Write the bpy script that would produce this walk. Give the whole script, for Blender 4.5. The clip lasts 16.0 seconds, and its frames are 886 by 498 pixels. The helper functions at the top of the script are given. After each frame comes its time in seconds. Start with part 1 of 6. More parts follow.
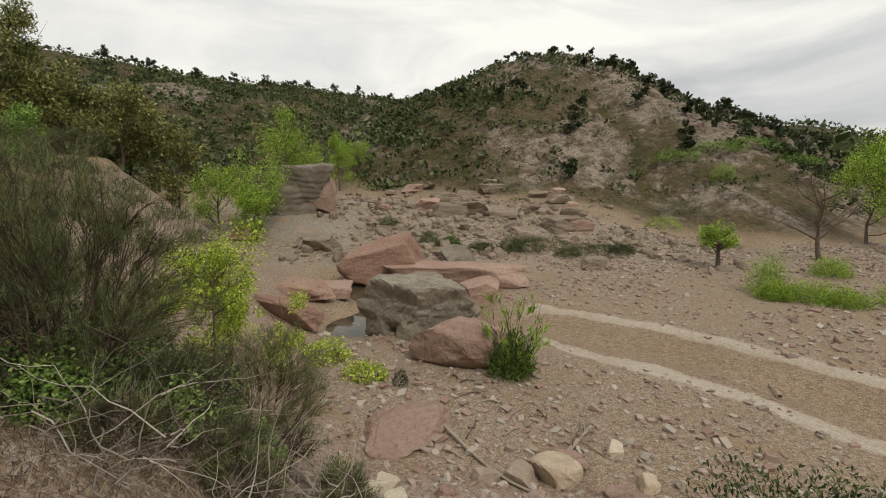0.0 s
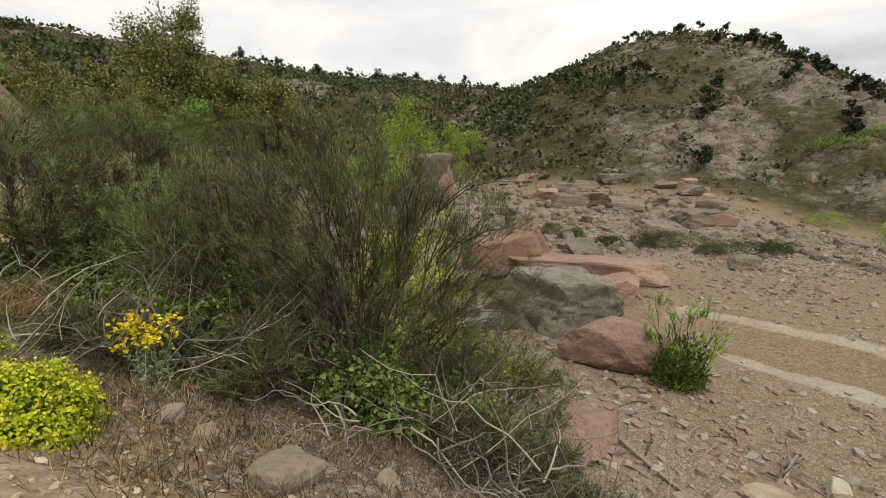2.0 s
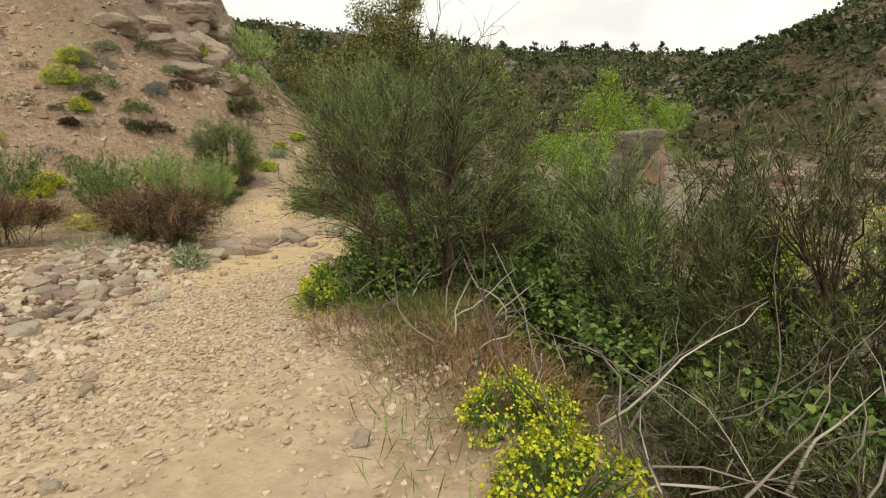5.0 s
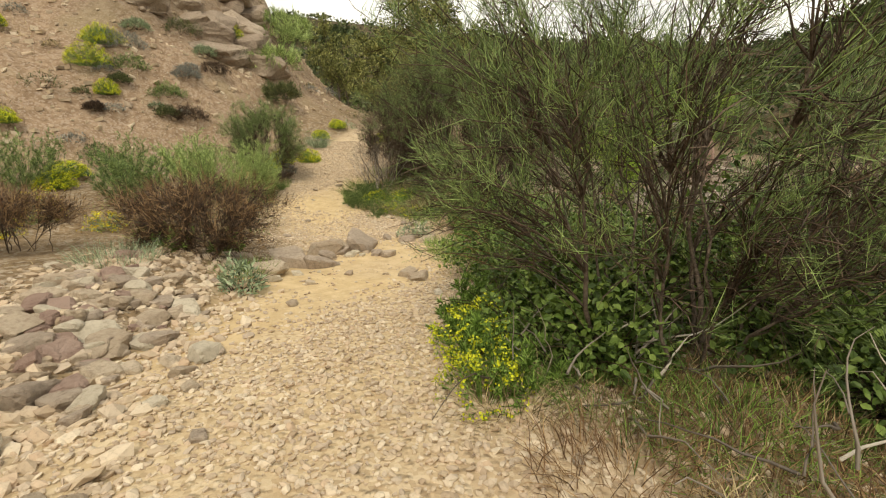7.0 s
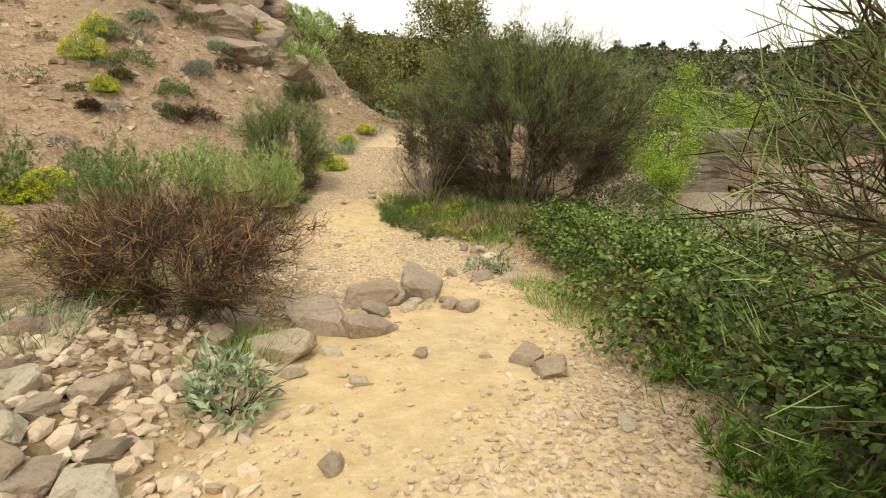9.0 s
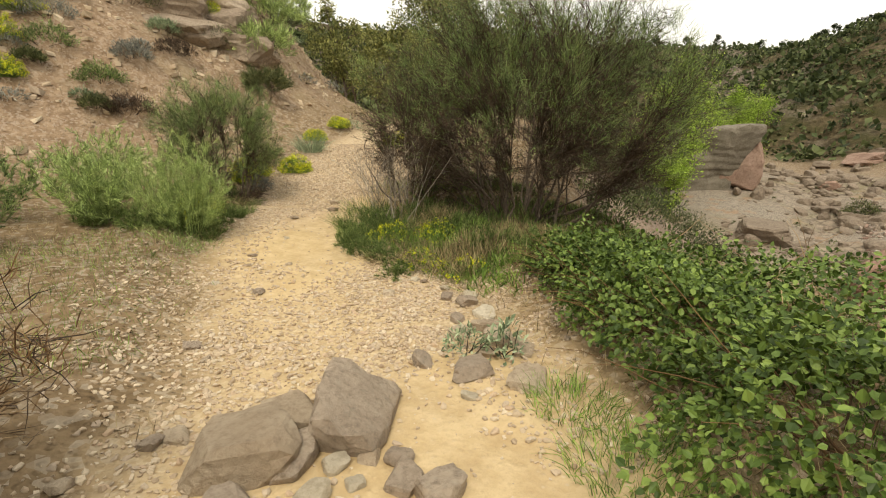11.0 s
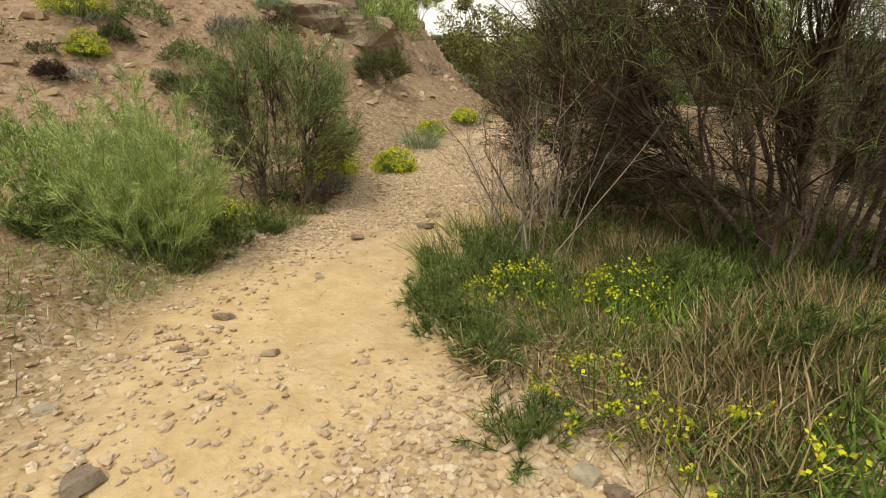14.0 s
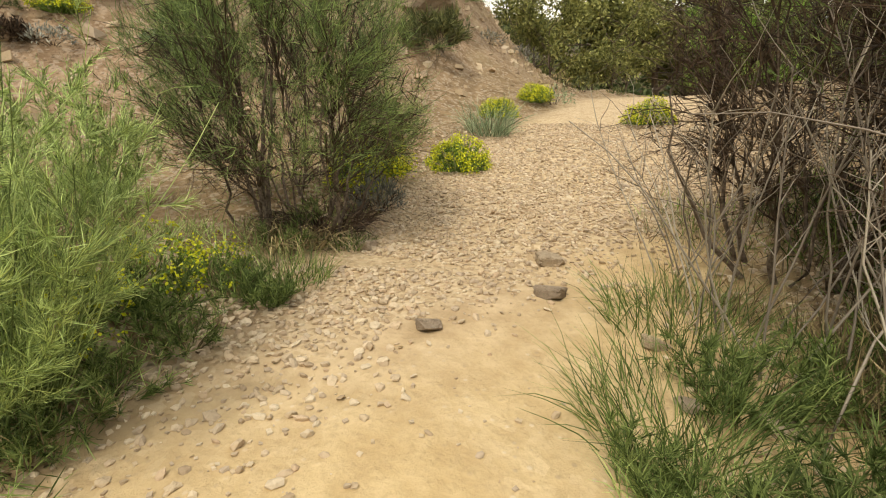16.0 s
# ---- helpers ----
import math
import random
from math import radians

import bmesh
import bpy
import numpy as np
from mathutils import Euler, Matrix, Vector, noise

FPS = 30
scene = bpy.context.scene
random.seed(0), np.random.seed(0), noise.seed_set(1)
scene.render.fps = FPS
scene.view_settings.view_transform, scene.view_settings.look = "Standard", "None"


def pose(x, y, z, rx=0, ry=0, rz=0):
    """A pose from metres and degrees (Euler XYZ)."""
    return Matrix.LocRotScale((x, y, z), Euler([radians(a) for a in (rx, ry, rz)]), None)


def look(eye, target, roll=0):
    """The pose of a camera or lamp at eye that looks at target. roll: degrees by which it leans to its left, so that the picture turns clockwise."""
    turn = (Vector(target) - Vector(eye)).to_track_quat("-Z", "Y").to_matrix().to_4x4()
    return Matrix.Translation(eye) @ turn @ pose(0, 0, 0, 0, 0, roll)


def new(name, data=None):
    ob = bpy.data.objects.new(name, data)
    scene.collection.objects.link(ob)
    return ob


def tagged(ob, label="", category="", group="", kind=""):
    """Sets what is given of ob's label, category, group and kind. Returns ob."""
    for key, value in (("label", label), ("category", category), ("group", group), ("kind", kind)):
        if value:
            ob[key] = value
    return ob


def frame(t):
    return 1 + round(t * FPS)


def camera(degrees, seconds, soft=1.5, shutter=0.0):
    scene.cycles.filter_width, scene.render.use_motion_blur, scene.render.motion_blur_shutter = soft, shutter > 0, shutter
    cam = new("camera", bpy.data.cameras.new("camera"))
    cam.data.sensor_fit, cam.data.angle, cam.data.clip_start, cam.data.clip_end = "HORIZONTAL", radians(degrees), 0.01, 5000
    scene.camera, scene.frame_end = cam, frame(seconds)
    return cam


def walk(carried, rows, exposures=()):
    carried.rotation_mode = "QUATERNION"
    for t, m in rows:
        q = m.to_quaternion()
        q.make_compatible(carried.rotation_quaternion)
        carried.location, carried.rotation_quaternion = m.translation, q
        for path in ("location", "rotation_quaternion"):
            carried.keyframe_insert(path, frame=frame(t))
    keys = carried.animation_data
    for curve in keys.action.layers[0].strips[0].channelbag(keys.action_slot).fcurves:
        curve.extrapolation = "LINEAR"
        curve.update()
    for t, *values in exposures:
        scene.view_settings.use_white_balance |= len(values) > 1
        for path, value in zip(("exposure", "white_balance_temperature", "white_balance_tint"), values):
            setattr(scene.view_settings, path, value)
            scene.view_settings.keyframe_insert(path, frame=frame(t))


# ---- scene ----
cam = camera(86.2, 16.0, soft=1.1)
METRES, EYE, TILT, LEAN, TURN = 24.0, 1.45, -9.5, -0.5, 0.0
ROWS = [
    (0.0, 0.0, 0.0, 0.0, -0.0, 0.0, 0.0),
    (0.5, -0.0307, 0.0124, 0.0017, -0.06, -0.34, 0.02),
    (1.0, -0.0603, 0.0244, 0.0022, 3.4, -2.09, -0.52),
    (1.5, -0.0926, 0.031, 0.0033, 8.13, -1.59, -1.25),
    (2.0, -0.1258, 0.0379, -0.0013, 11.5, -1.31, -1.72),
    (2.5, -0.1606, 0.0413, -0.0016, 15.53, -1.64, -2.39),
    (3.0, -0.1946, 0.0474, -0.0018, 18.4, -2.16, -2.72),
    (3.5, -0.2324, 0.0552, 0.0006, 22.06, -2.76, -3.13),
    (4.0, -0.2608, 0.0643, 0.0024, 25.25, -3.5, -3.49),
    (4.5, -0.2948, 0.0769, 0.0044, 29.04, -4.18, -3.93),
    (7.0, -0.4318, 0.1372, 0.0041, 33.69, -5.76, -4.8),
    (7.5, -0.4558, 0.1538, 0.0032, 34.6, -5.39, -4.99),
    (8.0, -0.4821, 0.1728, 0.003, 35.71, -4.98, -5.02),
    (8.5, -0.5072, 0.1919, 0.004, 35.87, -4.91, -5.08),
    (9.0, -0.5305, 0.2104, 0.0062, 35.8, -4.64, -4.99),
    (9.5, -0.5487, 0.2298, 0.0099, 35.49, -4.34, -4.93),
    (10.0, -0.5646, 0.2546, 0.0154, 34.39, -4.67, -4.71),
    (12.5, -0.6286, 0.3841, 0.0234, 40.21, -5.6, -5.67),
    (13.0, -0.648, 0.4059, 0.0206, 43.93, -5.57, -6.14),
    (13.5, -0.679, 0.4268, 0.0205, 47.73, -5.16, -6.69),
    (14.0, -0.7065, 0.4419, 0.0231, 51.02, -4.83, -7.07),
    (14.5, -0.738, 0.4551, 0.0255, 53.2, -4.49, -7.39),
    (15.0, -0.766, 0.4671, 0.0289, 54.79, -4.69, -7.64),
    (15.5, -0.7927, 0.4808, 0.0332, 54.64, -5.77, -7.94),
    (16.0, -0.8158, 0.489, 0.0373, 54.95, -7.35, -8.0),
]
walk(cam, [(t, pose(0, 0, EYE, TILT, LEAN, TURN) @ pose(METRES * x, METRES * y, METRES * z, 90 + pitch, roll, yaw)) for t, x, y, z, yaw, pitch, roll in ROWS],
     exposures=[(0.0, -0.05, 6950, 9), (1.0, 0.0, 6950, 9), (2.5, 0.12, 7050, 9), (4.5, 0.2, 7150, 8), (7.0, 0.42, 7550, 7), (9.0, 0.63, 7550, 7),
                (10.0, 0.63, 7550, 7), (12.5, 0.25, 7750, 8), (14.0, 0.38, 7750, 8), (16.0, 0.58, 7700, 7)])

# ================= world, sun =================
world = bpy.data.worlds.new("overcast")
scene.world = world
world.use_nodes = True
wn, wl = world.node_tree.nodes, world.node_tree.links
wn.clear()
SUN_EL, SUN_AZ = 52.0, 150.0
w_out = wn.new("ShaderNodeOutputWorld")
w_bg = wn.new("ShaderNodeBackground")
w_sky = wn.new("ShaderNodeTexSky")
w_sky.sky_type, w_sky.sun_disc = "NISHITA", False
w_sky.sun_elevation, w_sky.sun_rotation = radians(SUN_EL), radians(SUN_AZ)
w_mul = wn.new("ShaderNodeVectorMath")
w_mul.operation = "SCALE"
w_mul.inputs["Scale"].default_value = 0.10
w_tc = wn.new("ShaderNodeTexCoord")
w_map = wn.new("ShaderNodeMapping")
w_map.inputs["Scale"].default_value = (1.0, 1.0, 3.6)
w_map.inputs["Location"].default_value = (0.35, 0.1, 0.4)
w_noise = wn.new("ShaderNodeTexNoise")
w_noise.inputs["Scale"].default_value = 2.1
w_noise.inputs["Detail"].default_value = 7
w_noise.inputs["Roughness"].default_value = 0.52
w_noise.inputs["Distortion"].default_value = 0.5
w_ramp = wn.new("ShaderNodeValToRGB")
w_ramp.color_ramp.elements[0].position, w_ramp.color_ramp.elements[0].color = 0.34, (0.60, 0.63, 0.68, 1)
w_ramp.color_ramp.elements[1].position, w_ramp.color_ramp.elements[1].color = 0.62, (1.12, 1.12, 1.10, 1)
w_mid = w_ramp.color_ramp.elements.new(0.47)
w_mid.color = (0.86, 0.88, 0.90, 1)
w_mix = wn.new("ShaderNodeMix")
w_mix.data_type = "RGBA"
w_mix.inputs["Factor"].default_value = 0.93
wl.new(w_sky.outputs["Color"], w_mul.inputs[0])
wl.new(w_tc.outputs["Generated"], w_map.inputs["Vector"])
wl.new(w_map.outputs["Vector"], w_noise.inputs["Vector"])
wl.new(w_noise.outputs["Fac"], w_ramp.inputs["Fac"])
wl.new(w_mul.outputs["Vector"], w_mix.inputs["A"])
wl.new(w_ramp.outputs["Color"], w_mix.inputs["B"])
wl.new(w_mix.outputs["Result"], w_bg.inputs["Color"])
w_bg.inputs["Strength"].default_value = 0.95
wl.new(w_bg.outputs["Background"], w_out.inputs["Surface"])

sun_lamp = bpy.data.lights.new("sun", "SUN")
sun_lamp.energy, sun_lamp.angle, sun_lamp.color = 1.5, radians(11), (1.0, 0.95, 0.86)
sun = new("sun", sun_lamp)
_a, _e = radians(SUN_AZ), radians(SUN_EL)
sun.matrix_world = look((0, 0, 60), (-math.sin(_a) * math.cos(_e) , -math.cos(_a) * math.cos(_e), 60 - math.sin(_e)))

# ================= node helpers =================


class Nodes:
    """A thin writer for node materials."""

    def __init__(self, name, rough=0.85, spec=0.25):
        self.m = bpy.data.materials.new(name)
        self.m.use_nodes = True
        self.t = self.m.node_tree
        self.b = self.t.nodes["Principled BSDF"]
        self.b.inputs["Roughness"].default_value = rough
        self.b.inputs["Specular IOR Level"].default_value = spec

    def node(self, kind, **kw):
        n = self.t.nodes.new(kind)
        for k, v in kw.items():
            n.inputs[k].default_value = v
        return n

    def link(self, a, b):
        self.t.links.new(a, b)

    def coords(self):
        return self.node("ShaderNodeNewGeometry").outputs["Position"]

    def noise(self, scale, detail=4, rough=0.55, vec=None):
        n = self.node("ShaderNodeTexNoise", Scale=scale, Detail=detail, Roughness=rough)
        self.link(vec if vec is not None else self.coords(), n.inputs["Vector"])
        return n.outputs["Fac"]

    def voronoi(self, scale, feature="F1", vec=None, out="Distance"):
        n = self.node("ShaderNodeTexVoronoi", Scale=scale)
        n.feature = feature
        self.link(vec if vec is not None else self.coords(), n.inputs["Vector"])
        return n.outputs[out]

    def ramp(self, fac, *stops):
        n = self.node("ShaderNodeValToRGB")
        r = n.color_ramp
        while len(r.elements) < len(stops):
            r.elements.new(0.5)
        for e, (p, c) in zip(r.elements, stops):
            e.position = p
            e.color = (*c, 1) if len(c) == 3 else c
        self.link(fac, n.inputs["Fac"])
        return n.outputs["Color"]

    def grey(self, fac, lo, hi, a=0.0, b=1.0):
        n = self.node("ShaderNodeMapRange")
        n.inputs["From Min"].default_value, n.inputs["From Max"].default_value = lo, hi
        n.inputs["To Min"].default_value, n.inputs["To Max"].default_value = a, b
        n.interpolation_type = "SMOOTHSTEP"
        self.link(fac, n.inputs["Value"])
        return n.outputs["Result"]

    def mix(self, fac, a, b, mode="MIX"):
        n = self.node("ShaderNodeMix")
        n.data_type, n.blend_type = "RGBA", mode
        for s, v in (("Factor", fac), ("A", a), ("B", b)):
            if hasattr(v, "is_linked"):
                self.link(v, n.inputs[s])
            elif isinstance(v, (tuple, list)):
                n.inputs[s].default_value = (*v, 1) if len(v) == 3 else v
            else:
                n.inputs[s].default_value = v
        return n.outputs["Result"]

    def math(self, op, a, b=0.0):
        n = self.node("ShaderNodeMath")
        n.operation = op
        for i, v in enumerate((a, b)):
            if hasattr(v, "is_linked"):
                self.link(v, n.inputs[i])
            else:
                n.inputs[i].default_value = v
        return n.outputs[0]

    def attr(self, name):
        n = self.node("ShaderNodeAttribute")
        n.attribute_name = name
        return n.outputs["Fac"]

    def rnd_object(self):
        return self.node("ShaderNodeObjectInfo").outputs["Random"]

    def rnd_island(self):
        return self.node("ShaderNodeNewGeometry").outputs["Random Per Island"]

    def bump(self, height, strength=0.5, distance=0.05):
        n = self.node("ShaderNodeBump", Strength=strength, Distance=distance)
        self.link(height, n.inputs["Height"])
        self.link(n.outputs["Normal"], self.b.inputs["Normal"])

    def done(self, colour, trans=0.0):
        if isinstance(colour, (tuple, list)):
            self.b.inputs["Base Color"].default_value = (*colour, 1)
        else:
            self.link(colour, self.b.inputs["Base Color"])
        if trans:
            tr = self.node("ShaderNodeBsdfTranslucent")
            mx = self.node("ShaderNodeMixShader", Fac=trans)
            out = self.t.nodes["Material Output"]
            if isinstance(colour, (tuple, list)):
                tr.inputs["Color"].default_value = (*colour, 1)
            else:
                self.link(colour, tr.inputs["Color"])
            self.link(self.b.outputs[0], mx.inputs[1])
            self.link(tr.outputs[0], mx.inputs[2])
            self.link(mx.outputs[0], out.inputs["Surface"])
        return self.m


def leaf_material(name, dark, mid, light, trans=0.3, rough=0.6, patch=1.3, gain=1.0):
    """Foliage: every leaf or twig has its own shade, and patches of the plant differ."""
    n = Nodes(name, rough, 0.3)
    dark, mid, light = [tuple(min(0.9, gain * k * v) for v in q) for k, q in ((0.6, dark), (1.0, mid), (1.3, light))]
    c = n.ramp(n.rnd_island(), (0.0, dark), (0.5, mid), (1.0, light))
    p = n.noise(patch, 3)
    c = n.mix(n.grey(p, 0.4, 0.7, 0, 0.4), c, dark)
    return n.done(c, trans)


def bark_material(name, dark, light):
    n = Nodes(name, 0.9, 0.15)
    f = n.noise(35.0, 5, 0.65)
    g = n.noise(3.0, 3)
    c = n.mix(n.grey(f, 0.3, 0.7), dark, light)
    c = n.mix(n.grey(g, 0.35, 0.7, 0, 0.5), c, dark)
    n.bump(f, 0.5, 0.01)
    return n.done(c)


def rock_material(name, base, dark, light, grain=1.0, lichen=0.0, crack=0.35):
    n = Nodes(name, 0.9, 0.2)
    big = n.noise(0.55 * grain, 5, 0.6)
    fine = n.noise(7.0 * grain, 7, 0.75)
    speck = n.noise(26.0 * grain, 4, 0.7)
    c = n.mix(n.grey(big, 0.32, 0.68), base, light)
    c = n.mix(n.grey(fine, 0.42, 0.72, 0, 0.75), c, dark)
    c = n.mix(n.grey(speck, 0.5, 0.75, 0, 0.55), c, light)
    warp = n.mix(0.25, n.coords(), n.node("ShaderNodeTexNoise", Scale=0.9 * grain).outputs["Color"], "ADD")
    edge = n.voronoi(0.55 * grain, "DISTANCE_TO_EDGE", warp)
    ck = n.grey(edge, 0.0, 0.025, 1, 0)
    c = n.mix(n.math("MULTIPLY", ck, crack), c, dark)
    if lichen:
        li = n.noise(18.0, 5, 0.75)
        c = n.mix(n.grey(li, 0.52, 0.66, 0, lichen), c, (0.42, 0.41, 0.34))
        c = n.mix(n.grey(n.noise(5.0, 5, 0.75), 0.5, 0.7, 0, lichen), c, (0.06, 0.05, 0.04))
    tone = n.rnd_object()
    c = n.mix(n.grey(tone, 0.0, 1.0, 0, 0.35), c, dark)
    h = n.math("ADD", n.math("MULTIPLY", fine, 0.7), n.math("MULTIPLY", speck, 0.2))
    n.bump(h, 0.9, 0.16 / grain)
    return n.done(c)


M_GREEN_BROOM = leaf_material("broom_green", (0.050, 0.076, 0.028), (0.102, 0.148, 0.048), (0.19, 0.255, 0.09), 0.12, gain=1.6)
M_LIGHT_BROOM = leaf_material("broom_light_green", (0.075, 0.11, 0.035), (0.165, 0.22, 0.075), (0.27, 0.33, 0.13), 0.12, gain=2.0)
M_OLIVE_BROOM = leaf_material("broom_olive", (0.045, 0.06, 0.025), (0.095, 0.115, 0.045), (0.19, 0.20, 0.085), 0.12, gain=1.2)
M_STRAW_TWIG = leaf_material("straw_twigs", (0.10, 0.075, 0.04), (0.22, 0.17, 0.09), (0.40, 0.33, 0.19), 0.1, gain=1.35)
M_BROWN_TWIG = leaf_material("brown_twigs", (0.055, 0.035, 0.022), (0.12, 0.075, 0.05), (0.22, 0.15, 0.10), 0.05, gain=0.6)
M_RED_TWIG = leaf_material("russet_twigs", (0.13, 0.07, 0.035), (0.27, 0.155, 0.075), (0.46, 0.32, 0.17), 0.1, gain=0.9)
M_GREY_TWIG = leaf_material("grey_dead_twigs", (0.16, 0.13, 0.105), (0.30, 0.26, 0.22), (0.46, 0.42, 0.36), 0.0)
M_BRAMBLE = leaf_material("bramble_leaf", (0.045, 0.085, 0.018), (0.10, 0.165, 0.032), (0.18, 0.25, 0.06), 0.12, 0.5, gain=1.1)
M_WILLOW = leaf_material("willow_leaf", (0.13, 0.21, 0.03), (0.24, 0.36, 0.05), (0.38, 0.50, 0.10), 0.4, gain=1.25)
M_SAPLING = leaf_material("sapling_leaf", (0.20, 0.28, 0.03), (0.36, 0.46, 0.06), (0.52, 0.58, 0.12), 0.4, gain=1.2)
M_SCRUB = leaf_material("scrub_leaf", (0.030, 0.045, 0.018), (0.060, 0.082, 0.030), (0.11, 0.13, 0.055), 0.2, 0.7, 0.2, gain=1.25)
M_PINE = leaf_material("pine_needles", (0.022, 0.036, 0.016), (0.045, 0.065, 0.026), (0.08, 0.10, 0.04), 0.15, 0.7, 0.3, gain=1.0)
M_EUCALYPT = leaf_material("olive_tree_leaf", (0.055, 0.065, 0.022), (0.115, 0.125, 0.04), (0.20, 0.20, 0.075), 0.25, gain=1.9)
M_YELLOW = leaf_material("yellow_flower", (0.62, 0.46, 0.01), (0.80, 0.62, 0.015), (0.90, 0.75, 0.05), 0.2)
M_LIME = leaf_material("spurge_lime_flower", (0.25, 0.28, 0.015), (0.48, 0.50, 0.025), (0.70, 0.66, 0.05), 0.3, gain=1.5)
M_HERB = leaf_material("herb_green", (0.07, 0.13, 0.025), (0.14, 0.23, 0.05), (0.25, 0.36, 0.09), 0.35, gain=1.35)
M_BLUEGREEN = leaf_material("grey_green_leaf", (0.13, 0.18, 0.10), (0.23, 0.30, 0.18), (0.36, 0.42, 0.28), 0.2, gain=1.2)
M_FENNEL = leaf_material("feathery_green", (0.06, 0.10, 0.028), (0.13, 0.19, 0.055), (0.25, 0.31, 0.11), 0.3, gain=1.1)
M_GREYHERB = leaf_material("lavender_grey", (0.12, 0.13, 0.12), (0.21, 0.22, 0.20), (0.32, 0.32, 0.28), 0.1, gain=1.2)
M_BARK = bark_material("grey_brown_bark", (0.075, 0.055, 0.042), (0.24, 0.195, 0.155))
M_TWIGBARK = bark_material("brown_branch_bark", (0.05, 0.035, 0.025), (0.15, 0.115, 0.085))
M_DARKBARK = bark_material("dark_bark", (0.045, 0.033, 0.026), (0.14, 0.11, 0.085))
M_DEADWOOD = bark_material("bleached_deadwood", (0.22, 0.18, 0.14), (0.50, 0.43, 0.35))
M_PINKROCK = rock_material("pink_rock", (0.42, 0.285, 0.225), (0.23, 0.14, 0.11), (0.53, 0.39, 0.32), 0.6)
M_REDROCK = rock_material("red_rock", (0.35, 0.215, 0.16), (0.19, 0.115, 0.09), (0.46, 0.31, 0.245), 0.6)
M_GREYROCK = rock_material("grey_conglomerate", (0.23, 0.20, 0.16), (0.075, 0.06, 0.047), (0.36, 0.32, 0.26), 1.4, 0.5)
M_STONE = rock_material("path_stone", (0.46, 0.36, 0.26), (0.26, 0.195, 0.14), (0.60, 0.50, 0.38), 3.0, 0.1, 0.15)
M_PALESTONE = rock_material("pale_stone", (0.56, 0.49, 0.38), (0.34, 0.28, 0.20), (0.70, 0.63, 0.51), 3.0, 0.0, 0.1)
M_DARKSTONE = rock_material("slate_stone", (0.40, 0.32, 0.25), (0.20, 0.155, 0.12), (0.55, 0.45, 0.355), 3.0, 0.2, 0.2)


def pebble_material(name, *cols):
    n = Nodes(name, 0.9, 0.2)
    k = len(cols) - 1
    c = n.ramp(n.rnd_island(), *[(i / k, col) for i, col in enumerate(cols)])
    f = n.noise(40.0, 4, 0.7)
    c = n.mix(n.grey(f, 0.45, 0.8, 0, 0.4), c, (0.16, 0.12, 0.09))
    n.bump(f, 0.4, 0.01)
    return n.done(c)


M_GRAVEL = pebble_material("path_gravel", (0.37, 0.28, 0.195), (0.54, 0.43, 0.305), (0.43, 0.345, 0.265), (0.65, 0.55, 0.415), (0.49, 0.36, 0.25))
M_BEDSTONE = pebble_material("riverbed_stones", (0.22, 0.18, 0.155), (0.36, 0.28, 0.23), (0.28, 0.18, 0.145), (0.46, 0.41, 0.35), (0.30, 0.26, 0.22))

# ================= the lie of the land =================
PATH = [(30, -5, 0.9), (10, -2, 0.3), (0, -0.2, 0.0), (-5, 0.75, -0.2), (-8, 1.9, -0.3), (-10.5, 3.3, -0.5), (-13.3, 5.9, -0.8),
        (-15.4, 8.9, -1.08), (-17.2, 10.6, -1.2), (-19.8, 12.1, -1.05), (-22.1, 14.0, -0.75), (-23.7, 16.4, -0.25),
        (-25.2, 19, 0.5), (-26.6, 22.5, 1.2), (-28.2, 27, 1.6), (-31, 34, 1.9), (-36, 42, 2.2)]


def smooth(a, b, x):
    t = np.clip((x - a) / (b - a), 0, 1)
    return t * t * (3 - 2 * t)


def fract(v):
    return v - np.floor(v)


def lattice(ix, iy, seed):
    return fract(np.sin(ix * 127.1 + iy * 311.7 + seed * 74.7) * 43758.5453)


def vnoise(x, y, seed=0):
    """Value noise, -1 to 1."""
    ix, iy = np.floor(x), np.floor(y)
    fx, fy = x - ix, y - iy
    ux, uy = fx * fx * (3 - 2 * fx), fy * fy * (3 - 2 * fy)
    a, b = lattice(ix, iy, seed), lattice(ix + 1, iy, seed)
    c, d = lattice(ix, iy + 1, seed), lattice(ix + 1, iy + 1, seed)
    return 2 * (a + (b - a) * ux + (c - a) * uy + (a - b - c + d) * ux * uy) - 1


def fbm(x, y, octaves=4, seed=0, gain=0.5):
    s, amp = 0, 1.0
    for i in range(octaves):
        s = s + amp * vnoise(x * 2 ** i + 17.3 * i, y * 2 ** i - 9.1 * i, seed + i)
        amp *= gain
    return s


def along(line, x, y):
    """Nearest point of a polyline: distance, side (+ to its right hand), and its height there."""
    best = np.full(np.shape(x), 1e9)
    side, h = np.zeros(np.shape(x)), np.zeros(np.shape(x))
    for (ax, ay, az), (bx, by, bz) in zip(line, line[1:]):
        ex, ey = bx - ax, by - ay
        k = np.clip(((x - ax) * ex + (y - ay) * ey) / (ex * ex + ey * ey), 0, 1)
        d = np.hypot(x - ax - k * ex, y - ay - k * ey)
        near = d < best
        best = np.where(near, d, best)
        side = np.where(near, np.sign((y - ay) * -ex + (x - ax) * ey) * 1.0, side)
        h = np.where(near, az + k * (bz - az), h)
    return best, side, h


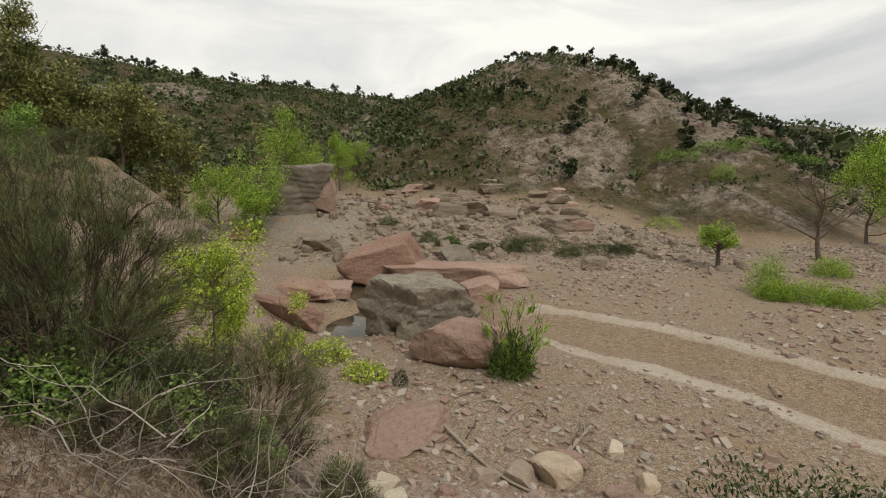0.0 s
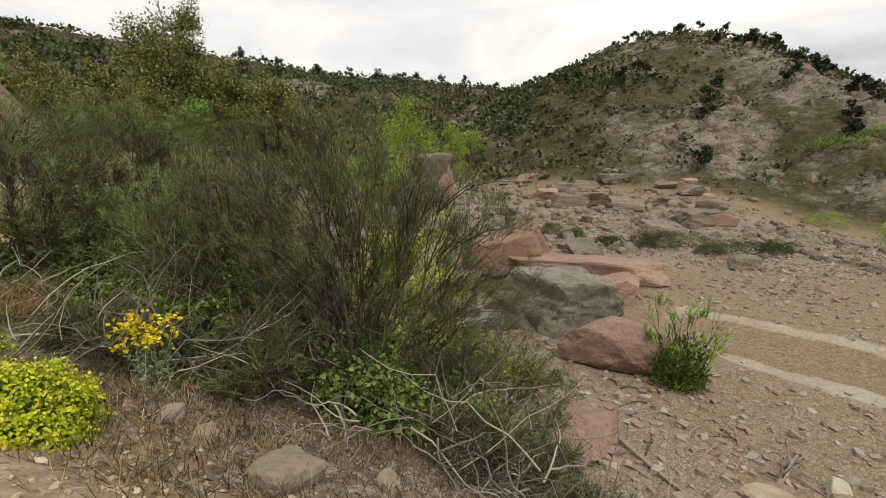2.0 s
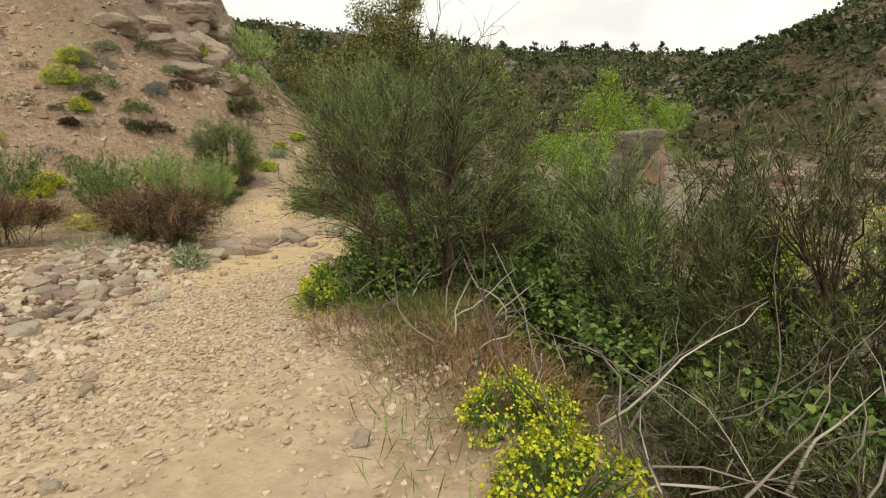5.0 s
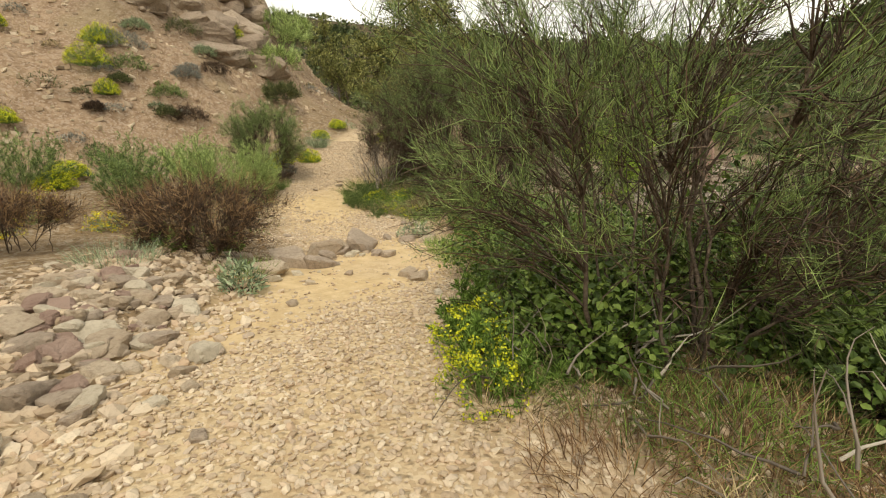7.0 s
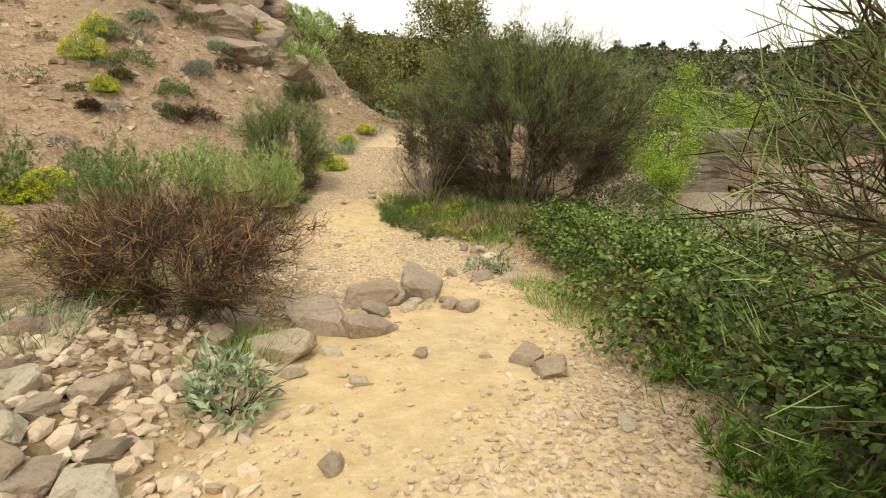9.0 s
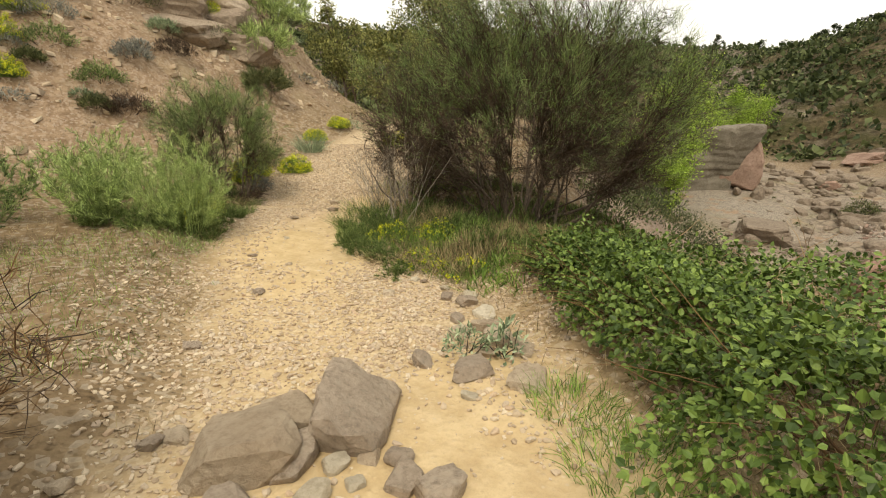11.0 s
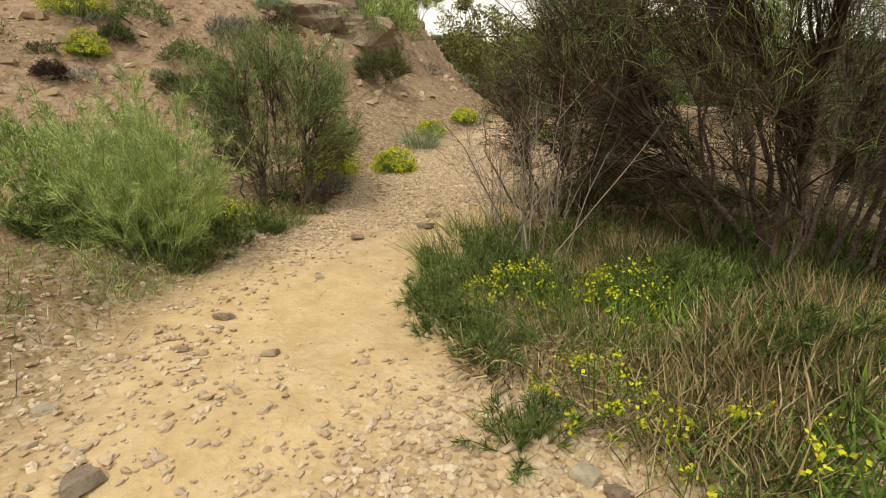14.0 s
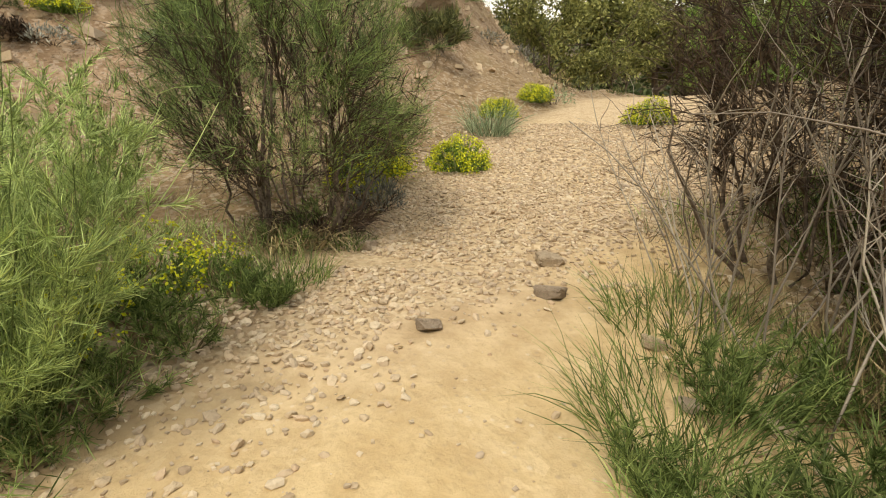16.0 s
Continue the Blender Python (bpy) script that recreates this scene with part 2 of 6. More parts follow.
def crest(line, x, y, fall, flat=0.0):
    """The highest of the slopes that fall away from every stretch of a ridge."""
    best = np.full(np.shape(x), -1e9)
    for (ax, ay, az), (bx, by, bz) in zip(line, line[1:]):
        ex, ey = bx - ax, by - ay
        k = np.clip(((x - ax) * ex + (y - ay) * ey) / (ex * ex + ey * ey), 0, 1)
        best = np.maximum(best, az + k * (bz - az) - fall * np.maximum(np.hypot(x - ax - k * ex, y - ay - k * ey) - flat, 0))
    return best


RIDGE_A = [(-18, 205, 27), (10, 178, 33), (24, 171, 37), (38, 164, 38.0), (52, 146, 26.5), (62, 130, 17), (73, 121, 11.5), (85, 116, 6), (112, 112, 1)]
RIDGE_B = [(-260, 20, 55), (-150, 110, 37), (-118, 160, 37), (-78, 215, 37), (-40, 255, 36.5), (-8, 285, 37), (60, 330, 40)]
RIDGE_F = [(-300, 900, 105), (120, 950, 120), (500, 900, 70), (660, 910, 98), (760, 900, 80), (1000, 850, 55), (1500, 500, 60)]
EDGE_C = [(-22, -20, 0), (-25.0, 0, 0), (-26.2, 8, 0), (-26.6, 15, 0), (-28.9, 22, 0), (-32, 27, 0), (-40, 34, 0), (-70, 50, 0), (-150, 60, 0)]
CHANNEL = [(60, -10, 0), (34, 6, 0), (26, 13, 0), (20.3, 19.8, 0), (17.8, 23.5, 0), (13.7, 27.7, 0), (8.8, 31.2, 0), (4, 33.8, 0), (0.5, 36.5, 0), (-3.5, 40, 0), (-7, 46, 0), (-11, 58, 0), (-10, 75, 0), (-14, 130, 0), (-24, 200, 0)]
POOLS = [(-6.4, 32.6, 2.9, 2.3), (0.9, 39.0, 2.4, 1.9), (-6.3, 42.0, 3.0, 2.1), (-10.0, 45.5, 2.0, 1.7), (-4.5, 37.5, 2.8, 1.6)]


def bed_height(x, y):
    z = -9.9 + 0.5 * smooth(10, -14, x)
    z = z + 0.15 * np.maximum(y - 47, 0) * smooth(40, 18, x) * smooth(90, 60, y) + 5.4 * smooth(60, 90, y) * smooth(40, 18, x)
    z = z + 0.045 * np.maximum(y - 45, 0) * smooth(18, 40, x) + 0.03 * np.maximum(y - 90, 0)
    d, s, _ = along(CHANNEL, x, y)
    z = z - 0.75 * np.exp(-(d / (2.6 + 0.5 * vnoise(x * .2, y * .2, 5))) ** 2) * smooth(140, 70, y)
    for px, py, pr, dp in POOLS:
        z = z - dp * np.exp(-((x - px) ** 2 + (y - py) ** 2) / pr ** 2)
    ledge = vnoise(x * 0.09 + 4, y * 0.22, 8)
    z = z + 0.5 * smooth(48, 62, y) * (np.floor(ledge * 4) / 4 + 0.3 * vnoise(x * .5, y * .9, 9))
    return z + 0.10 * fbm(x * 0.4, y * 0.4, 3, 11)


def land(x, y):
    """Ground height and the masks of what covers it."""
    x, y = np.asarray(x, float), np.asarray(y, float)
    d, side, zp = along(PATH, x, y)
    sd = d * side
    # shelf of the path, and the bank that falls to the river
    w = 0.95 + 0.2 * smooth(-3, -7, x) + 4.1 * smooth(-7.5, -14, x)
    drop = np.maximum(sd - w, 0)
    slope = 0.76 + 0.12 * smooth(12, 20, y) * smooth(-8, -16, x) + 0.05 * vnoise(x * 0.15, y * 0.15, 3)
    steep = slope * drop * smooth(-0.4, 1.6, drop)
    round_off = 0.27 * drop + 0.031 * np.minimum(drop, 14) ** 2 + 0.5 * np.maximum(drop - 14, 0)
    kx = smooth(-4.5, -1.5, x) + smooth(-8.5, -12, x)
    shelf = zp - (steep * kx + round_off * (1 - kx)) + 0.05 * fbm(x * 0.9, y * 0.9, 3, 2)
    shelf = shelf + 0.14 * smooth(1.3, 2.4, d) * smooth(6, 3, sd) * smooth(-5, -12, x) * (1 + 0.6 * vnoise(x * .8, y * .8, 21))
    # the rocky side left of the path sits a little lower about the russet shrub
    shelf = shelf + 0.1 * smooth(-1.6, -2.6, sd)
    behind = np.maximum(-sd - 3.5, 0) * smooth(-20, -12, x)
    shelf = shelf + 0.38 * behind * smooth(0, 4, behind) * smooth(400, 100, behind)
    bed = bed_height(x, y)
    k = 1.2
    z = np.where(sd > 0, np.logaddexp(shelf * k, bed * k) / k, shelf)
    bank = smooth(0.3, 2.0, drop) * smooth(-0.6, 1.2, z - bed)
    # the hills
    dc, sc, _ = along(EDGE_C, x, y)
    into = np.where(sc < 0, dc, 0)
    hill_c = into * (0.58 + 0.34 * smooth(11, 20, y)) * smooth(-2, 5, into) * (1 - 0.5 * smooth(40, 140, into)) + smooth(1, 6, into) * (0.35 * fbm(x * 0.22, y * 0.22, 4, 31) + 0.10 * fbm(x * 1.1, y * 1.1, 3, 33))
    crag = smooth(5, 8.5, into) * smooth(34, 22, into) * smooth(11, 17, y) * smooth(42, 34, y)
    hill_c = hill_c + crag * (1.6 + 2.2 * np.abs(vnoise(x * 0.35, y * 0.5, 35)) + 0.9 * np.abs(vnoise(x * 1.1, y * 1.3, 36)))
    z = z + hill_c
    da, sa, ha = along(RIDGE_A, x, y)
    rough = fbm(x * 0.035, y * 0.035, 5, 41, 0.55)
    gully = np.abs(vnoise(x * 0.06 + 0.3 * rough, y * 0.025, 43))
    hill_a = crest(RIDGE_A, x, y, 0.50, 3.0) + 2.4 * rough + 3.0 * (gully - 0.3) * smooth(0, 25, da) - 0.8 * smooth(10, 0, da)
    cliff = smooth(38, 52, x) * smooth(100, 112, y) * smooth(45, 20, da)
    hill_a = hill_a + cliff * 4.0 * np.abs(vnoise(x * 0.13, y * 0.05, 45)) + cliff * 2 * np.abs(vnoise(x * 0.3, y * 0.1, 46))
    db, sb, hb = along(RIDGE_B, x, y)
    hill_b = crest(RIDGE_B, x, y, 0.36) + 3.0 * fbm(x * 0.02, y * 0.02, 4, 51)
    terr = smooth(20, 60, db) * smooth(-140, -40, x) * 0.6
    hill_b = hill_b * (1 - terr) + terr * (np.floor(hill_b / 2.2) * 2.2 + 2.2 * smooth(0.55, 1.0, fract(hill_b / 2.2)))
    df, sf, hf = along(RIDGE_F, x, y)
    hill_f = hf - 0.30 * df + 8 * fbm(x * 0.006, y * 0.006, 4, 61)
    ha_ = np.maximum(hill_a, np.maximum(hill_b, hill_f))
    dist = np.hypot(x, y)
    rim = -12 + 40 * smooth(900, 2600, dist)
    kk = 0.45
    z = np.logaddexp(z * kk, np.maximum(np.maximum(ha_, rim), z - 30) * kk) / kk - 0.0
    # level the tread of the path again
    tread = smooth(2.0, 1.0, d + 0.25 * vnoise(x * 1.3, y * 1.3, 71)) * smooth(60, 40, dist)
    z = z * (1 - tread) + (zp + 0.03 * fbm(x * 1.2, y * 1.2, 2, 72)) * tread
    z = z + 0.012 * np.exp(-np.hypot(x + 12, y - 8) / 60) * fbm(x * 1.9, y * 1.9, 2, 91)
    hill = np.maximum(smooth(-1.5, 2.5, ha_ - np.maximum(bed, shelf)) * smooth(30, 60, dist), smooth(112, 135, dist))
    rocky = smooth(-0.1, 0.5, vnoise(x * 0.05, y * 0.035, 81) + 0.5 * vnoise(x * 0.2, y * 0.12, 82)) * hill
    rocky = np.maximum(rocky * smooth(130, 90, db + 60 * smooth(-10, -60, x)), cliff)
    face = hill * smooth(0, 26, x) * smooth(235, 205, y) * np.clip(0.25 + 0.9 * vnoise(x * 0.07, y * 0.05, 84) + 0.5 * vnoise(x * 0.3, y * 0.2, 85), 0, 1)
    rocky = np.maximum(np.maximum(rocky, crag), face)
    bare = smooth(45, 56, y) * smooth(45, 26, x) * smooth(110, 95, y) * (1 - hill) * np.clip(0.55 + 0.8 * vnoise(x * 0.12, y * 0.2, 86), 0, 1)
    rocky = np.maximum(rocky, bare * smooth(1.4, 0.4, z - bed))
    dch, _, _ = along(CHANNEL, x, y)
    return dict(z=z, d=d, sd=sd, peb=np.maximum(np.maximum(smooth(-9.8, -11.2, x) * smooth(-14.4, -13.2, x), smooth(-16.0, -16.8, x) * smooth(-19.6, -18.0, x) * (0.55 + 0.45 * smooth(-0.4, 0.4, sd))), smooth(-21.4, -22.3, x)) * smooth(3.2, 1.6, d), dust=smooth(-13.5, -10.5, x) + 0.7 * smooth(-20.5, -22.5, x) + 0.35 * vnoise(x * 0.6, y * 0.6, 95), tread=tread, hill=hill, hillc=smooth(0, 3, into), rock=rocky, bank=bank, wet=dch + 6 * smooth(8, 3, x),
                bed=smooth(1.0, 0.2, z - bed) * (sd > 2) * (1 - hill))


def gz(x, y):
    return float(land(np.array([x]), np.array([y]))["z"][0])


def spaced(lo, hi, step, far_lo, far_hi, grow):
    mid = list(np.arange(lo, hi, step))
    out, s, v = [], step, mid[-1]
    while v < far_hi:
        s *= grow
        v += s
        out.append(v)
    pre, s, v = [], step, lo
    while v > far_lo:
        s *= grow
        v -= s
        pre.append(v)
    return np.array(pre[::-1] + mid + out)


def raw_mesh(name, verts, quads=None, tris=None, material=None, smooth_shade=True):
    """A mesh from arrays."""
    verts = np.asarray(verts, np.float32).reshape(-1, 3)
    parts = [np.asarray(f, np.int32) for f in (quads, tris) if f is not None and len(f)]
    loops = np.concatenate([p.ravel() for p in parts]) if parts else np.zeros(0, np.int32)
    sizes = np.concatenate([np.full(len(p), p.shape[1], np.int32) for p in parts])
    me = bpy.data.meshes.new(name)
    me.vertices.add(len(verts))
    me.vertices.foreach_set("co", verts.ravel())
    me.loops.add(len(loops))
    me.loops.foreach_set("vertex_index", loops)
    me.polygons.add(len(sizes))
    me.polygons.foreach_set("loop_start", np.concatenate([[0], np.cumsum(sizes)[:-1]]).astype(np.int32))
    me.update(calc_edges=True)
    if smooth_shade:
        me.shade_smooth()
    else:
        me.shade_flat()
    if material:
        me.materials.append(material)
    return me


# ---- ground material ----
def ground_material():
    n = Nodes("ground", 0.95, 0.12)
    a_tread, a_bank, a_bed, a_hill, a_hillc, a_rock, a_wet = [n.attr(k) for k in ("tread", "bank", "bed", "hill", "hillc", "rock", "wet")]
    a_dust, a_peb = n.attr("dust"), n.attr("peb")
    n1, n2, n3 = n.noise(0.45, 5, 0.6), n.noise(4.0, 6, 0.65), n.noise(26.0, 5, 0.7)
    peb = n.voronoi(17.0, "F1", None, "Color")
    pebd = n.voronoi(17.0, "F1")
    pebv = n.node("ShaderNodeSeparateColor")
    n.link(peb, pebv.inputs["Color"])
    pv = pebv.outputs[0]
    # stony soil of the shelf
    soil = n.mix(n.grey(n2, 0.3, 0.7), (0.150, 0.102, 0.058), (0.30, 0.215, 0.130))
    soil = n.mix(n.grey(pv, 0.55, 0.9, 0, 0.7), soil, (0.40, 0.34, 0.265))
    soil = n.mix(n.grey(n1, 0.45, 0.7, 0, 0.45), soil, (0.19, 0.13, 0.075))
    # trodden tread: pale ochre
    tread = n.mix(n.grey(n2, 0.3, 0.72), (0.50, 0.365, 0.20), (0.64, 0.495, 0.295))
    tread = n.mix(n.grey(n3, 0.45, 0.75, 0, 0.45), tread, (0.38, 0.28, 0.165))
    stony = n.mix(n.grey(pv, 0.2, 0.95), (0.42, 0.32, 0.205), (0.66, 0.55, 0.40))
    tread = n.mix(n.math("MULTIPLY", n.grey(n.noise(0.75, 4, 0.6), 0.42, 0.62), n.grey(pebd, 0.25, 0.1, 0.2, 1)), tread, stony)
    tread = n.mix(n.grey(a_dust, 0.0, 1.0, 0, 0.75), tread, n.mix(n.grey(n2, 0.3, 0.72), (0.37, 0.275, 0.195), (0.54, 0.42, 0.31)))
    small = n.node("ShaderNodeSeparateColor")
    n.link(n.voronoi(30.0, "F1", None, "Color"), small.inputs["Color"])
    cob = n.ramp(small.outputs[0], (0.0, (0.33, 0.24, 0.15)), (0.35, (0.48, 0.365, 0.235)), (0.7, (0.55, 0.44, 0.30)), (1.0, (0.66, 0.55, 0.40)))
    pebbly = n.math("MULTIPLY", n.grey(n.math("ADD", a_peb, n.math("MULTIPLY", n.math("SUBTRACT", n.noise(1.6, 4, 0.6), 0.5), 1.2)), 0.2, 0.8), 0.6)
    tread = n.mix(pebbly, tread, cob)
    c = n.mix(a_tread, soil, tread)
    # hill slope of red-brown scree
    scree = n.mix(n.grey(n2, 0.3, 0.7), (0.205, 0.135, 0.085), (0.37, 0.27, 0.185))
    scree = n.mix(n.grey(pv, 0.6, 0.95, 0, 0.6), scree, (0.42, 0.34, 0.27))
    scree = n.mix(n.grey(n1, 0.5, 0.68, 0, 0.4), scree, (0.30, 0.25, 0.15))
    c = n.mix(a_hillc, c, scree)
    # bank: pinkish rubble
    bank = n.mix(n.grey(n2, 0.3, 0.7), (0.175, 0.122, 0.090), (0.31, 0.232, 0.175))
    bank = n.mix(n.grey(pv, 0.5, 0.95, 0, 0.8), bank, (0.40, 0.34, 0.29))
    c = n.mix(a_bank, c, bank)
    # riverbed: grey gravel, fine pinkish sand near the channel, pale crust along it
    big = n.voronoi(2.6, "F1", None, "Color")
    bsep = n.node("ShaderNodeSeparateColor")
    n.link(big, bsep.inputs["Color"])
    grav = n.mix(n.grey(pv, 0.1, 0.95), (0.165, 0.140, 0.115), (0.39, 0.345, 0.29))
    grav = n.mix(n.grey(bsep.outputs[0], 0.5, 1.0, 0, 0.4), grav, (0.38, 0.32, 0.27))
    grav = n.mix(n.grey(n1, 0.54, 0.64, 0, 0.7), grav, (0.35, 0.225, 0.145))
    wob = n.math("ADD", a_wet, n.math("MULTIPLY", n.math("SUBTRACT", n.noise(0.5, 4, 0.6), 0.5), 1.4))
    sand = n.mix(n.grey(n2, 0.3, 0.7), (0.205, 0.150, 0.122), (0.27, 0.205, 0.168))
    grav = n.mix(n.grey(wob, 4.0, 3.4), grav, sand)
    crust = n.math("MULTIPLY", n.grey(wob, 2.9, 3.3), n.grey(wob, 4.9, 4.3))
    crust = n.math("MULTIPLY", crust, n.grey(n.noise(1.5, 5, 0.7), 0.3, 0.5, 0.8, 1))
    grav = n.mix(crust, grav, (0.90, 0.87, 0.78))
    c = n.mix(a_bed, c, grav)
    # far hills: dry grass, scrub litter, bare pale rock
    g1, g2 = n.noise(0.16, 6, 0.65), n.noise(1.1, 6, 0.7)
    hillc = n.mix(n.grey(g2, 0.35, 0.65), (0.065, 0.052, 0.030), (0.155, 0.120, 0.070))
    hillc = n.mix(n.grey(g1, 0.45, 0.62, 0, 0.7), hillc, (0.060, 0.064, 0.024))
    rock = n.mix(n.grey(g2, 0.3, 0.7), (0.105, 0.084, 0.066), (0.32, 0.265, 0.21))
    rock = n.mix(n.grey(n.voronoi(0.55, "DISTANCE_TO_EDGE"), 0.0, 0.12, 0.75, 0), rock, (0.07, 0.055, 0.045))
    rock = n.mix(n.grey(n.noise(0.35, 5, 0.7), 0.42, 0.62, 0, 0.6), rock, (0.085, 0.066, 0.05))
    veins = n.noise(0.32, 8, 0.72)
    pale = n.mix(n.grey(n.noise(2.2, 5, 0.7), 0.3, 0.7), (0.19, 0.155, 0.12), (0.40, 0.34, 0.275))
    rock = n.mix(n.grey(veins, 0.46, 0.58), rock, pale)
    rock = n.mix(n.grey(n.noise(0.55, 7, 0.75), 0.56, 0.64, 0, 0.85), rock, (0.055, 0.052, 0.026))
    hc = n.mix(n.grey(n.math("ADD", a_rock, n.math("MULTIPLY", n.math("SUBTRACT", n.noise(0.12, 7, 0.7), 0.5), 1.8)), 0.05, 0.45), hillc, rock)
    bedrock = n.mix(n.grey(g2, 0.3, 0.7), (0.20, 0.155, 0.115), (0.40, 0.325, 0.25))
    bedrock = n.mix(n.grey(n.voronoi(0.8, "DISTANCE_TO_EDGE"), 0.0, 0.10, 0.8, 0), bedrock, (0.09, 0.07, 0.052))
    bedrock = n.mix(n.grey(n.noise(0.3, 4, 0.6), 0.5, 0.65, 0, 0.6), bedrock, (0.20, 0.185, 0.08))
    c = n.mix(n.math("MULTIPLY", a_rock, 0.9), c, bedrock)
    c = n.mix(a_hill, c, hc)
    c = n.mix(n.math("MULTIPLY", n.math("MULTIPLY", a_rock, a_hillc), 0.8), c, rock)
    n.link(c, n.b.inputs["Base Color"])
    hb = n.math("ADD", n.math("MULTIPLY", n2, 0.5), n.math("MULTIPLY", n.grey(pebd, 0.0, 0.5, 1, 0), n.math("MAXIMUM", n.grey(a_tread, 0, 1, 0.35, 0.06), n.math("MULTIPLY", a_peb, 0.3))))
    hb = n.math("ADD", hb, n.math("MULTIPLY", n3, 0.15))
    far = n.math("ADD", n.math("MULTIPLY", g2, 9.0), n.math("MULTIPLY", g1, 34.0))
    hb = n.math("ADD", hb, n.math("MULTIPLY", far, n.math("MAXIMUM", a_hill, n.math("MULTIPLY", a_rock, 0.35))))
    n.bump(hb, 0.9, 0.07)
    return n.m


M_GROUND = ground_material()

gx = spaced(-34, 8, 0.19, -2600, 2600, 1.036)
gy = spaced(-3, 24, 0.19, -2600, 2600, 1.031)
GX, GY = np.meshgrid(gx, gy)
L = land(GX, GY)
nx, ny = len(gx), len(gy)
gv = np.stack([GX, GY, L["z"]], -1).reshape(-1, 3)
dzy, dzx = np.gradient(L["z"], gy, gx)
gn = np.stack([-dzx, -dzy, np.ones_like(dzx)], -1).reshape(-1, 3)
gn /= np.linalg.norm(gn, axis=1, keepdims=True)
ii = (np.arange(ny - 1)[:, None] * nx + np.arange(nx - 1)[None, :]).ravel()
gq = np.stack([ii, ii + 1, ii + nx + 1, ii + nx], 1)
kind_path = (L["tread"] > 0.5).ravel()[ii]
kind_hill = ((L["hill"] > 0.5) | ((L["hillc"] > 0.5))).ravel()[ii] & ~kind_path
kind_bed = (L["bed"] > 0.5).ravel()[ii] & ~kind_path & ~kind_hill
rest = ~(kind_path | kind_hill | kind_bed)
for nm, sel, lab, cat in (
        ("ground", rest, "stony brown soil with dry litter sloping to the river", "ground"),
        ("dirt_path", kind_path, "pale ochre trodden dirt path with loose gravel", "path"),
        ("riverbed", kind_bed, "dry gravel riverbed with pale crusts and sand", "riverbed"),
        ("hillside", kind_hill, "scrubby rocky hills under an overcast sky", "hill")):
    q = gq[sel]
    used, inv = np.unique(q, return_inverse=True)
    me = raw_mesh(nm, gv[used], quads=inv.reshape(-1, 4), material=M_GROUND)
    for key in ("tread", "bank", "bed", "hill", "hillc", "rock", "wet", "dust", "peb"):
        at = me.attributes.new(key, "FLOAT", "POINT")
        at.data.foreach_set("value", L[key].ravel()[used].astype(np.float32))
    me.normals_split_custom_set_from_vertices(gn[used])
    tagged(new(nm, me), lab, cat, kind="structure")

# ================= plant and rock builders =================
rng = np.random.default_rng(7)


def part(name, me, parent=None, label=""):
    """One mesh as a part of a thing; masses of fine twigs or leaves are stuff."""
    ob = new(name, me)
    if name in ("foliage", "leafage", "twig_mass", "brush", "blossom", "stalk_mass", "blade_mass", "crown", "dry_twig", "whip", "green_twig_mass"):
        ob["kind"] = "stuff"
    if parent is not None:
        ob.parent = parent
    if label:
        ob["label"] = label
    return ob


def unit(v):
    return v / np.maximum(np.linalg.norm(v, axis=-1, keepdims=True), 1e-9)


def tubes(P, R, sides=3):
    """Tapered tubes along M polylines P (M,K,3) with radii R (M,K). Returns verts and quads."""
    M, K, _ = P.shape
    T = unit(np.gradient(P, axis=1))
    ref = np.where(np.abs(T[..., 2:3]) > 0.9, np.array([1.0, 0, 0]), np.array([0, 0, 1.0]))
    U = unit(np.cross(T, ref))
    V = np.cross(T, U)
    a = np.arange(sides) * 2 * np.pi / sides
    ring = P[:, :, None] + R[:, :, None, None] * (np.cos(a)[:, None] * U[:, :, None] + np.sin(a)[:, None] * V[:, :, None])
    idx = np.arange(M * K * sides).reshape(M, K, sides)
    nxt = np.roll(idx, -1, axis=2)
    q = np.stack([idx[:, :-1], nxt[:, :-1], nxt[:, 1:], idx[:, 1:]], -1).reshape(-1, 4)
    return ring.reshape(-1, 3), q


def grow(start, direction, length, K, wander=0.15, lift=0.0, sag=0.0):
    """M wandering polylines."""
    M = len(start)
    P = np.zeros((M, K, 3))
    P[:, 0] = start
    d = unit(direction)
    step = (np.broadcast_to(length, (M,)) / (K - 1))[:, None]
    for k in range(1, K):
        d = unit(d + rng.normal(0, wander, (M, 3)) + np.array([0, 0, lift - sag * k / K]))
        P[:, k] = P[:, k - 1] + d * step
    return P


def pick(P, lo, hi, n):
    """n random places on the polylines, with their direction there."""
    M, K, _ = P.shape
    i = rng.integers(0, M, n)
    f = rng.uniform(lo, hi, n) * (K - 1)
    k = np.minimum(f.astype(int), K - 2)
    u = (f - k)[:, None]
    return P[i, k] * (1 - u) + P[i, k + 1] * u, unit(P[i, k + 1] - P[i, k])


def taper(M, K, r0, r1):
    r0 = np.broadcast_to(r0, (M,))[:, None]
    return r0 + (r1 - r0) * np.linspace(0, 1, K)[None, :] ** 0.8


def tube_mesh(name, mat, *sets, sides=3):
    vs, qs, o = [], [], 0
    for P, R in sets:
        v, q = tubes(P, R, sides)
        vs.append(v)
        qs.append(q + o)
        o += len(v)
    return raw_mesh(name, np.concatenate(vs), quads=np.concatenate(qs), material=mat)


